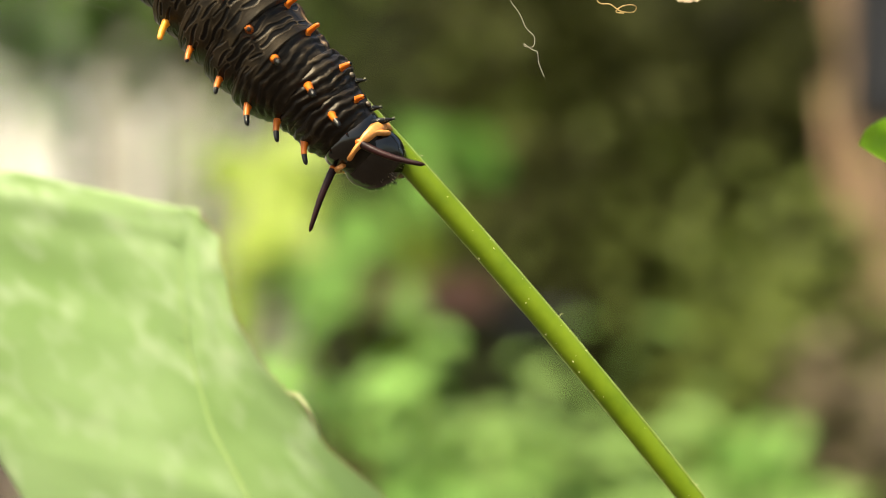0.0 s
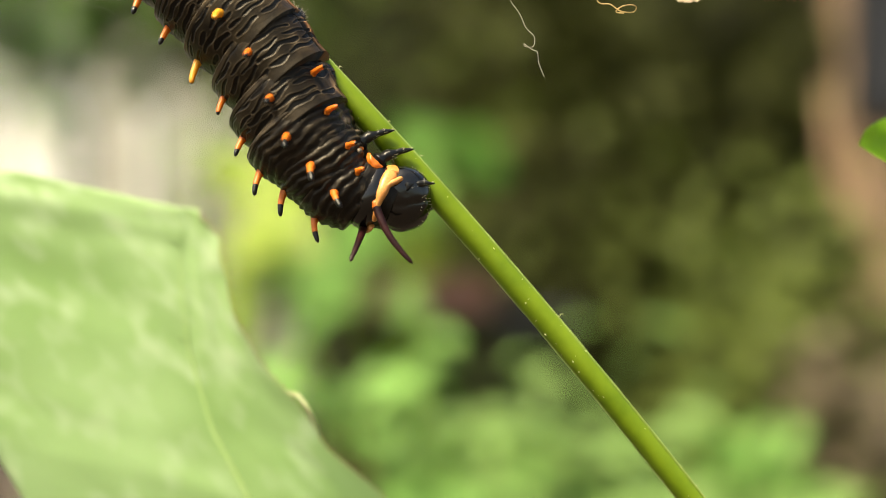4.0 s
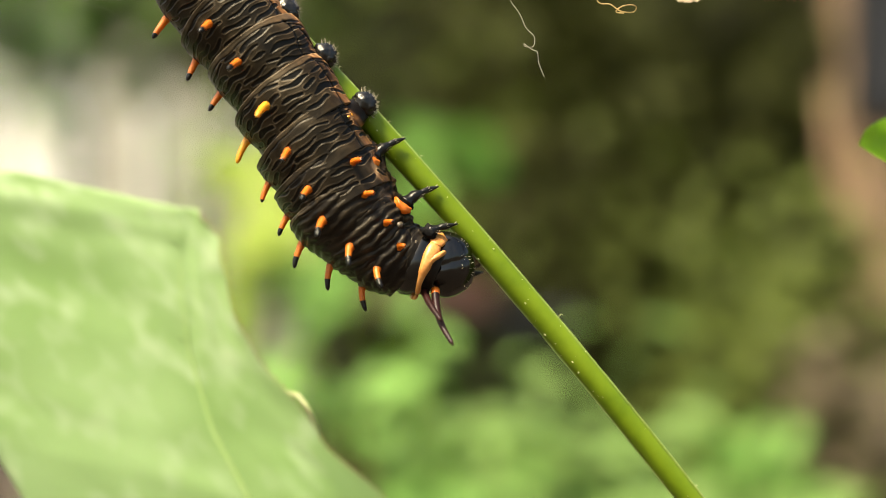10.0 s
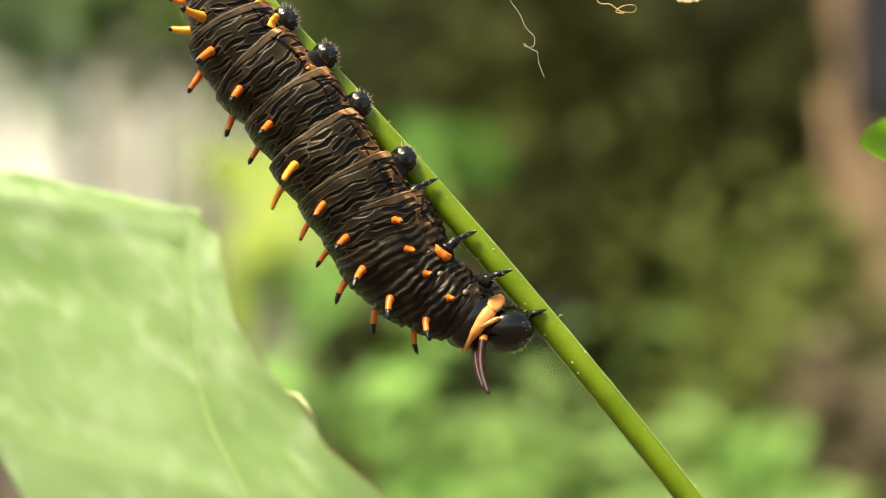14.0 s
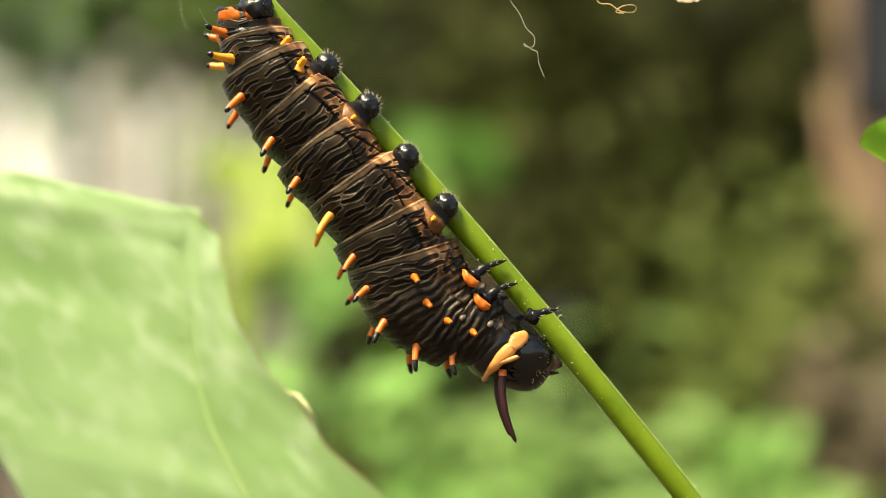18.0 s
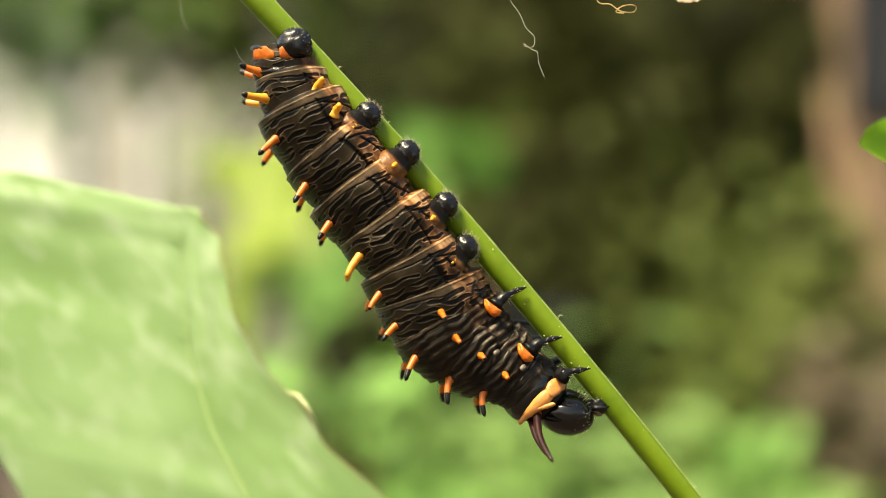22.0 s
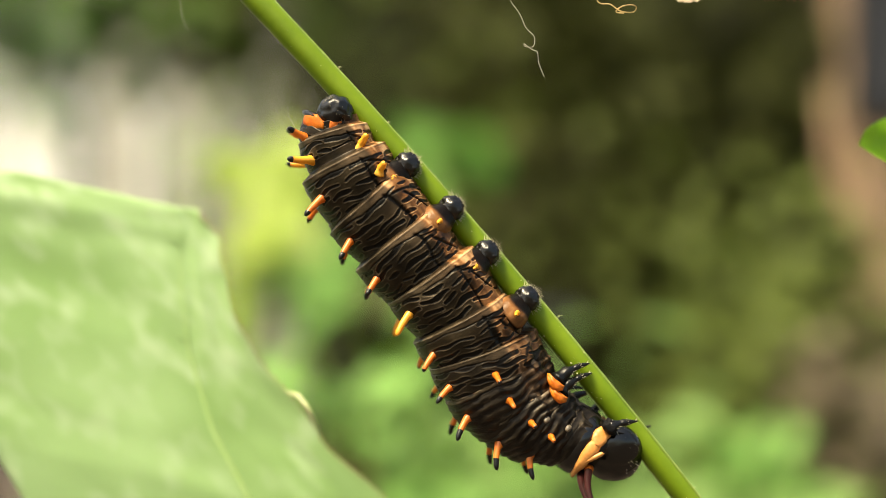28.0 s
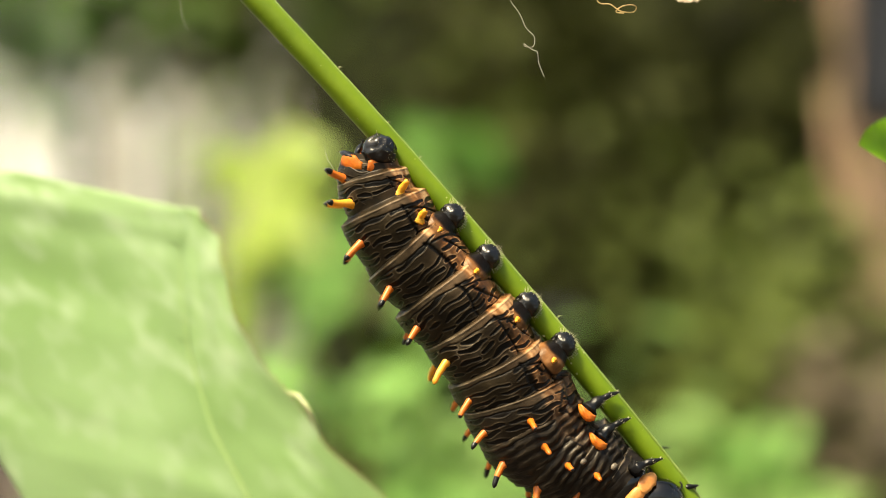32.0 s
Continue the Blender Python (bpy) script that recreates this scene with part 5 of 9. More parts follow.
    walk(LIMB["t_one"], placed([
        (0, 20.04, 1.00, 1.84, -50, 4, -2), (0.5, 20.28, 1.05, 2.15, -49, 1, -2), (1, 19.96, 1.15, 2.53, -47, 4, -3), (1.5, 20.14, 1.28, 3.18, -46, 7, -3),
        (2, 20.45, 1.41, 3.13, -45, 12, -3), (2.5, 20.84, 1.53, 3.64, -45, 19, -3), (3, 20.65, 1.61, 4.05, -45, 25, -3), (3.5, 20.54, 1.62, 4.15, -43, 25, -3),
        (4, 20.37, 1.58, 4.22, -42, 27, -3), (4.5, 20.23, 1.52, 4.29, -40, 29, -3), (5, 20.08, 1.45, 4.36, -39, 31, -3), (5.5, 19.94, 1.39, 4.43, -37, 33, -3),
        (6, 20.57, 1.33, 5.01, -33, 27, -3), (6.5, 20.55, 1.30, 4.96, -33, 29, -3), (7, 20.71, 1.26, 5.27, -31, 23, -2), (7.5, 20.18, 1.22, 4.93, -31, 26, -2),
        (8, 19.26, 1.18, 4.79, -31, 32, -3), (8.5, 19.02, 1.13, 4.50, -31, 33, -2), (9, 19.61, 1.08, 4.88, -28, 23, -2), (9.5, 20.13, 1.04, 4.75, -27, 23, -2),
        (10, 19.51, 1.01, 5.14, -27, 27, -2), (10.5, 18.19, 0.95, 4.67, -31, 44, -3), (11, 19.88, 0.89, 5.12, -24, 24, -2), (11.5, 20.56, 0.82, 4.91, -22, 18, -1),
        (12, 19.96, 0.74, 4.48, -21, 23, -1), (12.5, 18.41, 0.67, 4.22, -22, 34, -2), (13, 19.01, 0.61, 4.09, -19, 24, -1), (13.5, 20.18, 0.55, 4.22, -16, 20, -1),
        (14, 21.15, 0.49, 4.44, -14, 17, -1), (14.5, 20.08, 0.43, 4.64, -13, 19, -1), (15, 20.08, 0.37, 4.56, -11, 16, -1), (15.5, 20.12, 0.30, 4.48, -9, 14, -1),
        (16, 20.15, 0.24, 4.40, -7, 12, -0), (16.5, 20.18, 0.18, 4.32, -6, 10, -0), (17, 19.77, 0.13, 3.99, -4, 14, -0), (17.5, 20.32, 0.08, 4.06, -3, 9, -0),
        (18, 19.45, 0.03, 4.53, -1, 11, -0), (18.5, 17.59, -0.01, 3.97, 1, 27, -0), (19, 18.60, -0.05, 3.47, 2, 18, -0), (19.5, 20.29, -0.06, 4.10, 2, 10, 0),
        (20, 20.70, -0.07, 4.38, 2, 12, 0), (20.5, 20.08, -0.08, 4.42, 2, 23, 0), (21, 20.38, -0.08, 4.21, 2, 19, 0), (21.5, 20.32, -0.08, 4.54, 2, 14, 0),
        (22, 20.44, -0.08, 4.57, 2, 9, 0), (22.5, 19.84, -0.09, 4.48, 3, 11, 0), (23, 17.54, -0.09, 4.05, 3, 34, 0), (23.5, 18.56, -0.10, 3.80, 3, 28, 0),
        (24, 20.56, -0.10, 4.80, 3, 16, 0), (24.5, 21.25, -0.10, 5.04, 3, 12, 0), (25, 20.42, -0.11, 4.56, 3, 22, 0), (25.5, 20.55, -0.11, 4.53, 3, 19, 0),
        (26, 20.10, -0.11, 4.57, 3, 20, 0), (26.5, 19.63, -0.11, 4.63, 3, 21, 0), (27, 19.16, -0.12, 4.70, 3, 22, 0), (27.5, 18.71, -0.12, 4.74, 4, 23, 0),
        (28, 19.77, -0.12, 4.41, 4, 19, 0), (28.5, 20.91, -0.12, 4.77, 4, 14, 0), (29, 21.22, -0.12, 4.77, 4, 15, 0), (29.5, 21.27, -0.12, 4.78, 4, 15, 0),
        (30, 21.38, -0.12, 4.60, 4, 14, 0), (30.5, 20.99, -0.12, 4.38, 4, 13, 0), (31, 20.47, -0.12, 4.39, 4, 14, 0), (31.5, 20.04, -0.12, 4.21, 4, 14, 0),
        (32, 19.97, -0.12, 3.89, 4, 12, 0)]))
    walk(LIMB["t_two"], placed([
        (0, 17.64, 1.15, 2.11, -50, -0, 1), (0.5, 17.61, 1.20, 2.26, -49, -2, 1), (1, 17.83, 1.30, 2.79, -47, -2, 1), (1.5, 17.97, 1.44, 3.56, -46, -2, 2),
        (2, 18.15, 1.58, 3.94, -44, 0, 1), (2.5, 18.47, 1.70, 4.93, -43, 2, 1), (3, 18.61, 1.78, 5.59, -41, 4, 1), (3.5, 18.53, 1.80, 5.78, -40, 6, 1),
        (4, 18.36, 1.76, 5.97, -38, 7, 1), (4.5, 18.28, 1.70, 6.18, -36, 8, 0), (5, 18.21, 1.63, 6.39, -34, 9, 0), (5.5, 18.16, 1.56, 6.60, -32, 9, 0),
        (6, 18.51, 1.50, 6.76, -30, 7, 0), (6.5, 18.54, 1.46, 6.90, -29, 8, 0), (7, 18.36, 1.42, 6.94, -29, 6, 0), (7.5, 17.82, 1.37, 6.90, -28, 7, 0),
        (8, 17.51, 1.32, 6.84, -27, 9, 0), (8.5, 17.20, 1.27, 6.75, -27, 10, 0), (9, 17.15, 1.22, 6.62, -26, 7, 0), (9.5, 17.55, 1.17, 6.57, -25, 7, 0),
        (10, 17.59, 1.13, 6.78, -24, 8, -0), (10.5, 17.39, 1.07, 6.73, -24, 15, -0), (11, 17.80, 1.00, 6.63, -22, 9, -0), (11.5, 17.68, 0.92, 6.42, -21, 7, -0),
        (12, 17.55, 0.84, 6.14, -20, 9, -0), (12.5, 17.18, 0.76, 5.79, -19, 12, -0), (13, 17.11, 0.68, 5.58, -17, 10, -0), (13.5, 17.70, 0.61, 5.66, -16, 8, -0),
        (14, 18.30, 0.55, 5.77, -14, 7, -0), (14.5, 18.19, 0.48, 5.75, -12, 8, -0), (15, 17.77, 0.41, 5.62, -11, 9, -0), (15.5, 17.53, 0.34, 5.47, -9, 9, -0),
        (16, 17.29, 0.27, 5.32, -7, 9, -0), (16.5, 17.04, 0.21, 5.20, -6, 9, -0), (17, 16.86, 0.15, 5.14, -4, 10, -0), (17.5, 16.90, 0.09, 4.98, -3, 9, -0),
        (18, 16.73, 0.04, 5.31, -1, 10, -0), (18.5, 16.06, -0.01, 5.31, 1, 17, -0), (19, 16.22, -0.05, 4.86, 2, 16, -0), (19.5, 17.16, -0.07, 4.97, 2, 10, 0),
        (20, 17.79, -0.08, 5.34, 2, 9, 0), (20.5, 17.99, -0.09, 5.84, 2, 10, 0), (21, 17.70, -0.09, 5.75, 2, 9, 0), (21.5, 17.44, -0.09, 5.66, 2, 7, 0),
        (22, 17.12, -0.09, 5.44, 2, 6, 0), (22.5, 16.72, -0.10, 5.47, 3, 7, 0), (23, 15.95, -0.10, 6.04, 3, 16, 0), (23.5, 16.37, -0.11, 5.97, 3, 14, 0),
        (24, 17.39, -0.11, 6.20, 3, 7, 0), (24.5, 18.18, -0.12, 6.07, 3, 6, 0), (25, 18.15, -0.12, 6.09, 3, 10, 0), (25.5, 18.11, -0.12, 5.92, 3, 9, 0),
        (26, 17.76, -0.12, 5.96, 3, 9, 0), (26.5, 17.33, -0.13, 6.07, 3, 10, 0), (27, 16.91, -0.13, 6.17, 3, 10, 0), (27.5, 16.63, -0.13, 6.20, 3, 10, 0),
        (28, 17.04, -0.14, 5.96, 3, 10, 0), (28.5, 17.89, -0.14, 5.97, 3, 8, 0), (29, 18.43, -0.14, 5.95, 4, 9, 0), (29.5, 18.56, -0.14, 5.92, 4, 9, 0),
        (30, 18.39, -0.14, 5.80, 4, 9, 0), (30.5, 17.89, -0.14, 5.57, 4, 9, 0), (31, 17.43, -0.14, 5.59, 4, 10, 0), (31.5, 17.03, -0.14, 5.37, 4, 10, 0),
        (32, 16.78, -0.13, 4.97, 4, 11, 0)]))
    walk(LIMB["t_three"], placed([
        (0, 14.43, 1.05, 2.05, -50, -1, 4), (0.5, 14.38, 1.07, 2.08, -49, -2, 4), (1, 14.58, 1.14, 2.39, -47, -4, 5), (1.5, 14.64, 1.25, 3.01, -46, -6, 5),
        (2, 14.96, 1.39, 3.51, -45, -6, 5), (2.5, 15.29, 1.54, 4.41, -43, -7, 5), (3, 15.51, 1.65, 5.20, -42, -7, 5), (3.5, 15.59, 1.70, 5.59, -40, -6, 5),
        (4, 15.41, 1.70, 5.87, -38, -6, 4), (4.5, 15.28, 1.67, 6.14, -36, -5, 4), (5, 15.15, 1.62, 6.41, -34, -5, 4), (5.5, 15.05, 1.56, 6.67, -32, -5, 4),
        (6, 15.39, 1.50, 6.82, -30, -6, 3), (6.5, 15.56, 1.44, 6.86, -29, -6, 3), (7, 15.33, 1.40, 6.84, -29, -6, 3), (7.5, 14.81, 1.36, 6.83, -28, -5, 3),
        (8, 14.52, 1.32, 6.85, -27, -4, 3), (8.5, 14.16, 1.28, 6.85, -26, -3, 3), (9, 14.13, 1.24, 6.78, -26, -3, 2), (9.5, 14.61, 1.21, 6.78, -25, -3, 2),
        (10, 14.77, 1.18, 7.04, -24, -4, 2), (10.5, 14.82, 1.14, 7.22, -23, -3, 2), (11, 14.90, 1.08, 7.28, -22, -4, 2), (11.5, 14.44, 1.02, 7.21, -21, -3, 2),
        (12, 14.14, 0.95, 7.11, -19, -2, 2), (12.5, 13.73, 0.88, 7.00, -18, -0, 1), (13, 13.72, 0.80, 6.79, -17, 0, 1), (13.5, 14.26, 0.72, 6.67, -15, -1, 1),
        (14, 14.92, 0.64, 6.67, -14, -3, 1), (14.5, 15.14, 0.56, 6.75, -12, -2, 1), (15, 14.83, 0.49, 6.82, -10, -1, 1), (15.5, 14.64, 0.42, 6.89, -9, 1, 1),
        (16, 14.45, 0.34, 6.96, -7, 2, 0), (16.5, 14.23, 0.27, 7.03, -6, 3, 0), (17, 14.03, 0.19, 7.03, -4, 4, 0), (17.5, 14.13, 0.12, 6.98, -3, 4, 0),
        (18, 14.27, 0.05, 7.09, -1, 4, 0), (18.5, 14.14, -0.02, 7.14, 1, 5, -0), (19, 14.30, -0.07, 6.99, 2, 7, -0), (19.5, 14.72, -0.09, 6.94, 2, 4, -0),
        (20, 14.94, -0.10, 6.93, 2, 2, -0), (20.5, 14.84, -0.11, 7.04, 2, 0, -0), (21, 14.60, -0.11, 6.92, 2, 1, -0), (21.5, 14.35, -0.11, 6.78, 2, 1, -0),
        (22, 14.12, -0.11, 6.59, 2, 2, -0), (22.5, 14.11, -0.12, 6.61, 3, 2, -0), (23, 14.15, -0.12, 6.82, 3, 0, -0), (23.5, 14.63, -0.12, 6.70, 3, -0, -0),
        (24, 14.97, -0.13, 6.88, 3, -2, -0), (24.5, 15.29, -0.13, 7.04, 3, -1, -0), (25, 15.14, -0.14, 7.20, 3, -1, -0), (25.5, 14.91, -0.14, 7.20, 3, 0, -0),
        (26, 14.66, -0.15, 7.18, 3, 0, -0), (26.5, 14.43, -0.15, 7.16, 3, 0, -0), (27, 14.21, -0.15, 7.15, 3, 0, -0), (27.5, 14.14, -0.16, 7.12, 3, 0, -0),
        (28, 14.68, -0.16, 7.06, 3, -0, -0), (28.5, 15.25, -0.17, 7.18, 3, -1, -0), (29, 15.55, -0.17, 7.35, 4, -1, -0), (29.5, 15.40, -0.17, 7.38, 4, -1, -0),
        (30, 15.30, -0.18, 7.32, 4, -0, -0), (30.5, 14.98, -0.18, 7.16, 4, 1, -0), (31, 14.77, -0.18, 7.16, 4, 1, -0), (31.5, 14.48, -0.18, 7.11, 4, 3, -0),
        (32, 14.17, -0.18, 7.02, 4, 5, -0)]))
    walk(LIMB["a_one"], placed([
        (0, 10.80, 1.27, 2.82, -50, 10, 6), (0.5, 10.75, 1.26, 2.79, -49, 9, 6), (1, 10.96, 1.27, 2.89, -47, 7, 7), (1.5, 11.06, 1.30, 3.20, -46, 4, 7),
        (2, 11.43, 1.38, 3.59, -45, 2, 8), (2.5, 11.80, 1.47, 4.31, -44, 2, 8), (3, 12.14, 1.56, 4.99, -43, -1, 8), (3.5, 12.34, 1.61, 5.48, -41, -1, 8),
        (4, 12.23, 1.62, 5.78, -39, -1, 8), (4.5, 12.15, 1.59, 6.05, -37, -2, 8), (5, 12.06, 1.54, 6.32, -35, -3, 8), (5.5, 11.98, 1.48, 6.57, -33, -4, 7),
        (6, 12.28, 1.43, 6.68, -31, -5, 7), (6.5, 12.38, 1.39, 6.75, -30, -6, 7), (7, 12.17, 1.37, 6.81, -30, -4, 6), (7.5, 11.73, 1.35, 7.02, -29, -3, 6),
        (8, 11.50, 1.33, 7.15, -28, -3, 5), (8.5, 11.28, 1.30, 7.20, -27, -2, 5), (9, 11.10, 1.27, 7.19, -26, -1, 5), (9.5, 11.44, 1.22, 7.08, -25, -5, 5),
        (10, 11.56, 1.17, 7.20, -25, -6, 5), (10.5, 11.63, 1.12, 7.25, -24, -8, 5), (11, 11.81, 1.05, 7.04, -22, -10, 5), (11.5, 11.44, 0.99, 7.11, -21, -10, 4),
        (12, 11.19, 0.94, 7.16, -20, -10, 4), (12.5, 10.86, 0.87, 7.21, -19, -10, 4), (13, 10.83, 0.80, 7.08, -17, -10, 3), (13.5, 11.25, 0.71, 6.82, -16, -12, 3),
        (14, 11.77, 0.63, 6.57, -14, -14, 3), (14.5, 12.03, 0.55, 6.68, -13, -15, 2), (15, 11.76, 0.48, 6.87, -11, -14, 2), (15.5, 11.60, 0.42, 7.05, -9, -13, 2),
        (16, 11.44, 0.35, 7.24, -7, -12, 1), (16.5, 11.23, 0.28, 7.42, -6, -11, 1), (17, 11.05, 0.20, 7.49, -4, -10, 1), (17.5, 11.19, 0.12, 7.37, -3, -11, 0),
        (18, 11.34, 0.05, 7.45, -1, -12, 0), (18.5, 11.35, -0.02, 7.51, 1, -12, 0), (19, 11.59, -0.07, 7.31, 2, -13, 0), (19.5, 11.97, -0.09, 7.21, 2, -14, 0),
        (20, 12.06, -0.10, 7.22, 2, -13, 0), (20.5, 11.90, -0.11, 7.36, 2, -13, 0), (21, 11.60, -0.11, 7.39, 2, -11, 0), (21.5, 11.32, -0.12, 7.34, 2, -10, 0),
        (22, 11.05, -0.12, 7.29, 2, -9, 0), (22.5, 10.99, -0.12, 7.26, 3, -9, 0), (23, 10.94, -0.13, 7.25, 3, -11, 0), (23.5, 11.40, -0.13, 7.06, 3, -11, -1),
        (24, 11.82, -0.13, 7.13, 3, -13, -1), (24.5, 12.20, -0.14, 7.24, 3, -14, -1), (25, 12.07, -0.14, 7.41, 3, -14, -1), (25.5, 11.84, -0.15, 7.49, 3, -13, -1),
        (26, 11.57, -0.15, 7.54, 3, -13, -1), (26.5, 11.32, -0.16, 7.58, 3, -12, -1), (27, 11.07, -0.16, 7.63, 3, -12, -1), (27.5, 10.96, -0.16, 7.59, 3, -11, -1),
        (28, 11.40, -0.16, 7.24, 3, -12, -1), (28.5, 11.97, -0.16, 7.07, 4, -14, -1), (29, 12.26, -0.17, 7.16, 4, -15, -1), (29.5, 12.13, -0.17, 7.21, 4, -14, -1),
        (30, 12.00, -0.18, 7.19, 4, -13, -1), (30.5, 11.65, -0.18, 7.27, 4, -12, -1), (31, 11.40, -0.19, 7.39, 4, -11, -1), (31.5, 11.17, -0.19, 7.51, 4, -10, -1),
        (32, 10.99, -0.19, 7.49, 4, -10, -1)]))
    walk(LIMB["a_two"], placed([
        (0, 7.47, 1.21, 2.94, -51, 7, 9), (0.5, 7.35, 1.17, 2.83, -49, 7, 7), (1, 7.41, 1.13, 2.72, -48, 6, 6), (1.5, 7.45, 1.12, 2.82, -47, 5, 6),
        (2, 7.88, 1.14, 3.10, -46, 5, 8), (2.5, 8.30, 1.19, 3.73, -45, 3, 10), (3, 8.56, 1.23, 4.09, -44, 1, 11), (3.5, 8.77, 1.26, 4.44, -43, 0, 11),
        (4, 8.76, 1.26, 4.72, -41, -1, 11), (4.5, 8.77, 1.24, 4.98, -39, -2, 11), (5, 8.78, 1.21, 5.24, -37, -4, 11), (5.5, 8.78, 1.17, 5.46, -35, -6, 10),
        (6, 9.08, 1.13, 5.49, -33, -6, 9), (6.5, 9.19, 1.11, 5.60, -32, -6, 9), (7, 9.02, 1.11, 5.72, -31, -5, 9), (7.5, 8.66, 1.11, 6.01, -30, -5, 8),
        (8, 8.52, 1.11, 6.18, -29, -5, 8), (8.5, 8.37, 1.10, 6.38, -28, -4, 8), (9, 8.25, 1.08, 6.41, -27, -5, 7), (9.5, 8.55, 1.04, 6.21, -27, -6, 7),
        (10, 8.63, 1.00, 6.28, -26, -6, 7), (10.5, 8.69, 0.95, 6.31, -25, -10, 7), (11, 8.76, 0.90, 6.16, -23, -12, 6), (11.5, 8.34, 0.86, 6.25, -22, -14, 6),
        (12, 8.17, 0.82, 6.48, -21, -14, 5), (12.5, 7.95, 0.77, 6.63, -19, -16, 5), (13, 7.97, 0.71, 6.53, -18, -20, 5), (13.5, 8.34, 0.63, 6.07, -16, -21, 4),
        (14, 8.80, 0.55, 5.77, -15, -19, 4), (14.5, 9.01, 0.48, 5.78, -13, -20, 3), (15, 8.74, 0.42, 5.99, -11, -20, 3), (15.5, 8.60, 0.36, 6.24, -10, -20, 3),
        (16, 8.47, 0.30, 6.49, -8, -21, 2), (16.5, 8.34, 0.24, 6.73, -6, -22, 2), (17, 8.31, 0.17, 6.81, -4, -24, 1), (17.5, 8.47, 0.11, 6.67, -3, -24, 1),
        (18, 8.61, 0.04, 6.67, -1, -24, 0), (18.5, 8.65, -0.01, 6.68, 1, -24, 0), (19, 8.84, -0.06, 6.43, 2, -22, -1), (19.5, 9.15, -0.08, 6.15, 2, -21, -1),
        (20, 9.19, -0.09, 6.24, 2, -21, -1), (20.5, 8.93, -0.09, 6.40, 2, -21, -1), (21, 8.57, -0.10, 6.52, 2, -20, -1), (21.5, 8.30, -0.10, 6.55, 3, -20, -1),
        (22, 8.16, -0.11, 6.62, 3, -20, -1), (22.5, 8.20, -0.11, 6.55, 3, -20, -1), (23, 8.31, -0.11, 6.51, 3, -21, -1), (23.5, 8.72, -0.11, 6.32, 3, -20, -1),
        (24, 8.96, -0.11, 6.16, 3, -20, -1), (24.5, 9.16, -0.12, 6.16, 3, -20, -1), (25, 8.96, -0.12, 6.35, 3, -20, -1), (25.5, 8.71, -0.13, 6.48, 3, -20, -1),
        (26, 8.53, -0.13, 6.57, 3, -20, -1), (26.5, 8.39, -0.14, 6.65, 3, -20, -1), (27, 8.26, -0.14, 6.73, 4, -21, -1), (27.5, 8.22, -0.14, 6.74, 4, -21, -1),
        (28, 8.61, -0.14, 6.50, 4, -20, -1), (28.5, 9.04, -0.14, 6.32, 4, -19, -1), (29, 9.23, -0.15, 6.37, 4, -19, -1), (29.5, 9.02, -0.15, 6.49, 4, -19, -1),
        (30, 8.79, -0.16, 6.60, 4, -18, -1), (30.5, 8.52, -0.16, 6.72, 4, -18, -1), (31, 8.41, -0.17, 6.86, 4, -19, -1), (31.5, 8.31, -0.17, 6.93, 4, -20, -1),
        (32, 8.16, -0.17, 6.85, 4, -20, -1)]))
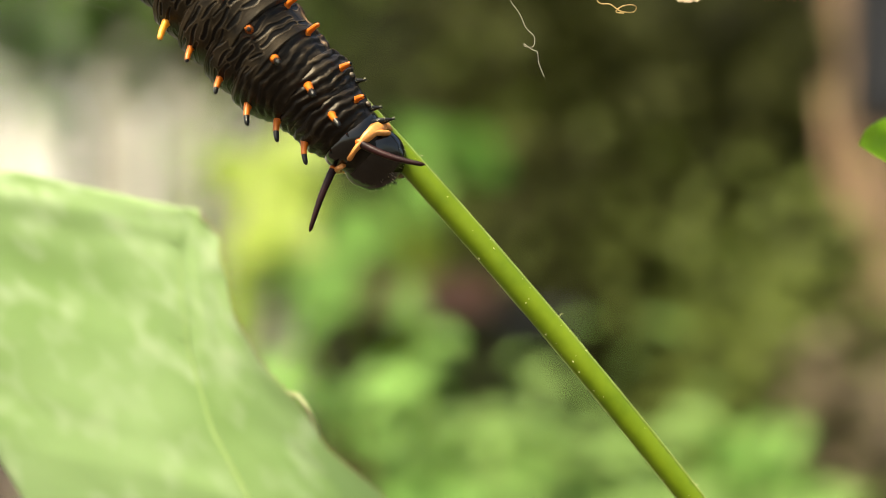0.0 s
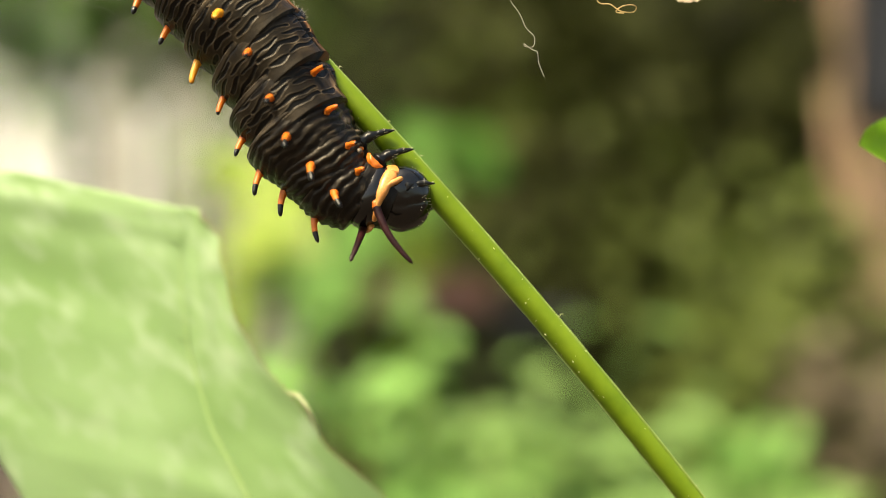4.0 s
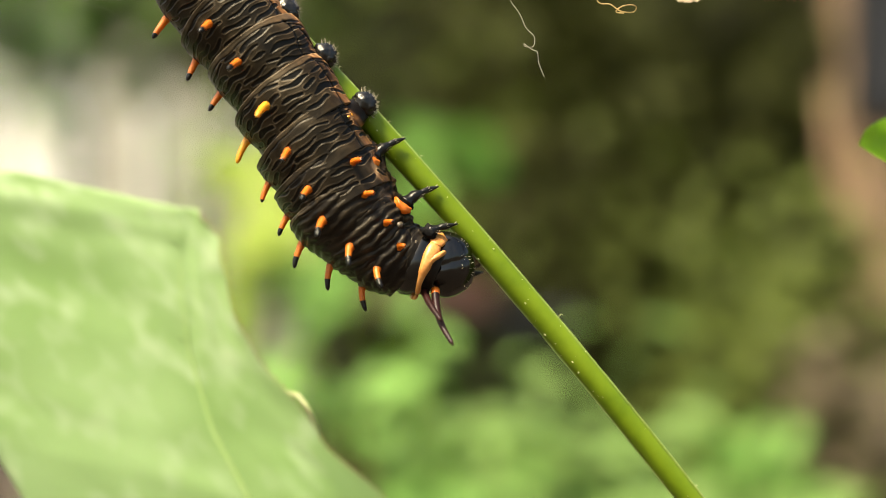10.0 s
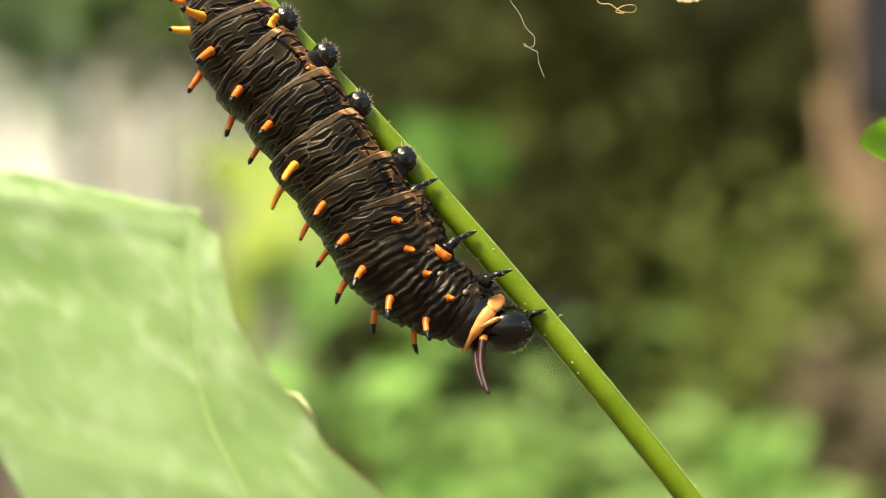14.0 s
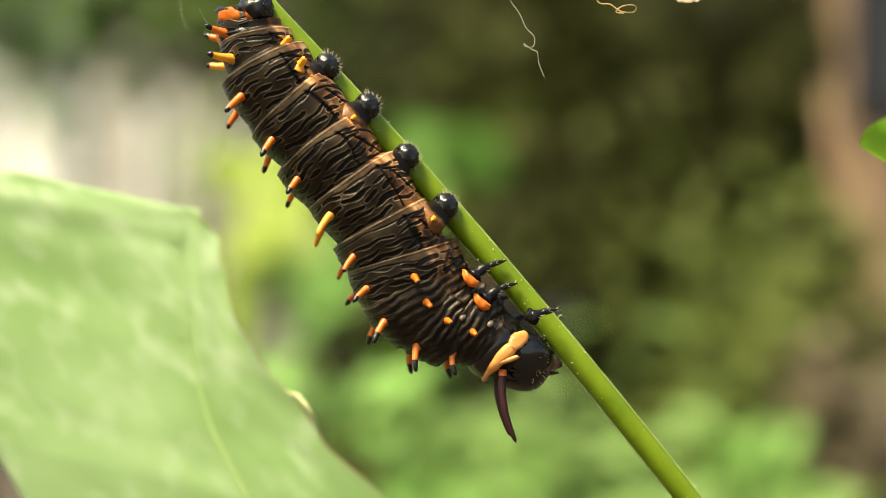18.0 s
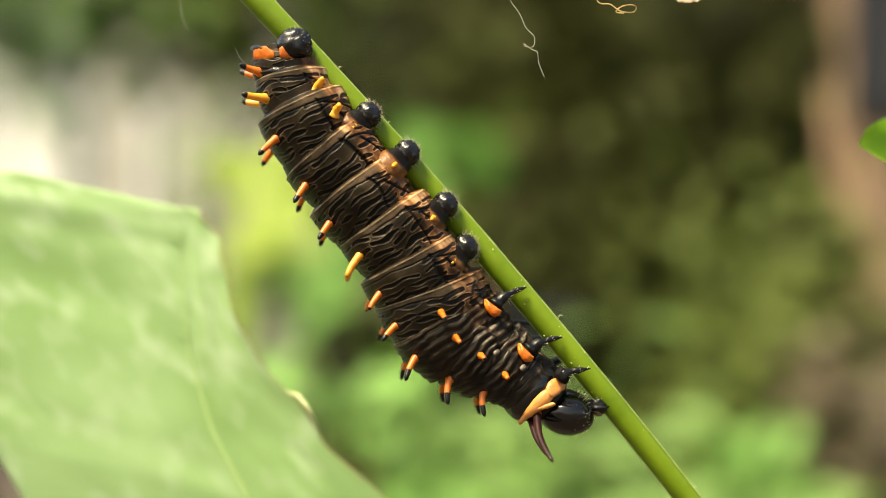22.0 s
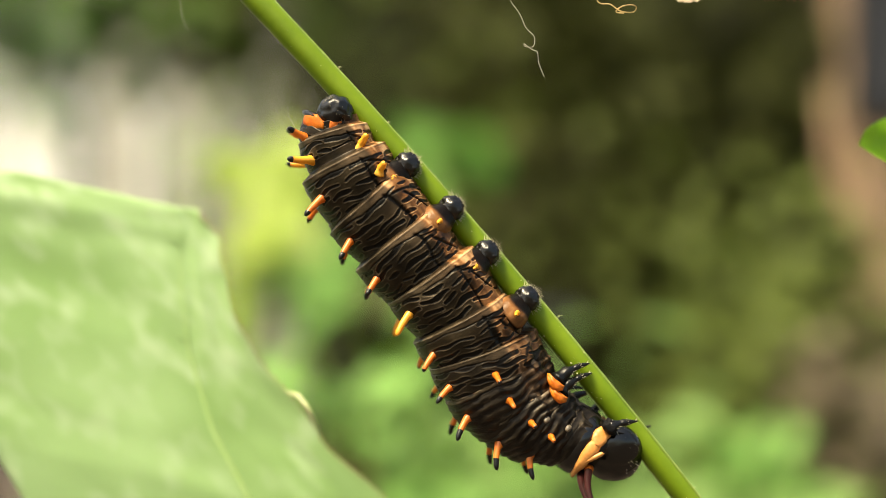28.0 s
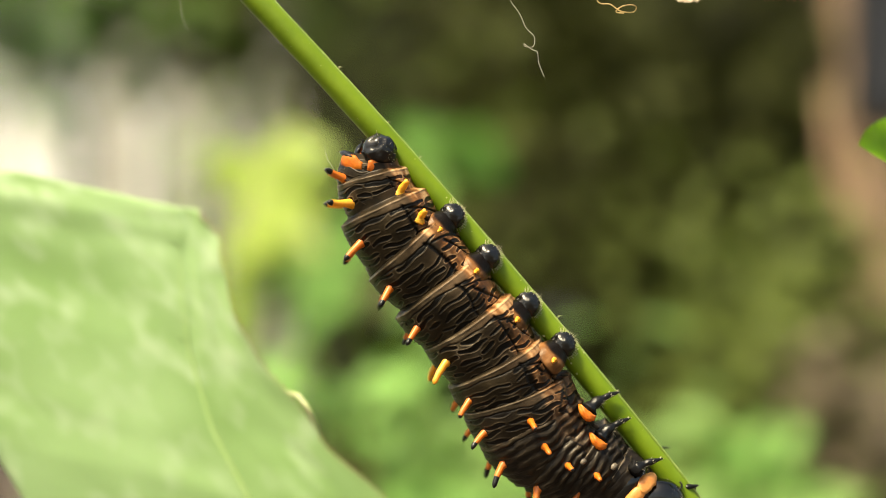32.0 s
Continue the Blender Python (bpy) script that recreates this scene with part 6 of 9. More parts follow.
    walk(LIMB["a_three"], placed([
        (0, 3.89, 1.22, 2.82, -51, 8, 10), (0.5, 3.89, 1.42, 2.70, -49, 9, 9), (1, 4.06, 1.64, 2.53, -48, 9, 9), (1.5, 4.02, 1.62, 2.51, -46, 9, 9),
        (2, 4.14, 1.40, 2.61, -45, 9, 9), (2.5, 4.18, 1.08, 2.73, -44, 5, 10), (3, 4.24, 0.92, 2.77, -43, 4, 10), (3.5, 4.45, 0.88, 3.03, -42, 3, 9),
        (4, 4.53, 0.87, 3.27, -40, 3, 10), (4.5, 4.68, 0.86, 3.48, -39, 2, 10), (5, 4.80, 0.84, 3.69, -37, 3, 10), (5.5, 4.85, 0.83, 3.87, -35, 2, 10),
        (6, 5.05, 0.81, 3.95, -33, 2, 9), (6.5, 5.09, 0.82, 4.14, -32, 0, 9), (7, 4.93, 0.85, 4.41, -31, 1, 9), (7.5, 4.67, 0.88, 4.85, -30, 2, 8),
        (8, 4.66, 0.90, 5.24, -29, 1, 8), (8.5, 4.65, 0.90, 5.43, -29, -1, 8), (9, 4.67, 0.88, 5.32, -28, -2, 8), (9.5, 4.90, 0.85, 5.21, -27, -2, 8),
        (10, 5.03, 0.82, 5.27, -26, -2, 7), (10.5, 5.12, 0.78, 5.21, -25, -4, 7), (11, 5.09, 0.75, 5.08, -24, -6, 6), (11.5, 4.63, 0.72, 5.21, -22, -6, 6),
        (12, 4.55, 0.70, 5.65, -20, -7, 5), (12.5, 4.49, 0.66, 5.81, -19, -12, 5), (13, 4.63, 0.61, 5.55, -18, -14, 5), (13.5, 4.84, 0.54, 5.16, -16, -11, 4),
        (14, 5.08, 0.48, 5.07, -14, -10, 4), (14.5, 5.34, 0.42, 5.06, -13, -9, 3), (15, 5.12, 0.36, 5.15, -11, -9, 3), (15.5, 5.03, 0.31, 5.28, -10, -10, 2),
        (16, 4.95, 0.25, 5.41, -8, -12, 2), (16.5, 4.89, 0.20, 5.50, -6, -12, 2), (17, 5.00, 0.14, 5.33, -4, -12, 1), (17.5, 5.07, 0.09, 5.15, -3, -12, 1),
        (18, 5.17, 0.04, 5.27, -1, -12, 0), (18.5, 5.25, -0.01, 5.31, 1, -12, 0), (19, 5.30, -0.05, 5.19, 2, -12, -1), (19.5, 5.27, -0.07, 5.12, 2, -10, -1),
        (20, 5.20, -0.07, 5.18, 2, -10, -1), (20.5, 5.03, -0.08, 5.28, 2, -10, -1), (21, 4.79, -0.08, 5.46, 2, -10, -1), (21.5, 4.73, -0.09, 5.57, 3, -11, -1),
        (22, 4.76, -0.09, 5.49, 3, -12, -1), (22.5, 4.88, -0.09, 5.30, 3, -13, -1), (23, 4.97, -0.09, 5.27, 3, -12, -1), (23.5, 5.23, -0.09, 5.16, 3, -12, -1),
        (24, 5.25, -0.09, 5.06, 3, -11, -1), (24.5, 5.32, -0.10, 5.04, 3, -11, -1), (25, 5.10, -0.10, 5.20, 3, -10, -1), (25.5, 4.91, -0.11, 5.43, 3, -9, -1),
        (26, 4.83, -0.11, 5.49, 3, -10, -1), (26.5, 4.81, -0.11, 5.52, 3, -11, -1), (27, 4.79, -0.12, 5.55, 4, -12, -1), (27.5, 4.83, -0.12, 5.53, 4, -12, -1),
        (28, 5.11, -0.12, 5.34, 4, -12, -1), (28.5, 5.33, -0.12, 5.17, 4, -11, -1), (29, 5.42, -0.12, 5.18, 4, -11, -1), (29.5, 5.15, -0.13, 5.26, 4, -10, -1),
        (30, 4.98, -0.13, 5.43, 4, -9, -1), (30.5, 4.75, -0.14, 5.53, 4, -9, -1), (31, 4.82, -0.14, 5.56, 4, -10, -1), (31.5, 4.89, -0.14, 5.53, 4, -12, -1),
        (32, 4.77, -0.14, 5.61, 4, -12, -1)]))
    walk(LIMB["a_four"], placed([
        (0, 0.36, 1.15, 3.00, -50, 9, 10), (0.5, 0.08, 1.12, 2.99, -49, 10, 11), (1, 0.06, 1.08, 2.97, -47, 11, 13), (1.5, -0.14, 1.04, 2.96, -46, 12, 13),
        (2, 0.01, 0.99, 2.95, -44, 11, 11), (2.5, -0.01, 0.95, 2.93, -43, 11, 9), (3, -0.17, 0.95, 2.91, -42, 11, 8), (3.5, -0.26, 1.00, 2.88, -41, 9, 8),
        (4, -0.29, 0.90, 2.87, -39, 8, 8), (4.5, -0.23, 0.77, 2.86, -37, 6, 8), (5, -0.16, 0.70, 2.96, -35, 5, 7), (5.5, -0.18, 0.65, 3.04, -33, 4, 6),
        (6, -0.05, 0.63, 3.02, -31, 4, 6), (6.5, 0.10, 0.63, 3.08, -31, 2, 7), (7, 0.18, 0.65, 3.34, -30, 2, 7), (7.5, 0.11, 0.68, 3.93, -29, 2, 8),
        (8, 0.30, 0.70, 4.24, -29, 0, 8), (8.5, 0.39, 0.69, 4.08, -29, -3, 8), (9, 0.31, 0.67, 3.98, -28, -3, 8), (9.5, 0.36, 0.65, 3.97, -27, -3, 7),
        (10, 0.40, 0.63, 4.10, -26, -2, 7), (10.5, 0.47, 0.62, 4.12, -25, -2, 7), (11, 0.48, 0.61, 4.08, -23, -4, 6), (11.5, 0.20, 0.61, 4.48, -22, -4, 6),
        (12, 0.29, 0.61, 5.19, -20, -5, 5), (12.5, 0.36, 0.58, 5.09, -19, -8, 5), (13, 0.37, 0.54, 4.87, -18, -9, 5), (13.5, 0.26, 0.48, 4.72, -16, -7, 4),
        (14, 0.26, 0.43, 4.66, -14, -6, 4), (14.5, 0.44, 0.37, 4.60, -13, -6, 3), (15, 0.27, 0.32, 4.58, -11, -5, 3), (15.5, 0.25, 0.27, 4.56, -9, -5, 2),
        (16, 0.23, 0.22, 4.55, -8, -5, 2), (16.5, 0.19, 0.17, 4.51, -6, -4, 1), (17, 0.16, 0.12, 4.34, -4, -4, 1), (17.5, 0.11, 0.07, 4.21, -3, -5, 1),
        (18, 0.28, 0.03, 4.30, -1, -6, 0), (18.5, 0.35, -0.01, 4.27, 1, -6, 0), (19, 0.32, -0.04, 4.15, 2, -5, 0), (19.5, 0.25, -0.06, 4.12, 2, -5, 0),
        (20, 0.21, -0.06, 4.23, 2, -4, 0), (20.5, 0.17, -0.07, 4.43, 2, -3, -1), (21, 0.13, -0.07, 4.74, 2, -3, -1), (21.5, 0.26, -0.07, 4.67, 2, -5, -1),
        (22, 0.26, -0.08, 4.45, 3, -6, -1), (22.5, 0.24, -0.08, 4.25, 3, -5, -1), (23, 0.22, -0.08, 4.26, 3, -6, -1), (23.5, 0.29, -0.08, 4.24, 3, -5, -1),
        (24, 0.17, -0.08, 4.15, 3, -4, -1), (24.5, 0.16, -0.09, 4.14, 3, -3, -1), (25, 0.07, -0.09, 4.51, 3, -2, -1), (25.5, 0.05, -0.10, 4.85, 3, -2, -1),
        (26, 0.08, -0.10, 4.88, 3, -3, -1), (26.5, 0.14, -0.11, 4.84, 3, -4, -1), (27, 0.19, -0.11, 4.79, 3, -4, -1), (27.5, 0.22, -0.11, 4.70, 3, -6, -1),
        (28, 0.15, -0.11, 4.46, 4, -6, -1), (28.5, 0.10, -0.11, 4.33, 4, -5, -1), (29, 0.13, -0.11, 4.33, 4, -4, -1), (29.5, -0.03, -0.12, 4.62, 4, -2, -1),
        (30, -0.02, -0.13, 5.00, 4, -2, -1), (30.5, -0.01, -0.13, 5.26, 4, -3, -1), (31, 0.12, -0.13, 5.24, 4, -4, -1), (31.5, 0.14, -0.14, 5.00, 4, -5, -1),
        (32, 0.10, -0.13, 4.81, 4, -7, -1)]))
    walk(LIMB["a_five"], placed([
        (0, -4.07, 1.13, 3.19, -50, 6, 10), (0.5, -4.35, 1.10, 3.18, -49, 6, 9), (1, -4.37, 1.06, 3.16, -47, 5, 9), (1.5, -4.57, 1.02, 3.14, -46, 5, 9),
        (2, -4.42, 0.97, 3.12, -45, 5, 9), (2.5, -4.39, 0.93, 3.11, -43, 5, 9), (3, -4.42, 0.89, 3.09, -42, 4, 9), (3.5, -4.27, 0.84, 3.07, -40, 4, 9),
        (4, -4.40, 0.79, 3.04, -38, 4, 8), (4.5, -4.48, 0.75, 3.01, -36, 3, 7), (5, -4.64, 0.75, 2.97, -34, 2, 7), (5.5, -4.93, 0.85, 2.91, -33, 1, 7),
        (6, -4.86, 0.86, 2.88, -31, 1, 6), (6.5, -4.62, 0.75, 2.88, -30, 0, 6), (7, -4.37, 0.63, 3.11, -29, -1, 7), (7.5, -4.32, 0.62, 3.65, -29, -4, 7),
        (8, -4.19, 0.62, 3.78, -28, -5, 7), (8.5, -4.28, 0.60, 3.55, -27, -5, 7), (9, -4.56, 0.57, 3.35, -27, -6, 6), (9.5, -4.60, 0.54, 3.20, -26, -6, 6),
        (10, -4.50, 0.53, 3.37, -25, -6, 6), (10.5, -4.21, 0.53, 3.49, -24, -5, 6), (11, -3.94, 0.53, 3.64, -23, -5, 6), (11.5, -3.95, 0.54, 4.17, -21, -5, 5),
        (12, -3.78, 0.53, 4.64, -20, -7, 5), (12.5, -3.96, 0.50, 4.38, -19, -7, 5), (13, -4.16, 0.46, 4.07, -18, -6, 4), (13.5, -4.44, 0.41, 3.93, -16, -5, 4),
        (14, -4.46, 0.37, 3.96, -14, -5, 3), (14.5, -4.14, 0.33, 4.07, -13, -4, 3), (15, -4.21, 0.30, 4.26, -11, -4, 3), (15.5, -4.16, 0.26, 4.47, -9, -4, 2),
        (16, -4.11, 0.22, 4.68, -8, -4, 2), (16.5, -4.13, 0.18, 4.83, -6, -4, 1), (17, -4.36, 0.13, 4.71, -4, -4, 1), (17.5, -4.69, 0.08, 4.52, -3, -3, 1),
        (18, -4.65, 0.03, 4.44, -1, -3, 0), (18.5, -4.65, -0.01, 4.43, 1, -3, 0), (19, -4.67, -0.04, 4.42, 2, -3, 0), (19.5, -4.65, -0.06, 4.48, 2, -2, 0),
        (20, -4.47, -0.07, 4.67, 2, 0, 0), (20.5, -4.25, -0.07, 5.01, 2, 0, -1), (21, -4.06, -0.08, 5.15, 2, -3, -1), (21.5, -4.08, -0.08, 4.93, 2, -3, -1),
        (22, -4.27, -0.08, 4.66, 3, -3, -1), (22.5, -4.53, -0.08, 4.56, 3, -3, -1), (23, -4.72, -0.08, 4.49, 3, -3, -1), (23.5, -4.66, -0.09, 4.47, 3, -3, -1),
        (24, -4.78, -0.09, 4.49, 3, -1, -1), (24.5, -4.61, -0.09, 4.64, 3, 1, -1), (25, -4.39, -0.10, 5.02, 3, 0, -1), (25.5, -4.26, -0.11, 5.23, 3, -2, -1),
        (26, -4.27, -0.11, 5.19, 3, -3, -1), (26.5, -4.32, -0.11, 5.10, 3, -3, -1), (27, -4.39, -0.11, 5.00, 3, -4, -1), (27.5, -4.51, -0.11, 4.88, 3, -3, -1),
        (28, -4.83, -0.11, 4.72, 3, -2, -1), (28.5, -4.97, -0.12, 4.64, 4, 0, -1), (29, -4.83, -0.12, 4.87, 4, 1, -1), (29.5, -4.66, -0.13, 5.25, 4, 1, -1),
        (30, -4.34, -0.13, 5.41, 4, -2, -1), (30.5, -4.16, -0.14, 5.36, 4, -4, -1), (31, -3.99, -0.14, 5.23, 4, -6, -1), (31.5, -4.18, -0.14, 5.00, 4, -5, -1),
        (32, -4.59, -0.14, 4.83, 4, -3, -1)]))
    walk(LIMB["a_six"], placed([
        (0, -8.73, 1.09, 3.40, -50, 12, 10), (0.5, -9.01, 1.07, 3.39, -49, 11, 10), (1, -9.03, 1.03, 3.36, -47, 11, 9), (1.5, -9.23, 0.98, 3.34, -46, 11, 9),
        (2, -9.08, 0.94, 3.32, -45, 11, 9), (2.5, -9.05, 0.90, 3.30, -43, 10, 9), (3, -9.07, 0.86, 3.27, -42, 10, 8), (3.5, -8.92, 0.81, 3.25, -40, 10, 8),
        (4, -9.05, 0.77, 3.21, -38, 10, 8), (4.5, -9.11, 0.72, 3.18, -36, 9, 8), (5, -9.20, 0.67, 3.14, -34, 9, 7), (5.5, -9.38, 0.63, 3.11, -32, 9, 8),
        (6, -9.24, 0.59, 3.08, -30, 9, 8), (6.5, -8.99, 0.56, 3.07, -30, 8, 7), (7, -8.90, 0.54, 3.10, -29, 6, 7), (7.5, -9.00, 0.53, 3.23, -29, 3, 6),
        (8, -8.81, 0.52, 3.33, -28, 2, 6), (8.5, -9.03, 0.51, 3.23, -27, 3, 6), (9, -9.59, 0.49, 2.95, -26, 4, 6), (9.5, -9.63, 0.48, 2.84, -25, 5, 6),
        (10, -9.38, 0.47, 3.08, -25, 3, 6), (10.5, -8.86, 0.46, 3.26, -24, 2, 6), (11, -8.40, 0.47, 3.32, -22, 2, 5), (11.5, -8.48, 0.47, 3.69, -21, 1, 5),
        (12, -8.31, 0.47, 4.13, -20, 1, 5), (12.5, -8.73, 0.46, 4.04, -19, 2, 4), (13, -9.21, 0.43, 3.91, -17, 4, 4), (13.5, -9.53, 0.40, 3.96, -16, 6, 4),
        (14, -9.37, 0.36, 3.98, -14, 5, 3), (14.5, -8.83, 0.32, 4.03, -12, 4, 3), (15, -8.79, 0.28, 4.05, -11, 3, 3), (15.5, -8.64, 0.23, 4.07, -9, 2, 2),
        (16, -8.50, 0.19, 4.10, -8, 0, 2), (16.5, -8.51, 0.15, 4.08, -6, -1, 1), (17, -8.96, 0.11, 3.92, -4, 0, 1), (17.5, -9.39, 0.07, 3.87, -3, 1, 1),
        (18, -9.42, 0.03, 3.92, -1, 1, 0), (18.5, -9.37, -0.01, 3.89, 1, 1, 0), (19, -9.24, -0.04, 3.87, 2, 0, 0), (19.5, -8.93, -0.05, 4.04, 2, 1, -1),
        (20, -8.49, -0.06, 4.36, 2, -1, -1), (20.5, -8.18, -0.06, 4.55, 2, -2, -1), (21, -8.06, -0.07, 4.47, 2, -3, -1), (21.5, -8.19, -0.07, 4.31, 3, -2, -1),
        (22, -8.73, -0.07, 4.11, 3, -1, -1), (22.5, -9.18, -0.07, 3.97, 3, 0, -1), (23, -9.46, -0.07, 3.99, 3, 1, -1), (23.5, -9.34, -0.08, 3.98, 3, 1, -1),
        (24, -9.21, -0.08, 4.13, 3, 2, -1), (24.5, -8.73, -0.08, 4.40, 3, 1, -1), (25, -8.33, -0.09, 4.67, 3, -2, -1), (25.5, -8.17, -0.09, 4.67, 3, -4, -1),
        (26, -8.33, -0.09, 4.59, 3, -4, -1), (26.5, -8.58, -0.10, 4.49, 3, -3, -1), (27, -8.83, -0.10, 4.38, 3, -2, -1), (27.5, -9.13, -0.10, 4.29, 3, -1, -1),
        (28, -9.51, -0.10, 4.29, 4, 1, -1), (28.5, -9.44, -0.11, 4.46, 4, 2, -1), (29, -8.91, -0.11, 4.61, 4, 0, -1), (29.5, -8.52, -0.12, 4.86, 4, -2, -1),
        (30, -8.17, -0.12, 4.91, 4, -3, -1), (30.5, -8.14, -0.12, 4.79, 4, -4, -1), (31, -8.24, -0.12, 4.57, 4, -3, -1), (31.5, -8.85, -0.12, 4.39, 4, -2, -1),
        (32, -9.53, -0.12, 4.39, 4, 1, -1)]))
    walk(LIMB["a_seven"], placed([
        (0, -13.30, 1.04, 3.58, -51, -4, 11), (0.5, -13.58, 1.01, 3.56, -49, -4, 11), (1, -13.60, 0.97, 3.53, -48, -4, 10), (1.5, -13.81, 0.93, 3.50, -46, -4, 10),
        (2, -13.65, 0.89, 3.48, -45, -5, 10), (2.5, -13.63, 0.85, 3.45, -44, -5, 10), (3, -13.65, 0.81, 3.43, -42, -5, 9), (3.5, -13.50, 0.77, 3.39, -41, -5, 9),
        (4, -13.62, 0.73, 3.35, -39, -6, 9), (4.5, -13.68, 0.68, 3.31, -37, -6, 8), (5, -13.77, 0.64, 3.27, -35, -7, 8), (5.5, -13.95, 0.59, 3.23, -33, -7, 7),
        (6, -13.81, 0.56, 3.20, -31, -7, 7), (6.5, -13.55, 0.53, 3.16, -30, -7, 7), (7, -13.42, 0.52, 3.12, -29, -8, 7), (7.5, -13.46, 0.50, 3.07, -29, -10, 7),
        (8, -13.29, 0.48, 3.02, -28, -11, 6), (8.5, -13.58, 0.47, 2.98, -27, -10, 6), (9, -14.13, 0.45, 2.95, -26, -9, 6), (9.5, -14.13, 0.44, 2.94, -25, -8, 6),
        (10, -13.77, 0.43, 2.94, -25, -10, 6), (10.5, -13.23, 0.41, 2.95, -24, -12, 6), (11, -12.89, 0.41, 3.01, -23, -13, 5), (11.5, -12.82, 0.41, 3.38, -22, -15, 6),
        (12, -12.71, 0.41, 3.86, -20, -14, 6), (12.5, -13.36, 0.41, 3.83, -19, -14, 5), (13, -13.95, 0.39, 3.84, -18, -13, 5), (13.5, -14.05, 0.36, 4.01, -16, -12, 4),
        (14, -13.55, 0.33, 3.96, -14, -13, 4), (14.5, -13.03, 0.29, 3.94, -13, -13, 3), (15, -13.16, 0.25, 3.94, -11, -13, 3), (15.5, -13.20, 0.21, 3.93, -9, -14, 3),
        (16, -13.25, 0.18, 3.92, -8, -14, 2), (16.5, -13.43, 0.14, 3.90, -6, -14, 2), (17, -13.98, 0.10, 3.83, -4, -13, 1), (17.5, -14.29, 0.06, 3.79, -3, -13, 1),
        (18, -14.17, 0.02, 3.78, -1, -13, 0), (18.5, -14.02, -0.01, 3.75, 1, -13, 0), (19, -13.67, -0.03, 3.68, 2, -14, -1), (19.5, -13.18, -0.05, 3.81, 2, -14, -1),
        (20, -12.78, -0.05, 3.81, 2, -17, -1), (20.5, -12.45, -0.05, 3.93, 2, -18, -1), (21, -12.38, -0.06, 3.94, 2, -17, -1), (21.5, -12.74, -0.06, 3.81, 3, -17, -1),
        (22, -13.53, -0.06, 3.75, 3, -16, -1), (22.5, -14.01, -0.06, 3.78, 3, -14, -1), (23, -14.17, -0.07, 3.84, 3, -14, -1), (23.5, -13.83, -0.07, 3.87, 3, -14, -1),
        (24, -13.34, -0.07, 4.01, 3, -14, -1), (24.5, -12.76, -0.07, 4.02, 3, -16, -1), (25, -12.36, -0.08, 4.06, 3, -18, -1), (25.5, -12.16, -0.08, 3.92, 3, -20, -1),
        (26, -12.50, -0.08, 3.88, 3, -19, -1), (26.5, -12.96, -0.08, 3.87, 3, -18, -1), (27, -13.42, -0.08, 3.85, 3, -17, -1), (27.5, -13.84, -0.09, 3.89, 4, -16, -1),
        (28, -13.97, -0.09, 4.11, 4, -14, -1), (28.5, -13.57, -0.10, 4.20, 4, -15, -1), (29, -12.92, -0.10, 4.22, 4, -17, -1), (29.5, -12.52, -0.10, 4.31, 4, -18, -1),
        (30, -12.15, -0.10, 4.29, 4, -19, -1), (30.5, -12.27, -0.11, 4.10, 4, -19, -1), (31, -12.64, -0.11, 3.94, 4, -18, -1), (31.5, -13.38, -0.11, 3.94, 4, -17, -1),
        (32, -14.06, -0.11, 4.10, 4, -16, -1)]))
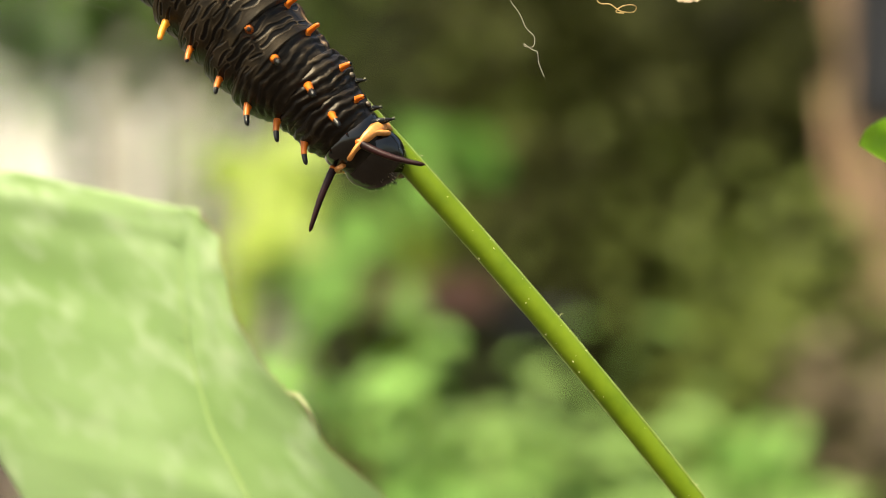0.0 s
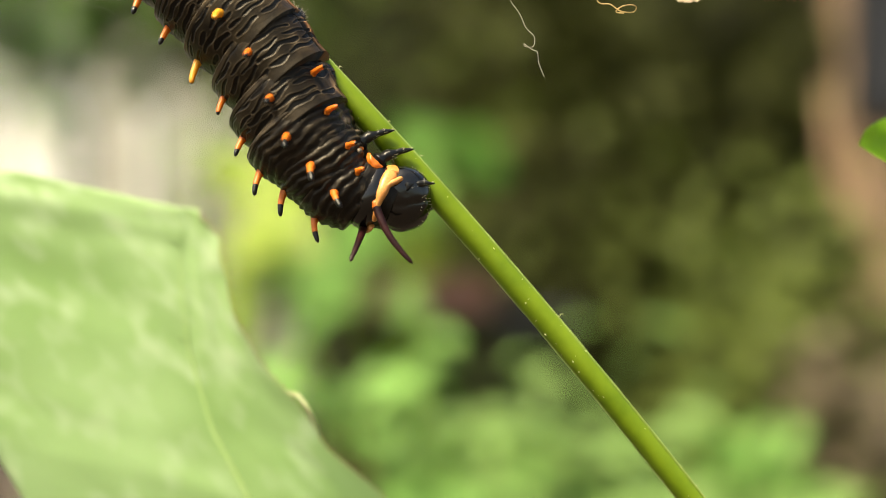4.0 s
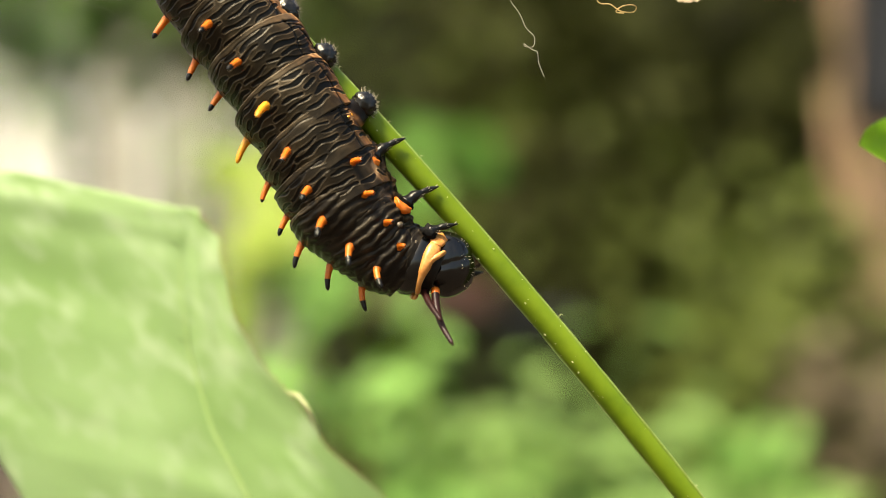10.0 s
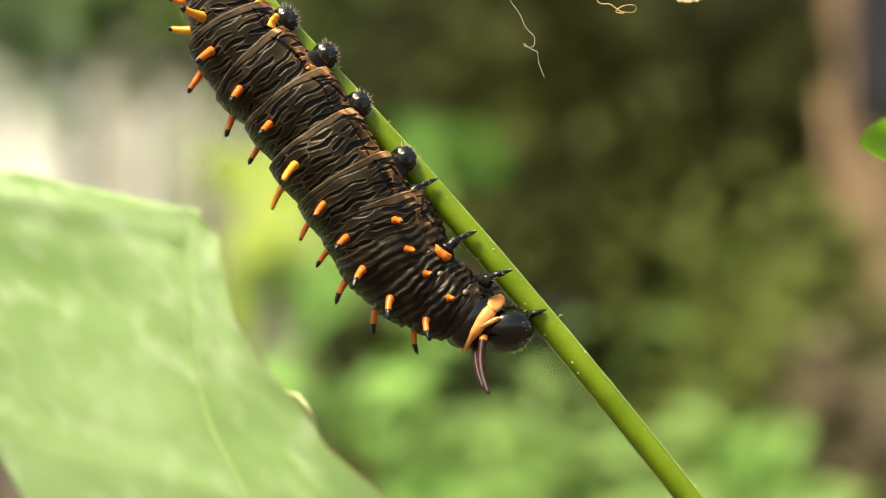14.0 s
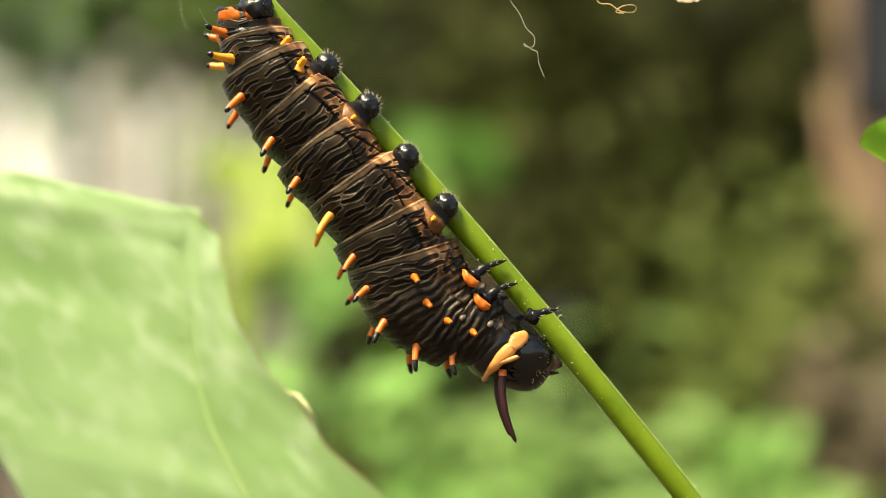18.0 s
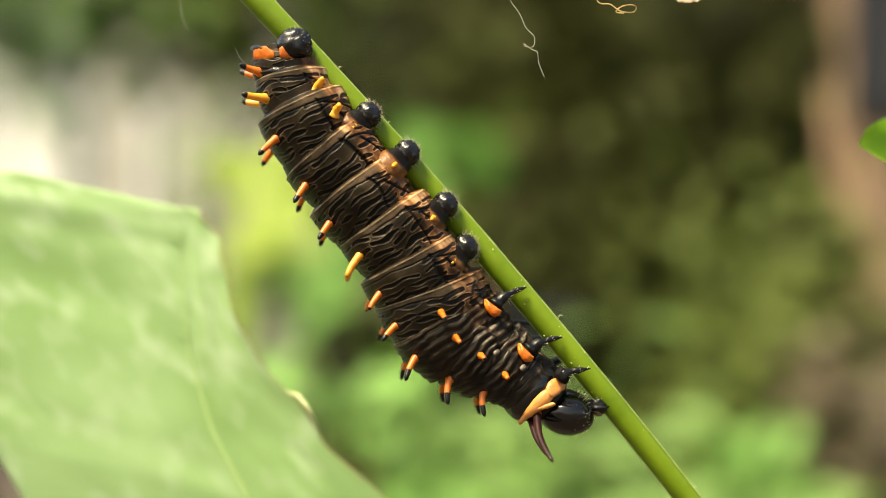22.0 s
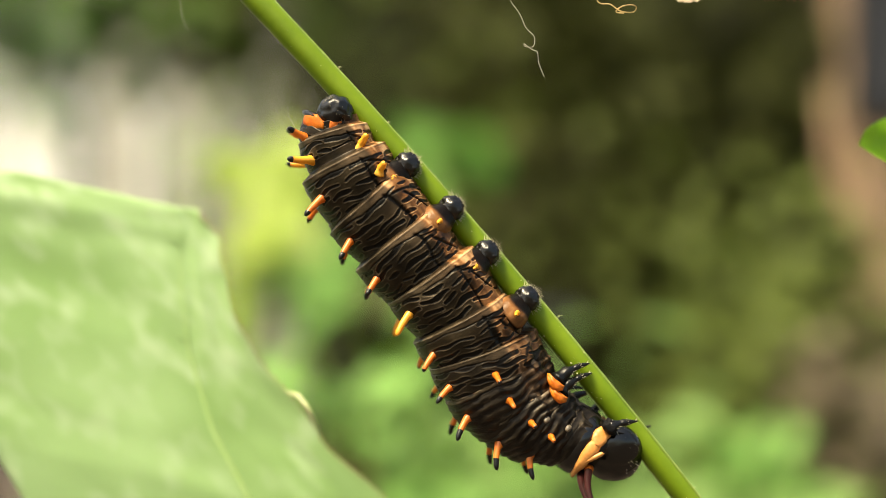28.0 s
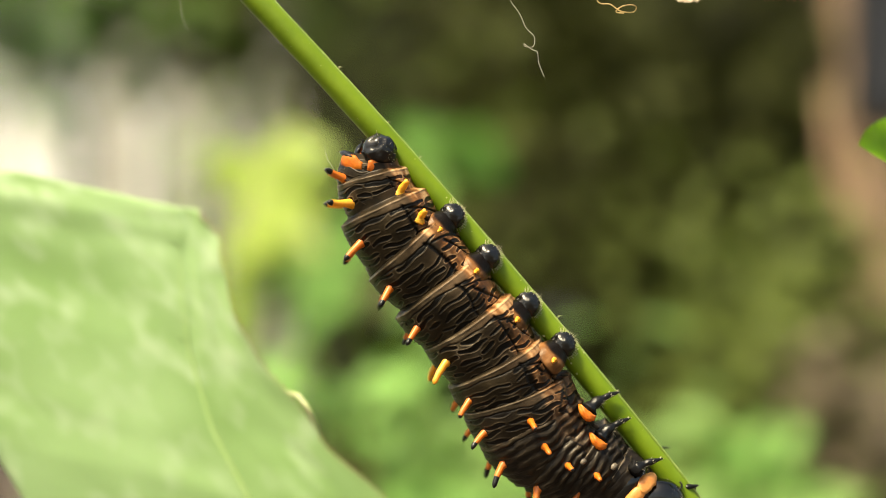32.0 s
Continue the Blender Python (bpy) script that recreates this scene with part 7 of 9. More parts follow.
    walk(LIMB["a_eight"], placed([
        (0, -16.45, 0.88, 3.40, -53, -17, 17), (0.5, -16.73, 0.86, 3.39, -52, -17, 16), (1, -16.75, 0.83, 3.36, -50, -18, 14), (1.5, -16.96, 0.79, 3.33, -49, -19, 11),
        (2, -16.80, 0.75, 3.30, -47, -18, 12), (2.5, -16.78, 0.72, 3.27, -46, -18, 14), (3, -16.80, 0.68, 3.24, -44, -18, 14), (3.5, -16.65, 0.65, 3.20, -43, -18, 14),
        (4, -16.77, 0.61, 3.16, -41, -19, 14), (4.5, -16.83, 0.57, 3.11, -38, -19, 13), (5, -16.92, 0.54, 3.06, -36, -20, 12), (5.5, -17.10, 0.50, 3.02, -34, -20, 12),
        (6, -16.96, 0.47, 2.98, -32, -20, 11), (6.5, -16.70, 0.45, 2.94, -31, -21, 11), (7, -16.57, 0.43, 2.89, -31, -21, 10), (7.5, -16.61, 0.42, 2.84, -30, -21, 10),
        (8, -16.44, 0.41, 2.79, -29, -21, 10), (8.5, -16.73, 0.40, 2.74, -28, -21, 10), (9, -17.27, 0.38, 2.71, -28, -22, 9), (9.5, -17.28, 0.37, 2.68, -27, -22, 9),
        (10, -16.93, 0.36, 2.66, -26, -22, 9), (10.5, -16.43, 0.37, 2.62, -25, -23, 7), (11, -16.18, 0.43, 2.58, -24, -25, 1), (11.5, -16.06, 0.31, 2.64, -23, -28, 5),
        (12, -15.73, 0.29, 3.19, -23, -31, 8), (12.5, -16.28, 0.28, 3.20, -21, -31, 8), (13, -16.81, 0.28, 3.24, -20, -30, 8), (13.5, -16.88, 0.26, 3.41, -18, -30, 7),
        (14, -16.40, 0.24, 3.36, -16, -29, 6), (14.5, -15.90, 0.21, 3.34, -14, -29, 6), (15, -16.04, 0.19, 3.33, -12, -29, 5), (15.5, -16.09, 0.16, 3.33, -10, -29, 4),
        (16, -16.15, 0.13, 3.32, -8, -29, 3), (16.5, -16.32, 0.10, 3.31, -6, -29, 3), (17, -16.83, 0.07, 3.24, -5, -29, 2), (17.5, -17.20, 0.05, 3.19, -3, -29, 1),
        (18, -17.09, 0.02, 3.18, -1, -29, 0), (18.5, -16.91, -0.01, 3.18, 1, -29, -0), (19, -16.44, -0.03, 3.16, 2, -27, -1), (19.5, -15.96, -0.04, 3.29, 2, -25, -1),
        (20, -15.75, -0.04, 3.22, 2, -26, -1), (20.5, -15.58, -0.04, 3.27, 3, -27, -1), (21, -15.63, -0.04, 3.23, 3, -29, -1), (21.5, -16.01, -0.04, 3.09, 3, -29, -1),
        (22, -16.74, -0.05, 3.04, 3, -30, -1), (22.5, -17.14, -0.05, 3.10, 3, -29, -1), (23, -17.19, -0.05, 3.20, 3, -28, -1), (23.5, -16.78, -0.06, 3.26, 3, -26, -1),
        (24, -16.29, -0.06, 3.41, 3, -23, -1), (24.5, -15.84, -0.06, 3.37, 3, -23, -1), (25, -15.62, -0.06, 3.34, 3, -26, -1), (25.5, -15.48, -0.06, 3.18, 3, -27, -1),
        (26, -15.81, -0.06, 3.14, 3, -27, -1), (26.5, -16.25, -0.06, 3.13, 4, -28, -1), (27, -16.71, -0.07, 3.12, 4, -28, -1), (27.5, -17.11, -0.07, 3.15, 4, -28, -1),
        (28, -17.13, -0.08, 3.42, 4, -24, -1), (28.5, -16.76, -0.08, 3.51, 4, -20, -1), (29, -16.19, -0.08, 3.50, 4, -19, -1), (29.5, -15.92, -0.09, 3.53, 4, -22, -2),
        (30, -15.63, -0.09, 3.47, 4, -24, -2), (30.5, -15.72, -0.08, 3.29, 4, -26, -2), (31, -16.03, -0.08, 3.16, 4, -27, -2), (31.5, -16.72, -0.09, 3.17, 4, -27, -2),
        (32, -17.39, -0.09, 3.33, 4, -26, -2)]))
    walk(LIMB["a_nine"], placed([
        (0, -18.80, 0.73, 3.00, -56, -22, 22), (0.5, -19.08, 0.77, 2.98, -54, -22, 22), (1, -19.10, 0.91, 2.91, -52, -21, 20), (1.5, -19.31, 1.05, 2.83, -50, -20, 20),
        (2, -19.15, 0.90, 2.91, -47, -19, 18), (2.5, -19.13, 0.69, 2.97, -46, -18, 17), (3, -19.15, 0.58, 2.96, -44, -17, 17), (3.5, -19.00, 0.53, 2.93, -42, -17, 16),
        (4, -19.12, 0.50, 2.88, -40, -16, 15), (4.5, -19.18, 0.47, 2.82, -38, -16, 14), (5, -19.27, 0.44, 2.77, -35, -15, 13), (5.5, -19.45, 0.41, 2.73, -33, -15, 12),
        (6, -19.31, 0.39, 2.69, -31, -14, 11), (6.5, -19.05, 0.37, 2.64, -30, -14, 11), (7, -18.92, 0.35, 2.59, -29, -14, 10), (7.5, -18.96, 0.34, 2.54, -29, -14, 10),
        (8, -18.79, 0.33, 2.48, -28, -14, 10), (8.5, -19.08, 0.32, 2.44, -27, -14, 9), (9, -19.63, 0.31, 2.40, -26, -14, 9), (9.5, -19.64, 0.31, 2.37, -25, -13, 9),
        (10, -19.36, 0.32, 2.34, -25, -14, 9), (10.5, -18.99, 0.46, 2.29, -23, -13, 9), (11, -18.88, 0.94, 2.07, -22, -13, 10), (11.5, -18.98, 0.63, 2.14, -21, -16, 8),
        (12, -18.63, 0.29, 2.42, -22, -28, 8), (12.5, -19.16, 0.22, 2.45, -21, -28, 8), (13, -19.63, 0.21, 2.53, -20, -29, 7), (13.5, -19.57, 0.20, 2.83, -18, -33, 7),
        (14, -19.05, 0.18, 2.80, -16, -33, 7), (14.5, -18.55, 0.17, 2.79, -14, -32, 6), (15, -18.64, 0.15, 2.82, -13, -33, 5), (15.5, -18.64, 0.13, 2.85, -11, -34, 4),
        (16, -18.65, 0.11, 2.89, -9, -35, 4), (16.5, -18.78, 0.08, 2.91, -7, -36, 3), (17, -19.35, 0.06, 2.81, -5, -34, 2), (17.5, -19.83, 0.04, 2.68, -3, -32, 1),
        (18, -19.72, 0.01, 2.69, -1, -33, 0), (18.5, -19.43, -0.01, 2.75, 1, -33, 0), (19, -18.66, -0.02, 2.92, 2, -34, -1), (19.5, -17.90, -0.03, 3.23, 3, -39, -1),
        (20, -17.83, -0.03, 3.07, 3, -37, -1), (20.5, -17.82, -0.04, 3.03, 3, -37, -1), (21, -18.05, -0.04, 2.87, 3, -37, -1), (21.5, -18.61, -0.04, 2.62, 3, -34, -1),
        (22, -19.41, -0.04, 2.53, 3, -34, -1), (22.5, -19.73, -0.04, 2.64, 3, -35, -1), (23, -19.51, -0.04, 2.91, 3, -38, -1), (23.5, -18.80, -0.05, 3.16, 3, -40, -2),
        (24, -17.90, -0.05, 3.59, 4, -46, -2), (24.5, -17.46, -0.05, 3.54, 4, -45, -2), (25, -17.46, -0.05, 3.37, 4, -43, -2), (25.5, -17.49, -0.05, 3.10, 4, -41, -2),
        (26, -17.95, -0.05, 2.97, 4, -40, -2), (26.5, -18.48, -0.05, 2.90, 4, -39, -2), (27, -18.99, -0.06, 2.86, 4, -39, -2), (27.5, -19.30, -0.06, 2.96, 4, -39, -2),
        (28, -18.77, -0.07, 3.61, 5, -47, -3), (28.5, -17.94, -0.07, 4.02, 6, -53, -3), (29, -17.30, -0.07, 4.06, 6, -53, -3), (29.5, -17.26, -0.08, 3.95, 6, -52, -3),
        (30, -17.22, -0.07, 3.72, 6, -50, -3), (30.5, -17.54, -0.07, 3.37, 5, -47, -3), (31, -18.01, -0.07, 3.11, 5, -43, -3), (31.5, -18.72, -0.07, 3.11, 5, -44, -3),
        (32, -19.33, -0.07, 3.33, 6, -46, -3)]))
    walk(LIMB["a_ten"], placed([
        (0, -18.85, 0.72, 2.96, -52, -15, 17), (0.5, -18.85, 0.70, 3.01, -49, -11, 21), (1, -18.85, 0.68, 3.06, -43, -2, 33), (1.5, -18.85, 0.67, 3.11, -30, 9, 52),
        (2, -18.85, 0.65, 3.16, -37, 6, 36), (2.5, -18.85, 0.64, 3.20, -41, 6, 19), (3, -18.85, 0.62, 3.20, -41, 7, 10), (3.5, -18.85, 0.60, 3.20, -40, 5, 8),
        (4, -18.85, 0.58, 3.19, -38, 11, 7), (4.5, -18.85, 0.55, 3.18, -36, 17, 6), (5, -18.85, 0.52, 3.17, -36, 24, 5), (5.5, -19.05, 0.50, 3.17, -34, 26, 5),
        (6, -19.05, 0.47, 3.18, -31, 21, 6), (6.5, -18.86, 0.46, 3.16, -30, 19, 5), (7, -18.58, 0.45, 3.11, -30, 25, 4), (7.5, -18.64, 0.44, 3.07, -30, 25, 4),
        (8, -18.49, 0.42, 3.03, -29, 25, 4), (8.5, -18.61, 0.41, 2.98, -30, 35, 4), (9, -19.18, 0.40, 2.96, -29, 34, 4), (9.5, -19.20, 0.39, 2.95, -28, 34, 4),
        (10, -19.06, 0.38, 2.95, -26, 27, 6), (10.5, -18.64, 0.36, 2.94, -23, 32, 22), (11, -18.57, 0.34, 2.93, -13, 27, 52), (11.5, -18.41, 0.33, 2.87, -14, 40, 52),
        (12, -18.15, 0.31, 2.82, -21, 25, 7), (12.5, -18.87, 0.29, 2.81, -19, 12, 1), (13, -19.48, 0.27, 2.80, -17, 0, 1), (13.5, -19.46, 0.25, 2.77, -17, -23, 2),
        (14, -18.89, 0.22, 2.74, -15, -24, 2), (14.5, -18.59, 0.20, 2.74, -13, -23, 3), (15, -18.63, 0.17, 2.71, -12, -27, 3), (15.5, -18.67, 0.14, 2.67, -10, -31, 3),
        (16, -18.71, 0.12, 2.64, -9, -34, 2), (16.5, -18.76, 0.09, 2.60, -7, -39, 2), (17, -19.43, 0.07, 2.60, -5, -32, 1), (17.5, -20.07, 0.04, 2.60, -3, -24, 1),
        (18, -19.83, 0.02, 2.59, -1, -25, 0), (18.5, -19.67, -0.01, 2.59, 1, -28, 0), (19, -18.89, -0.03, 2.54, 3, -38, 0), (19.5, -18.11, -0.03, 2.49, 3, -54, -1),
        (20, -18.16, -0.04, 2.48, 3, -46, -1), (20.5, -18.18, -0.04, 2.45, 3, -45, -1), (21, -18.26, -0.04, 2.41, 3, -43, -1), (21.5, -18.75, -0.04, 2.39, 3, -32, -1),
        (22, -19.59, -0.04, 2.38, 3, -28, -1), (22.5, -19.99, -0.04, 2.36, 3, -34, -1), (23, -19.84, -0.04, 2.34, 4, -45, -1), (23.5, -19.35, -0.04, 2.32, 4, -50, -2),
        (24, -18.39, -0.05, 2.27, 6, -64, -3), (24.5, -18.05, -0.05, 2.25, 6, -61, -3), (25, -18.07, -0.05, 2.23, 5, -57, -3), (25.5, -17.86, -0.05, 2.20, 5, -55, -2),
        (26, -18.37, -0.05, 2.19, 5, -51, -2), (26.5, -18.88, -0.05, 2.17, 5, -49, -2), (27, -19.39, -0.05, 2.16, 5, -48, -2), (27.5, -19.90, -0.05, 2.16, 5, -48, -2),
        (28, -19.45, -0.06, 2.12, 7, -63, -4), (28.5, -18.71, -0.06, 2.08, 10, -69, -6), (29, -18.16, -0.06, 2.06, 10, -68, -6), (29.5, -18.13, -0.06, 2.05, 9, -67, -5),
        (30, -17.98, -0.06, 2.03, 9, -66, -5), (30.5, -18.13, -0.06, 2.01, 8, -62, -4), (31, -18.57, -0.06, 2.00, 7, -57, -3), (31.5, -19.27, -0.06, 1.99, 7, -58, -4),
        (32, -19.93, -0.07, 1.99, 8, -62, -4)]))
    walk(LIMB["horn_near"], placed([
        (0, 20.95, 3.99, 1.70, -34, 27, 16), (0.25, 21.07, 4.02, 1.91, -31, 26, 16), (0.5, 21.20, 4.04, 2.13, -29, 26, 17), (0.75, 21.05, 4.08, 2.33, -32, 14, 14),
        (1, 20.91, 4.13, 2.54, -33, 2, 14), (1.25, 21.00, 4.19, 2.87, -33, 8, 14), (1.5, 21.10, 4.25, 3.20, -34, 13, 14), (1.75, 21.26, 4.32, 3.17, -29, 14, 15),
        (2, 21.41, 4.38, 3.14, -24, 12, 44), (2.25, 21.61, 4.44, 3.35, -26, -4, 34), (2.5, 21.80, 4.51, 3.56, -25, -18, 17), (2.75, 21.71, 4.54, 3.72, -21, -16, 15),
        (3, 21.62, 4.58, 3.89, -17, -15, 15), (3.25, 21.58, 4.58, 3.97, -18, -13, 14), (3.5, 21.55, 4.58, 4.05, -19, -10, 14), (3.75, 21.48, 4.55, 4.11, -19, -11, 14),
        (4, 21.42, 4.52, 4.16, -19, -11, 14), (4.25, 21.36, 4.49, 4.22, -19, -11, 14), (4.5, 21.30, 4.45, 4.27, -19, -11, 14), (4.75, 21.25, 4.42, 4.32, -19, -11, 14),
        (5, 21.19, 4.38, 4.37, -19, -11, 14), (5.25, 21.14, 4.34, 4.42, -19, -11, 14), (5.5, 21.09, 4.30, 4.47, -19, -11, 14), (5.75, 21.44, 4.24, 4.91, -20, -9, 14),
        (6, 21.79, 4.19, 5.35, -20, -6, 14), (6.25, 21.79, 4.17, 5.32, -21, -8, 14), (6.5, 21.78, 4.16, 5.28, -21, -8, 26), (6.75, 21.86, 4.13, 5.54, -22, -11, 36),
        (7, 21.93, 4.10, 5.79, -23, -15, 44), (7.25, 21.70, 4.09, 5.59, -20, -22, 23), (7.5, 21.49, 4.09, 5.36, -16, -26, 16), (7.75, 21.13, 4.11, 5.15, -14, -20, 15),
        (8, 20.79, 4.15, 4.92, -13, -15, 15), (8.25, 20.79, 4.18, 4.69, -11, -16, 15), (8.5, 20.80, 4.22, 4.44, -9, -18, 15), (8.75, 21.58, 3.70, 4.77, -12, -20, 26),
        (9, 22.35, 3.18, 5.10, -15, -21, 38), (9.25, 22.58, 3.17, 5.09, -17, -18, 41), (9.5, 22.80, 3.16, 5.07, -18, -15, 45), (9.75, 22.91, 3.17, 5.19, -20, -16, 45),
        (10, 23.03, 3.17, 5.31, -19, -18, 46), (10.25, 22.82, 3.22, 4.42, -19, -13, 36), (10.5, 22.62, 3.27, 3.53, -19, -8, 26), (10.75, 23.20, 3.17, 4.36, -18, -9, 34),
        (11, 23.78, 3.07, 5.19, -14, -9, 41), (11.25, 23.29, 3.00, 5.66, -15, -14, 51), (11.5, 22.81, 2.92, 6.14, -18, -18, 61), (11.75, 22.77, 3.04, 5.66, -13, -30, 36),
        (12, 22.74, 3.17, 5.18, -5, -36, 5), (12.25, 22.02, 3.14, 4.31, -21, -22, 5), (12.5, 21.29, 3.12, 3.45, -25, -8, 4), (12.75, 21.65, 3.01, 4.25, -22, -11, 17),
        (13, 22.01, 2.90, 5.06, -12, -13, 30), (13.25, 22.32, 3.19, 4.70, -15, -23, 28), (13.5, 22.63, 3.48, 4.35, -18, -32, 25), (13.75, 23.09, 3.43, 4.54, -20, -29, 42),
        (14, 23.54, 3.37, 4.73, -21, -27, 54), (14.25, 23.05, 3.32, 4.83, -16, -34, 17), (14.5, 22.57, 3.26, 4.93, -8, -35, 17), (14.75, 22.53, 3.20, 4.96, -10, -36, 17),
        (15, 22.50, 3.15, 5.00, -13, -37, 18), (15.25, 22.49, 3.09, 5.03, -15, -37, 18), (15.5, 22.48, 3.03, 5.05, -16, -39, 18), (15.75, 22.47, 2.97, 5.06, -18, -40, 19),
        (16, 22.46, 2.91, 5.08, -19, -41, 19), (16.25, 22.45, 2.85, 5.09, -20, -41, 26), (16.5, 22.45, 2.80, 5.10, -21, -41, 32), (16.75, 22.31, 2.74, 4.92, -16, -39, 18),
        (17, 22.18, 2.68, 4.75, -12, -36, 17), (17.25, 22.38, 2.63, 4.86, -16, -34, 17), (17.5, 22.58, 2.58, 4.97, -19, -27, 44), (17.75, 22.17, 2.53, 5.22, -18, -31, 28),
        (18, 21.77, 2.47, 5.46, -16, -32, 17), (18.25, 21.94, 2.46, 4.61, -21, -20, 10), (18.5, 22.11, 2.46, 3.76, -19, -9, 4), (18.75, 22.71, 2.35, 3.98, -20, -18, 18),
        (19, 23.31, 2.24, 4.21, -21, -26, 33), (19.25, 22.96, 2.25, 4.68, -23, -23, 24), (19.5, 22.60, 2.26, 5.15, -21, -19, 15), (19.75, 23.04, 2.20, 5.05, -22, -20, 32),
        (20, 23.48, 2.14, 4.96, -23, -19, 50), (20.25, 23.83, 2.14, 4.57, -23, -12, 46), (20.5, 24.18, 2.14, 4.18, -19, -4, 43), (20.75, 24.05, 2.14, 4.83, -23, -9, 44),
        (21, 23.91, 2.14, 5.47, -21, -14, 45), (21.25, 23.34, 2.19, 5.49, -22, -21, 41), (21.5, 22.77, 2.23, 5.51, -23, -27, 38), (21.75, 22.57, 2.15, 5.52, -24, -22, 49),
        (22, 22.36, 2.08, 5.52, -25, -17, 60), (22.25, 22.27, 2.14, 5.53, -23, -32, 42), (22.5, 22.18, 2.21, 5.53, -20, -43, 19), (22.75, 22.18, 2.29, 4.36, -29, -28, 11),
        (23, 22.17, 2.37, 3.18, -27, -13, 4), (23.25, 22.35, 2.37, 3.50, -30, -20, 4), (23.5, 22.52, 2.37, 3.81, -23, -27, 5), (23.75, 23.44, 2.22, 4.87, -25, -23, 32),
        (24, 24.35, 2.07, 5.92, -26, -15, 57), (24.25, 23.99, 2.13, 6.01, -27, -15, 59), (24.5, 23.62, 2.19, 6.09, -27, -15, 62), (24.75, 23.93, 2.14, 5.45, -26, -14, 56),
        (25, 24.25, 2.09, 4.82, -22, -13, 51), (25.25, 24.20, 2.07, 5.07, -25, -14, 54), (25.5, 24.14, 2.06, 5.33, -26, -15, 58), (25.75, 23.45, 2.11, 5.38, -26, -14, 58),
        (26, 22.76, 2.17, 5.43, -26, -13, 58), (26.25, 22.54, 2.16, 5.45, -26, -12, 58), (26.5, 22.32, 2.16, 5.47, -26, -12, 58), (26.75, 22.10, 2.16, 5.49, -26, -12, 59),
        (27, 21.88, 2.15, 5.51, -26, -11, 59), (27.25, 21.68, 2.15, 5.52, -26, -11, 59), (27.5, 21.47, 2.15, 5.53, -26, -11, 60), (27.75, 21.94, 2.14, 5.42, -26, -15, 67),
        (28, 22.40, 2.14, 5.31, -26, -18, 73), (28.25, 22.89, 2.14, 5.54, -26, -22, 70), (28.5, 23.38, 2.14, 5.77, -26, -28, 68), (28.75, 23.54, 2.14, 5.77, -26, -28, 67),
        (29, 23.70, 2.14, 5.77, -26, -28, 67), (29.25, 23.73, 2.13, 5.77, -26, -27, 68), (29.5, 23.76, 2.13, 5.77, -26, -27, 70), (29.75, 23.81, 2.13, 5.70, -26, -26, 69),
        (30, 23.85, 2.13, 5.62, -26, -24, 67), (30.25, 23.64, 2.13, 5.52, -26, -24, 66), (30.5, 23.43, 2.13, 5.42, -25, -26, 65), (30.75, 23.18, 2.13, 5.42, -25, -26, 66),
        (31, 22.93, 2.12, 5.42, -25, -26, 66), (31.25, 22.71, 2.12, 5.33, -26, -26, 67), (31.5, 22.50, 2.12, 5.24, -26, -26, 67), (31.75, 22.42, 2.12, 5.11, -26, -26, 67),
        (32, 22.35, 2.12, 4.97, -25, -27, 66)]))
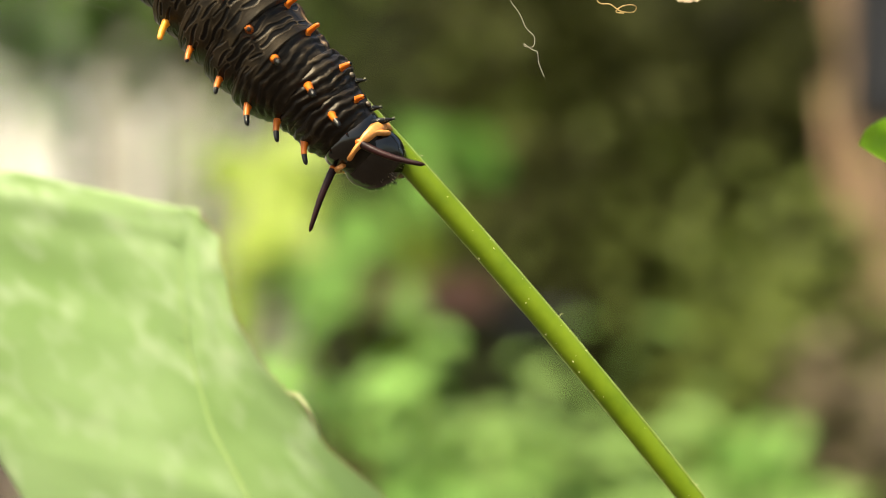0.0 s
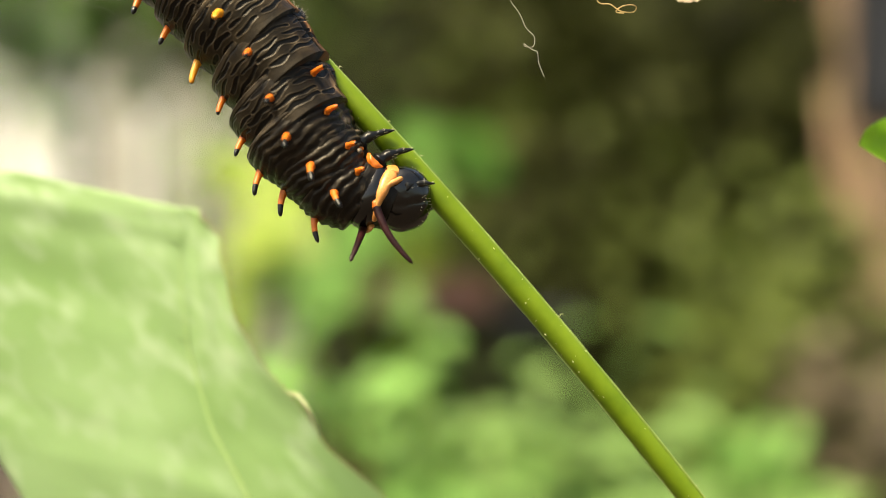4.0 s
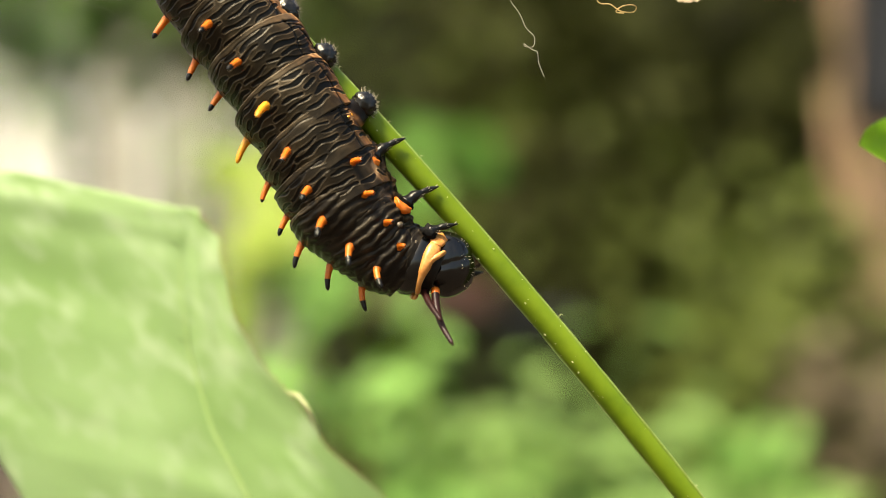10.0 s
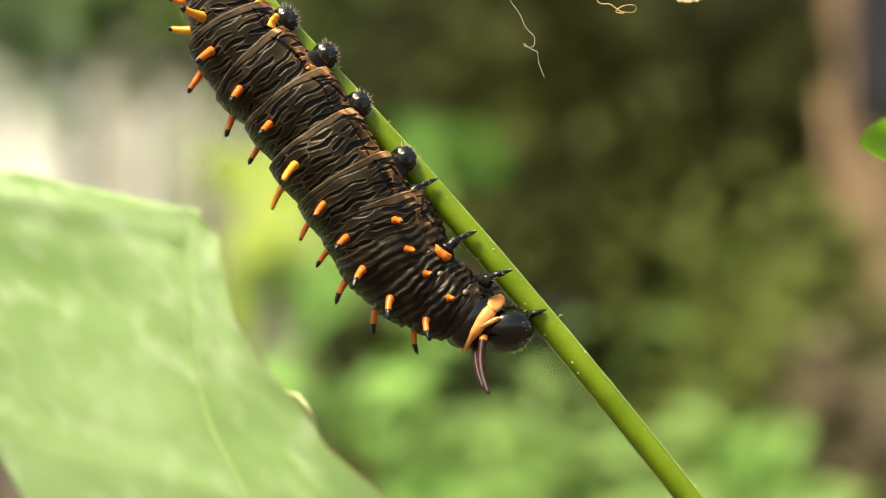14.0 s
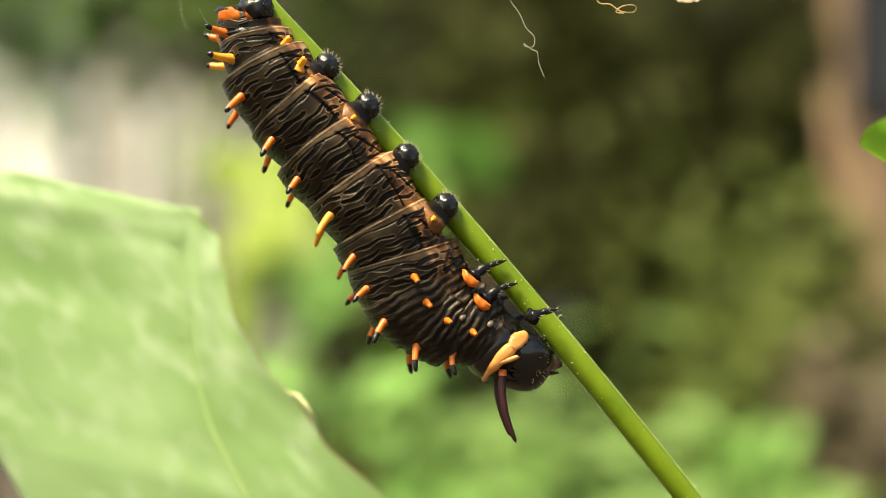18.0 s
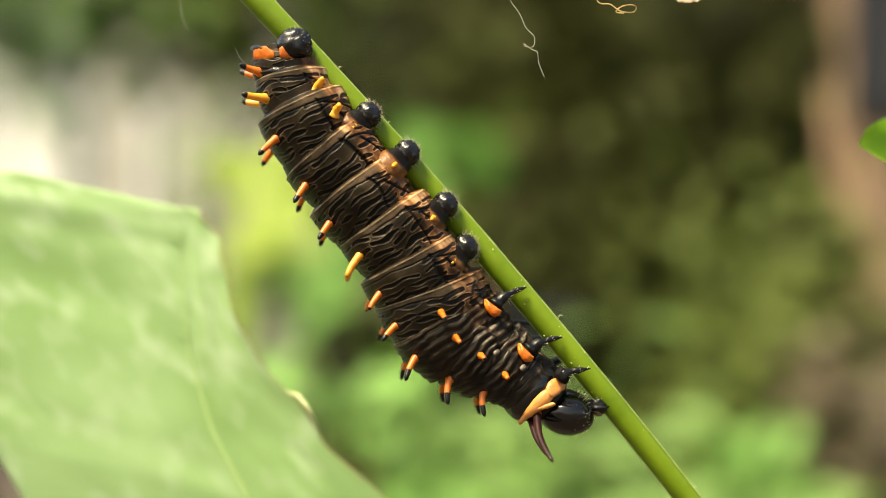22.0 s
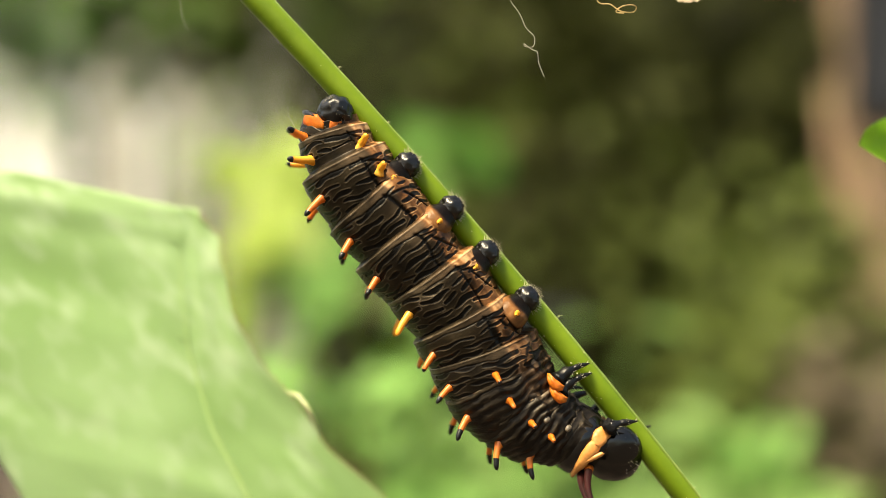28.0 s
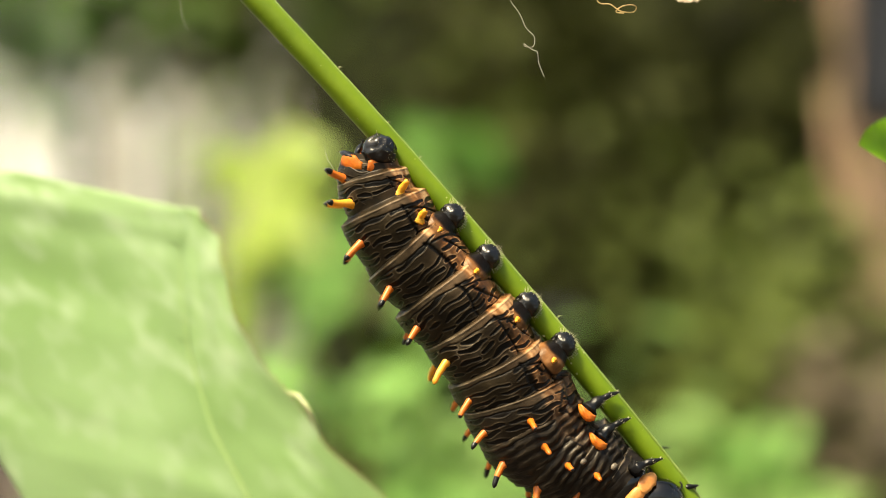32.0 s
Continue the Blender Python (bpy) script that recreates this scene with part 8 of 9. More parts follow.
    walk(LIMB["horn_far"], placed([
        (0, 21.06, 1.42, 4.77, -100, -58, 28), (0.25, 21.11, 1.40, 4.95, -106, -58, 28), (0.5, 21.16, 1.39, 5.13, -112, -59, 28), (0.75, 21.07, 1.40, 5.30, -136, -68, 40),
        (1, 20.99, 1.41, 5.48, -157, -75, 71), (1.25, 21.16, 1.43, 5.77, -150, -64, 62), (1.5, 21.34, 1.46, 6.07, -146, -52, 56), (1.75, 21.59, 1.50, 5.99, -139, -50, 40),
        (2, 21.85, 1.53, 5.92, -133, -46, 21), (2.25, 22.22, 1.58, 6.07, -147, -43, 61), (2.5, 22.59, 1.63, 6.23, -158, -35, 86), (2.75, 22.62, 1.65, 6.34, -158, -32, 87),
        (3, 22.66, 1.68, 6.45, -159, -28, 89), (3.25, 22.61, 1.64, 6.50, -156, -28, 81), (3.5, 22.56, 1.61, 6.54, -154, -28, 74), (3.75, 22.51, 1.54, 6.55, -154, -26, 74),
        (4, 22.46, 1.47, 6.55, -154, -22, 74), (4.25, 22.42, 1.40, 6.54, -154, -19, 74), (4.5, 22.39, 1.33, 6.54, -154, -17, 75), (4.75, 22.36, 1.26, 6.53, -154, -13, 75),
        (5, 22.32, 1.19, 6.52, -154, -11, 75), (5.25, 22.29, 1.12, 6.51, -154, -8, 75), (5.5, 22.25, 1.05, 6.51, -154, -6, 75), (5.75, 22.43, 0.92, 6.91, -154, -4, 77),
        (6, 22.61, 0.79, 7.31, -154, -1, 79), (6.25, 22.65, 0.77, 7.25, -154, -1, 72), (6.5, 22.68, 0.75, 7.19, -154, -1, 64), (6.75, 22.64, 0.69, 7.43, -154, 0, 64),
        (7, 22.60, 0.63, 7.68, -154, 1, 64), (7.25, 22.40, 0.60, 7.46, -168, -8, 14), (7.5, 22.19, 0.57, 7.24, -167, -10, -49), (7.75, 21.85, 0.56, 7.06, -167, -5, -49),
        (8, 21.50, 0.54, 6.88, -167, -0, -47), (8.25, 21.39, 0.52, 6.69, -165, -2, -46), (8.5, 21.26, 0.52, 6.46, -160, -5, -45), (8.75, 21.33, 0.50, 6.71, -153, -5, -40),
        (9, 21.43, 0.50, 6.93, -143, -6, -46), (9.25, 21.74, 0.60, 6.56, -122, -8, -35), (9.5, 22.05, 0.69, 6.19, -103, -9, -20), (9.75, 21.95, 0.78, 6.05, -88, -8, 29),
        (10, 21.90, 0.87, 5.93, -70, -7, 62), (10.25, 21.62, 0.98, 5.03, -56, -6, 55), (10.5, 21.36, 1.06, 4.14, -44, -4, 51), (10.75, 22.13, 0.97, 4.70, 1, -8, 38),
        (11, 22.90, 0.86, 5.35, -4, -11, 33), (11.25, 22.73, 0.76, 5.66, -10, -16, 47), (11.5, 22.42, 0.64, 6.09, -17, -20, 61), (11.75, 22.36, 0.69, 5.72, -13, -31, 36),
        (12, 22.34, 0.77, 5.33, -5, -36, 5), (12.25, 21.62, 0.74, 4.46, -21, -22, 5), (12.5, 20.89, 0.72, 3.60, -25, -8, 4), (12.75, 21.25, 0.61, 4.40, -22, -11, 17),
        (13, 21.61, 0.50, 5.21, -12, -13, 30), (13.25, 21.92, 0.79, 4.85, -15, -23, 28), (13.5, 22.23, 1.08, 4.50, -18, -32, 25), (13.75, 22.69, 1.03, 4.69, -20, -29, 42),
        (14, 23.14, 0.97, 4.88, -21, -27, 54), (14.25, 22.65, 0.92, 4.98, -16, -34, 17), (14.5, 22.17, 0.86, 5.08, -8, -35, 17), (14.75, 22.13, 0.80, 5.11, -10, -36, 17),
        (15, 22.10, 0.75, 5.15, -13, -37, 18), (15.25, 22.09, 0.69, 5.18, -15, -37, 18), (15.5, 22.08, 0.63, 5.20, -16, -39, 18), (15.75, 22.07, 0.57, 5.21, -18, -40, 19),
        (16, 22.06, 0.51, 5.23, -19, -41, 19), (16.25, 22.05, 0.45, 5.24, -20, -41, 26), (16.5, 22.05, 0.40, 5.25, -21, -41, 32), (16.75, 21.91, 0.34, 5.07, -16, -39, 18),
        (17, 21.78, 0.28, 4.90, -12, -36, 17), (17.25, 21.98, 0.23, 5.01, -16, -34, 17), (17.5, 22.18, 0.18, 5.12, -19, -27, 44), (17.75, 21.77, 0.13, 5.37, -18, -31, 28),
        (18, 21.37, 0.07, 5.61, -16, -32, 17), (18.25, 21.54, 0.06, 4.76, -21, -20, 10), (18.5, 21.71, 0.06, 3.91, -19, -9, 4), (18.75, 22.31, -0.05, 4.13, -20, -18, 18),
        (19, 22.91, -0.16, 4.36, -21, -26, 33), (19.25, 22.56, -0.15, 4.83, -23, -23, 24), (19.5, 22.20, -0.14, 5.30, -21, -19, 15), (19.75, 22.64, -0.20, 5.20, -22, -20, 32),
        (20, 23.08, -0.26, 5.11, -23, -19, 50), (20.25, 23.43, -0.26, 4.72, -23, -12, 46), (20.5, 23.78, -0.26, 4.33, -19, -4, 43), (20.75, 23.65, -0.26, 4.98, -23, -9, 44),
        (21, 23.51, -0.26, 5.62, -21, -14, 45), (21.25, 22.94, -0.21, 5.64, -22, -21, 41), (21.5, 22.37, -0.17, 5.66, -23, -27, 38), (21.75, 22.17, -0.25, 5.67, -24, -22, 49),
        (22, 21.96, -0.32, 5.67, -25, -17, 60), (22.25, 21.87, -0.26, 5.68, -23, -32, 42), (22.5, 21.78, -0.19, 5.68, -20, -43, 19), (22.75, 21.78, -0.11, 4.51, -29, -28, 11),
        (23, 21.77, -0.03, 3.33, -27, -13, 4), (23.25, 21.95, -0.03, 3.65, -30, -20, 4), (23.5, 22.12, -0.03, 3.96, -23, -27, 5), (23.75, 23.04, -0.18, 5.02, -25, -23, 32),
        (24, 23.95, -0.33, 6.07, -26, -15, 57), (24.25, 23.59, -0.27, 6.16, -27, -15, 59), (24.5, 23.22, -0.21, 6.24, -27, -15, 62), (24.75, 23.53, -0.26, 5.60, -26, -14, 56),
        (25, 23.85, -0.31, 4.97, -22, -13, 51), (25.25, 23.80, -0.33, 5.22, -25, -14, 54), (25.5, 23.74, -0.34, 5.48, -26, -15, 58), (25.75, 23.05, -0.29, 5.53, -26, -14, 58),
        (26, 22.36, -0.23, 5.58, -26, -13, 58), (26.25, 22.14, -0.24, 5.60, -26, -12, 58), (26.5, 21.92, -0.24, 5.62, -26, -12, 58), (26.75, 21.70, -0.24, 5.64, -26, -12, 59),
        (27, 21.48, -0.25, 5.66, -26, -11, 59), (27.25, 21.28, -0.25, 5.67, -26, -11, 59), (27.5, 21.07, -0.25, 5.68, -26, -11, 60), (27.75, 21.54, -0.26, 5.57, -26, -15, 67),
        (28, 22.00, -0.26, 5.46, -26, -18, 73), (28.25, 22.49, -0.26, 5.69, -26, -22, 70), (28.5, 22.98, -0.26, 5.92, -26, -28, 68), (28.75, 23.14, -0.26, 5.92, -26, -28, 67),
        (29, 23.30, -0.26, 5.92, -26, -28, 67), (29.25, 23.33, -0.27, 5.92, -26, -27, 68), (29.5, 23.36, -0.27, 5.92, -26, -27, 70), (29.75, 23.41, -0.27, 5.85, -26, -26, 69),
        (30, 23.45, -0.27, 5.77, -26, -24, 67), (30.25, 23.24, -0.27, 5.67, -26, -24, 66), (30.5, 23.03, -0.27, 5.57, -25, -26, 65), (30.75, 22.78, -0.27, 5.57, -25, -26, 66),
        (31, 22.53, -0.28, 5.57, -25, -26, 66), (31.25, 22.31, -0.28, 5.48, -26, -26, 67), (31.5, 22.10, -0.28, 5.39, -26, -26, 67), (31.75, 22.02, -0.28, 5.26, -26, -26, 67),
        (32, 21.95, -0.28, 5.12, -25, -27, 66)]))
    walk(LIMB["p_three"], placed([
        (0, -3.19, 1.51, -2.00, 19, -0, 0), (0.5, -3.06, 1.51, -1.91, 16, -0, 0), (1, -2.86, 1.51, -1.81, 13, -0, 0), (1.5, -2.90, 1.51, -1.71, 13, -0, 0),
        (2, -2.52, 1.51, -1.61, 17, -0, 0), (2.5, -2.25, 1.51, -1.52, 23, -0, 0), (3, -0.41, 1.51, -1.60, 25, -0, 0), (3.5, 1.52, 1.51, -1.69, 22, -0, 0),
        (4, 2.59, 1.51, -1.64, 20, -0, 0), (4.5, 3.65, 1.51, -1.59, 19, -0, 0), (5, 4.13, 1.51, -1.64, 16, -0, 0), (5.5, 4.60, 1.51, -1.69, 15, -0, 0),
        (6, 4.28, 1.51, -1.53, 14, -0, 0), (6.5, 3.82, 1.51, -1.53, 13, -0, 0), (7, 3.23, 1.51, -1.47, 12, -0, 0), (7.5, 2.38, 1.51, -1.23, 10, -0, 0),
        (8, 2.07, 1.51, -1.25, 8, -0, 0), (8.5, 3.71, 1.51, -1.16, 8, -0, 0), (9, 4.99, 1.51, -1.17, 8, -0, 0), (9.5, 4.77, 1.51, -1.49, 8, -0, 0),
        (10, 4.69, 1.51, -1.49, 8, -0, 0), (10.5, 4.70, 1.51, -1.49, 8, -0, 0), (11, 4.28, 1.51, -1.49, 8, -0, 0), (11.5, 3.08, 1.51, -1.43, 7, -0, 0),
        (12, 2.24, 1.51, -1.14, 7, -0, 0), (12.5, 3.37, 1.51, -0.59, 7, -0, 0), (13, 5.47, 1.51, -0.22, 9, -0, 0), (13.5, 5.61, 1.51, -0.96, 8, -0, 0),
        (14, 5.28, 1.51, -0.96, 8, -0, 0), (14.5, 5.25, 1.51, -0.96, 8, -0, 0), (15, 5.22, 1.51, -0.75, 8, -0, 0), (15.5, 5.19, 1.51, -0.53, 8, -0, 0),
        (16, 5.39, 1.51, -0.42, 8, -0, 0), (16.5, 5.58, 1.51, -0.32, 8, -0, 0), (17, 5.90, 1.51, -0.04, 8, -0, 0), (17.5, 5.87, 1.51, -0.99, 6, -0, 0),
        (18, 5.93, 1.51, -1.06, 6, -0, 0), (18.5, 5.95, 1.51, -1.06, 6, -0, 0), (19, 5.84, 1.51, -1.12, 5, -0, 0), (19.5, 5.55, 1.51, -1.07, 6, -0, 0),
        (20, 5.18, 1.51, -1.01, 6, -0, 0), (20.5, 4.70, 1.51, -0.90, 6, -0, 0), (21, 3.65, 1.51, -0.78, 6, -0, 0), (21.5, 3.56, 1.51, 0.05, 7, -0, 0),
        (22, 5.54, 1.51, 0.13, 7, -0, 0), (22.5, 6.24, 1.51, -0.53, 6, -0, 0), (23, 6.02, 1.51, -0.97, 6, -0, 0), (23.5, 5.96, 1.51, -1.04, 6, -0, 0),
        (24, 5.61, 1.51, -0.98, 6, -0, 0), (24.5, 5.37, 1.51, -1.05, 6, -0, 0), (25, 4.87, 1.51, -0.87, 6, -0, 0), (25.5, 4.19, 1.51, -0.69, 6, -0, 0),
        (26, 5.03, 1.51, -0.65, 6, -0, 0), (26.5, 5.87, 1.51, -0.60, 6, -0, 0), (27, 6.24, 1.51, -0.89, 5, -0, 0), (27.5, 6.61, 1.51, -1.17, 5, -0, 0),
        (28, 5.79, 1.51, -1.17, 5, -0, 0), (28.5, 5.26, 1.51, -1.17, 5, -0, 0), (29, 5.02, 1.51, -1.17, 5, -0, 0), (29.5, 4.32, 1.51, -1.17, 5, -0, 0),
        (30, 4.09, 1.51, -1.02, 5, -0, 0), (30.5, 5.29, 1.51, -0.98, 5, -0, 0), (31, 6.85, 1.51, -0.77, 5, -0, 0), (31.5, 6.45, 1.51, -0.93, 5, -0, 0),
        (32, 5.56, 1.51, -0.93, 5, -0, 0)]))
    walk(LIMB["p_four"], placed([
        (0, -8.28, 1.51, -2.01, 19, -0, 0), (0.5, -7.37, 1.51, -2.00, 19, -0, 0), (1, -6.40, 1.51, -1.99, 19, -0, 0), (1.5, -5.66, 1.51, -1.97, 20, -0, 0),
        (2, -4.51, 1.51, -1.96, 20, -0, 0), (2.5, -3.46, 1.51, -1.95, 21, -0, 0), (3, -2.50, 1.51, -1.94, 20, -0, 0), (3.5, -1.91, 1.51, -1.91, 19, -0, 0),
        (4, -1.71, 1.51, -1.89, 20, -0, 0), (4.5, -1.51, 1.51, -1.86, 22, -0, 0), (5, -1.32, 1.51, -1.83, 22, -0, 0), (5.5, -1.12, 1.51, -1.81, 21, -0, 0),
        (6, -1.64, 1.51, -1.81, 21, -0, 0), (6.5, -2.09, 1.51, -1.81, 20, -0, 0), (7, -2.69, 1.51, -1.75, 18, -0, 0), (7.5, -3.07, 1.51, -1.67, 15, -0, 0),
        (8, -1.73, 1.51, -1.27, 14, -0, 0), (8.5, -0.17, 1.51, -1.47, 14, -0, 0), (9, -0.96, 1.51, -1.69, 13, -0, 0), (9.5, -1.39, 1.51, -1.63, 13, -0, 0),
        (10, -1.47, 1.51, -1.63, 13, -0, 0), (10.5, -1.39, 1.51, -1.57, 13, -0, 0), (11, -1.82, 1.51, -1.57, 12, -0, 0), (11.5, -2.70, 1.51, -1.36, 11, -0, 0),
        (12, -1.89, 1.51, -0.77, 10, -0, 0), (12.5, -0.08, 1.51, -0.75, 10, -0, 0), (13, -0.51, 1.51, -1.10, 9, -0, 0), (13.5, -1.35, 1.51, -1.10, 10, -0, 0),
        (14, -1.68, 1.51, -1.10, 10, -0, 0), (14.5, -1.71, 1.51, -1.10, 10, -0, 0), (15, -1.05, 1.51, -1.20, 9, -0, 0), (15.5, -0.39, 1.51, -1.30, 9, -0, 0),
        (16, 0.01, 1.51, -1.09, 9, -0, 0), (16.5, 0.40, 1.51, -0.88, 9, -0, 0), (17, 0.23, 1.51, -1.43, 8, -0, 0), (17.5, -0.33, 1.51, -1.38, 8, -0, 0),
        (18, -0.26, 1.51, -1.32, 7, -0, 0), (18.5, -0.25, 1.51, -1.32, 7, -0, 0), (19, -0.41, 1.51, -1.32, 7, -0, 0), (19.5, -0.76, 1.51, -1.32, 7, -0, 0),
        (20, -1.19, 1.51, -1.20, 7, -0, 0), (20.5, -1.30, 1.51, -1.00, 7, -0, 0), (21, -1.24, 1.51, -0.59, 7, -0, 0), (21.5, 0.26, 1.51, -0.30, 8, -0, 0),
        (22, 1.08, 1.51, -1.12, 7, -0, 0), (22.5, 0.48, 1.51, -1.31, 7, -0, 0), (23, -0.01, 1.51, -1.31, 7, -0, 0), (23.5, -0.12, 1.51, -1.31, 7, -0, 0),
        (24, -0.54, 1.51, -1.31, 7, -0, 0), (24.5, -0.83, 1.51, -1.31, 7, -0, 0), (25, -1.40, 1.51, -1.19, 6, -0, 0), (25.5, -2.03, 1.51, -1.08, 6, -0, 0),
        (26, -1.37, 1.51, -1.09, 6, -0, 0), (26.5, -0.70, 1.51, -1.09, 6, -0, 0), (27, -0.06, 1.51, -1.12, 6, -0, 0), (27.5, 0.58, 1.51, -1.14, 6, -0, 0),
        (28, -0.24, 1.51, -1.14, 7, -0, 0), (28.5, -0.77, 1.51, -1.14, 7, -0, 0), (29, -1.01, 1.51, -1.14, 7, -0, 0), (29.5, -1.58, 1.51, -1.03, 6, -0, 0),
        (30, -2.20, 1.51, -0.79, 6, -0, 0), (30.5, -0.95, 1.51, -0.11, 7, -0, 0), (31, 0.69, 1.51, -0.12, 7, -0, 0), (31.5, 1.10, 1.51, -0.77, 6, -0, 0),
        (32, 0.26, 1.51, -0.84, 6, -0, 0)]))
    walk(LIMB["p_five"], placed([
        (0, -13.36, 1.51, -2.02, 18, -0, 0), (0.5, -12.84, 1.51, -2.00, 18, -0, 0), (1, -12.26, 1.51, -1.98, 18, -0, 0), (1.5, -11.92, 1.51, -1.97, 19, -0, 0),
        (2, -11.16, 1.51, -1.95, 19, -0, 0), (2.5, -10.51, 1.51, -1.93, 20, -0, 0), (3, -9.93, 1.51, -1.91, 20, -0, 0), (3.5, -9.27, 1.51, -1.89, 21, -0, 0),
        (4, -8.99, 1.51, -1.87, 21, -0, 0), (4.5, -8.72, 1.51, -1.86, 21, -0, 0), (5, -8.45, 1.51, -1.84, 21, -0, 0), (5.5, -8.18, 1.51, -1.82, 18, -0, 0),
        (6, -7.83, 1.51, -1.81, 17, -0, 0), (6.5, -7.42, 1.51, -1.79, 19, -0, 0), (7, -7.22, 1.51, -1.78, 19, -0, 0), (7.5, -7.23, 1.51, -1.76, 16, -0, 0),
        (8, -7.03, 1.51, -1.75, 15, -0, 0), (8.5, -6.81, 1.51, -1.77, 16, -0, 0), (9, -6.71, 1.51, -1.79, 17, -0, 0), (9.5, -7.17, 1.51, -1.75, 18, -0, 0),
        (10, -7.20, 1.51, -1.72, 17, -0, 0), (10.5, -7.13, 1.51, -1.74, 16, -0, 0), (11, -7.50, 1.51, -1.76, 14, -0, 0), (11.5, -6.42, 1.51, -1.43, 13, -0, 0),
        (12, -4.69, 1.51, -1.19, 11, -0, 0), (12.5, -5.23, 1.51, -1.72, 10, -0, 0), (13, -6.29, 1.51, -1.72, 11, -0, 0), (13.5, -7.13, 1.51, -1.72, 11, -0, 0),
        (14, -7.46, 1.51, -1.72, 11, -0, 0), (14.5, -7.49, 1.51, -1.72, 10, -0, 0), (15, -6.61, 1.51, -1.60, 9, -0, 0), (15.5, -5.72, 1.51, -1.49, 9, -0, 0),
        (16, -5.37, 1.51, -1.57, 8, -0, 0), (16.5, -5.02, 1.51, -1.65, 7, -0, 0), (17, -5.88, 1.51, -1.63, 7, -0, 0), (17.5, -6.51, 1.51, -1.63, 7, -0, 0),
        (18, -6.51, 1.51, -1.63, 7, -0, 0), (18.5, -6.50, 1.51, -1.63, 6, -0, 0), (19, -6.65, 1.51, -1.63, 6, -0, 0), (19.5, -7.00, 1.51, -1.52, 6, -0, 0),
        (20, -7.37, 1.51, -1.46, 6, -0, 0), (20.5, -6.82, 1.51, -1.25, 6, -0, 0), (21, -4.89, 1.51, -0.93, 6, -0, 0), (21.5, -4.31, 1.51, -1.53, 6, -0, 0),
        (22, -5.25, 1.51, -1.61, 6, -0, 0), (22.5, -5.95, 1.51, -1.55, 6, -0, 0), (23, -6.44, 1.51, -1.55, 6, -0, 0), (23.5, -6.55, 1.51, -1.55, 6, -0, 0),
        (24, -6.90, 1.51, -1.50, 6, -0, 0), (24.5, -7.20, 1.51, -1.50, 6, -0, 0), (25, -7.06, 1.51, -0.77, 7, -0, 0), (25.5, -5.62, 1.51, -0.56, 7, -0, 0),
        (26, -5.14, 1.51, -0.88, 6, -0, 0), (26.5, -4.67, 1.51, -1.19, 6, -0, 0), (27, -4.92, 1.51, -1.26, 6, -0, 0), (27.5, -5.16, 1.51, -1.34, 6, -0, 0),
        (28, -5.86, 1.51, -1.35, 6, -0, 0), (28.5, -6.39, 1.51, -1.35, 6, -0, 0), (29, -6.57, 1.51, -1.29, 6, -0, 0), (29.5, -7.03, 1.51, -0.64, 6, -0, 0),
        (30, -5.40, 1.51, -0.27, 7, -0, 0), (30.5, -3.96, 1.51, -0.21, 7, -0, 0), (31, -3.95, 1.51, -0.95, 6, -0, 0), (31.5, -5.01, 1.51, -0.95, 6, -0, 0),
        (32, -5.90, 1.51, -0.95, 7, -0, 0)]))
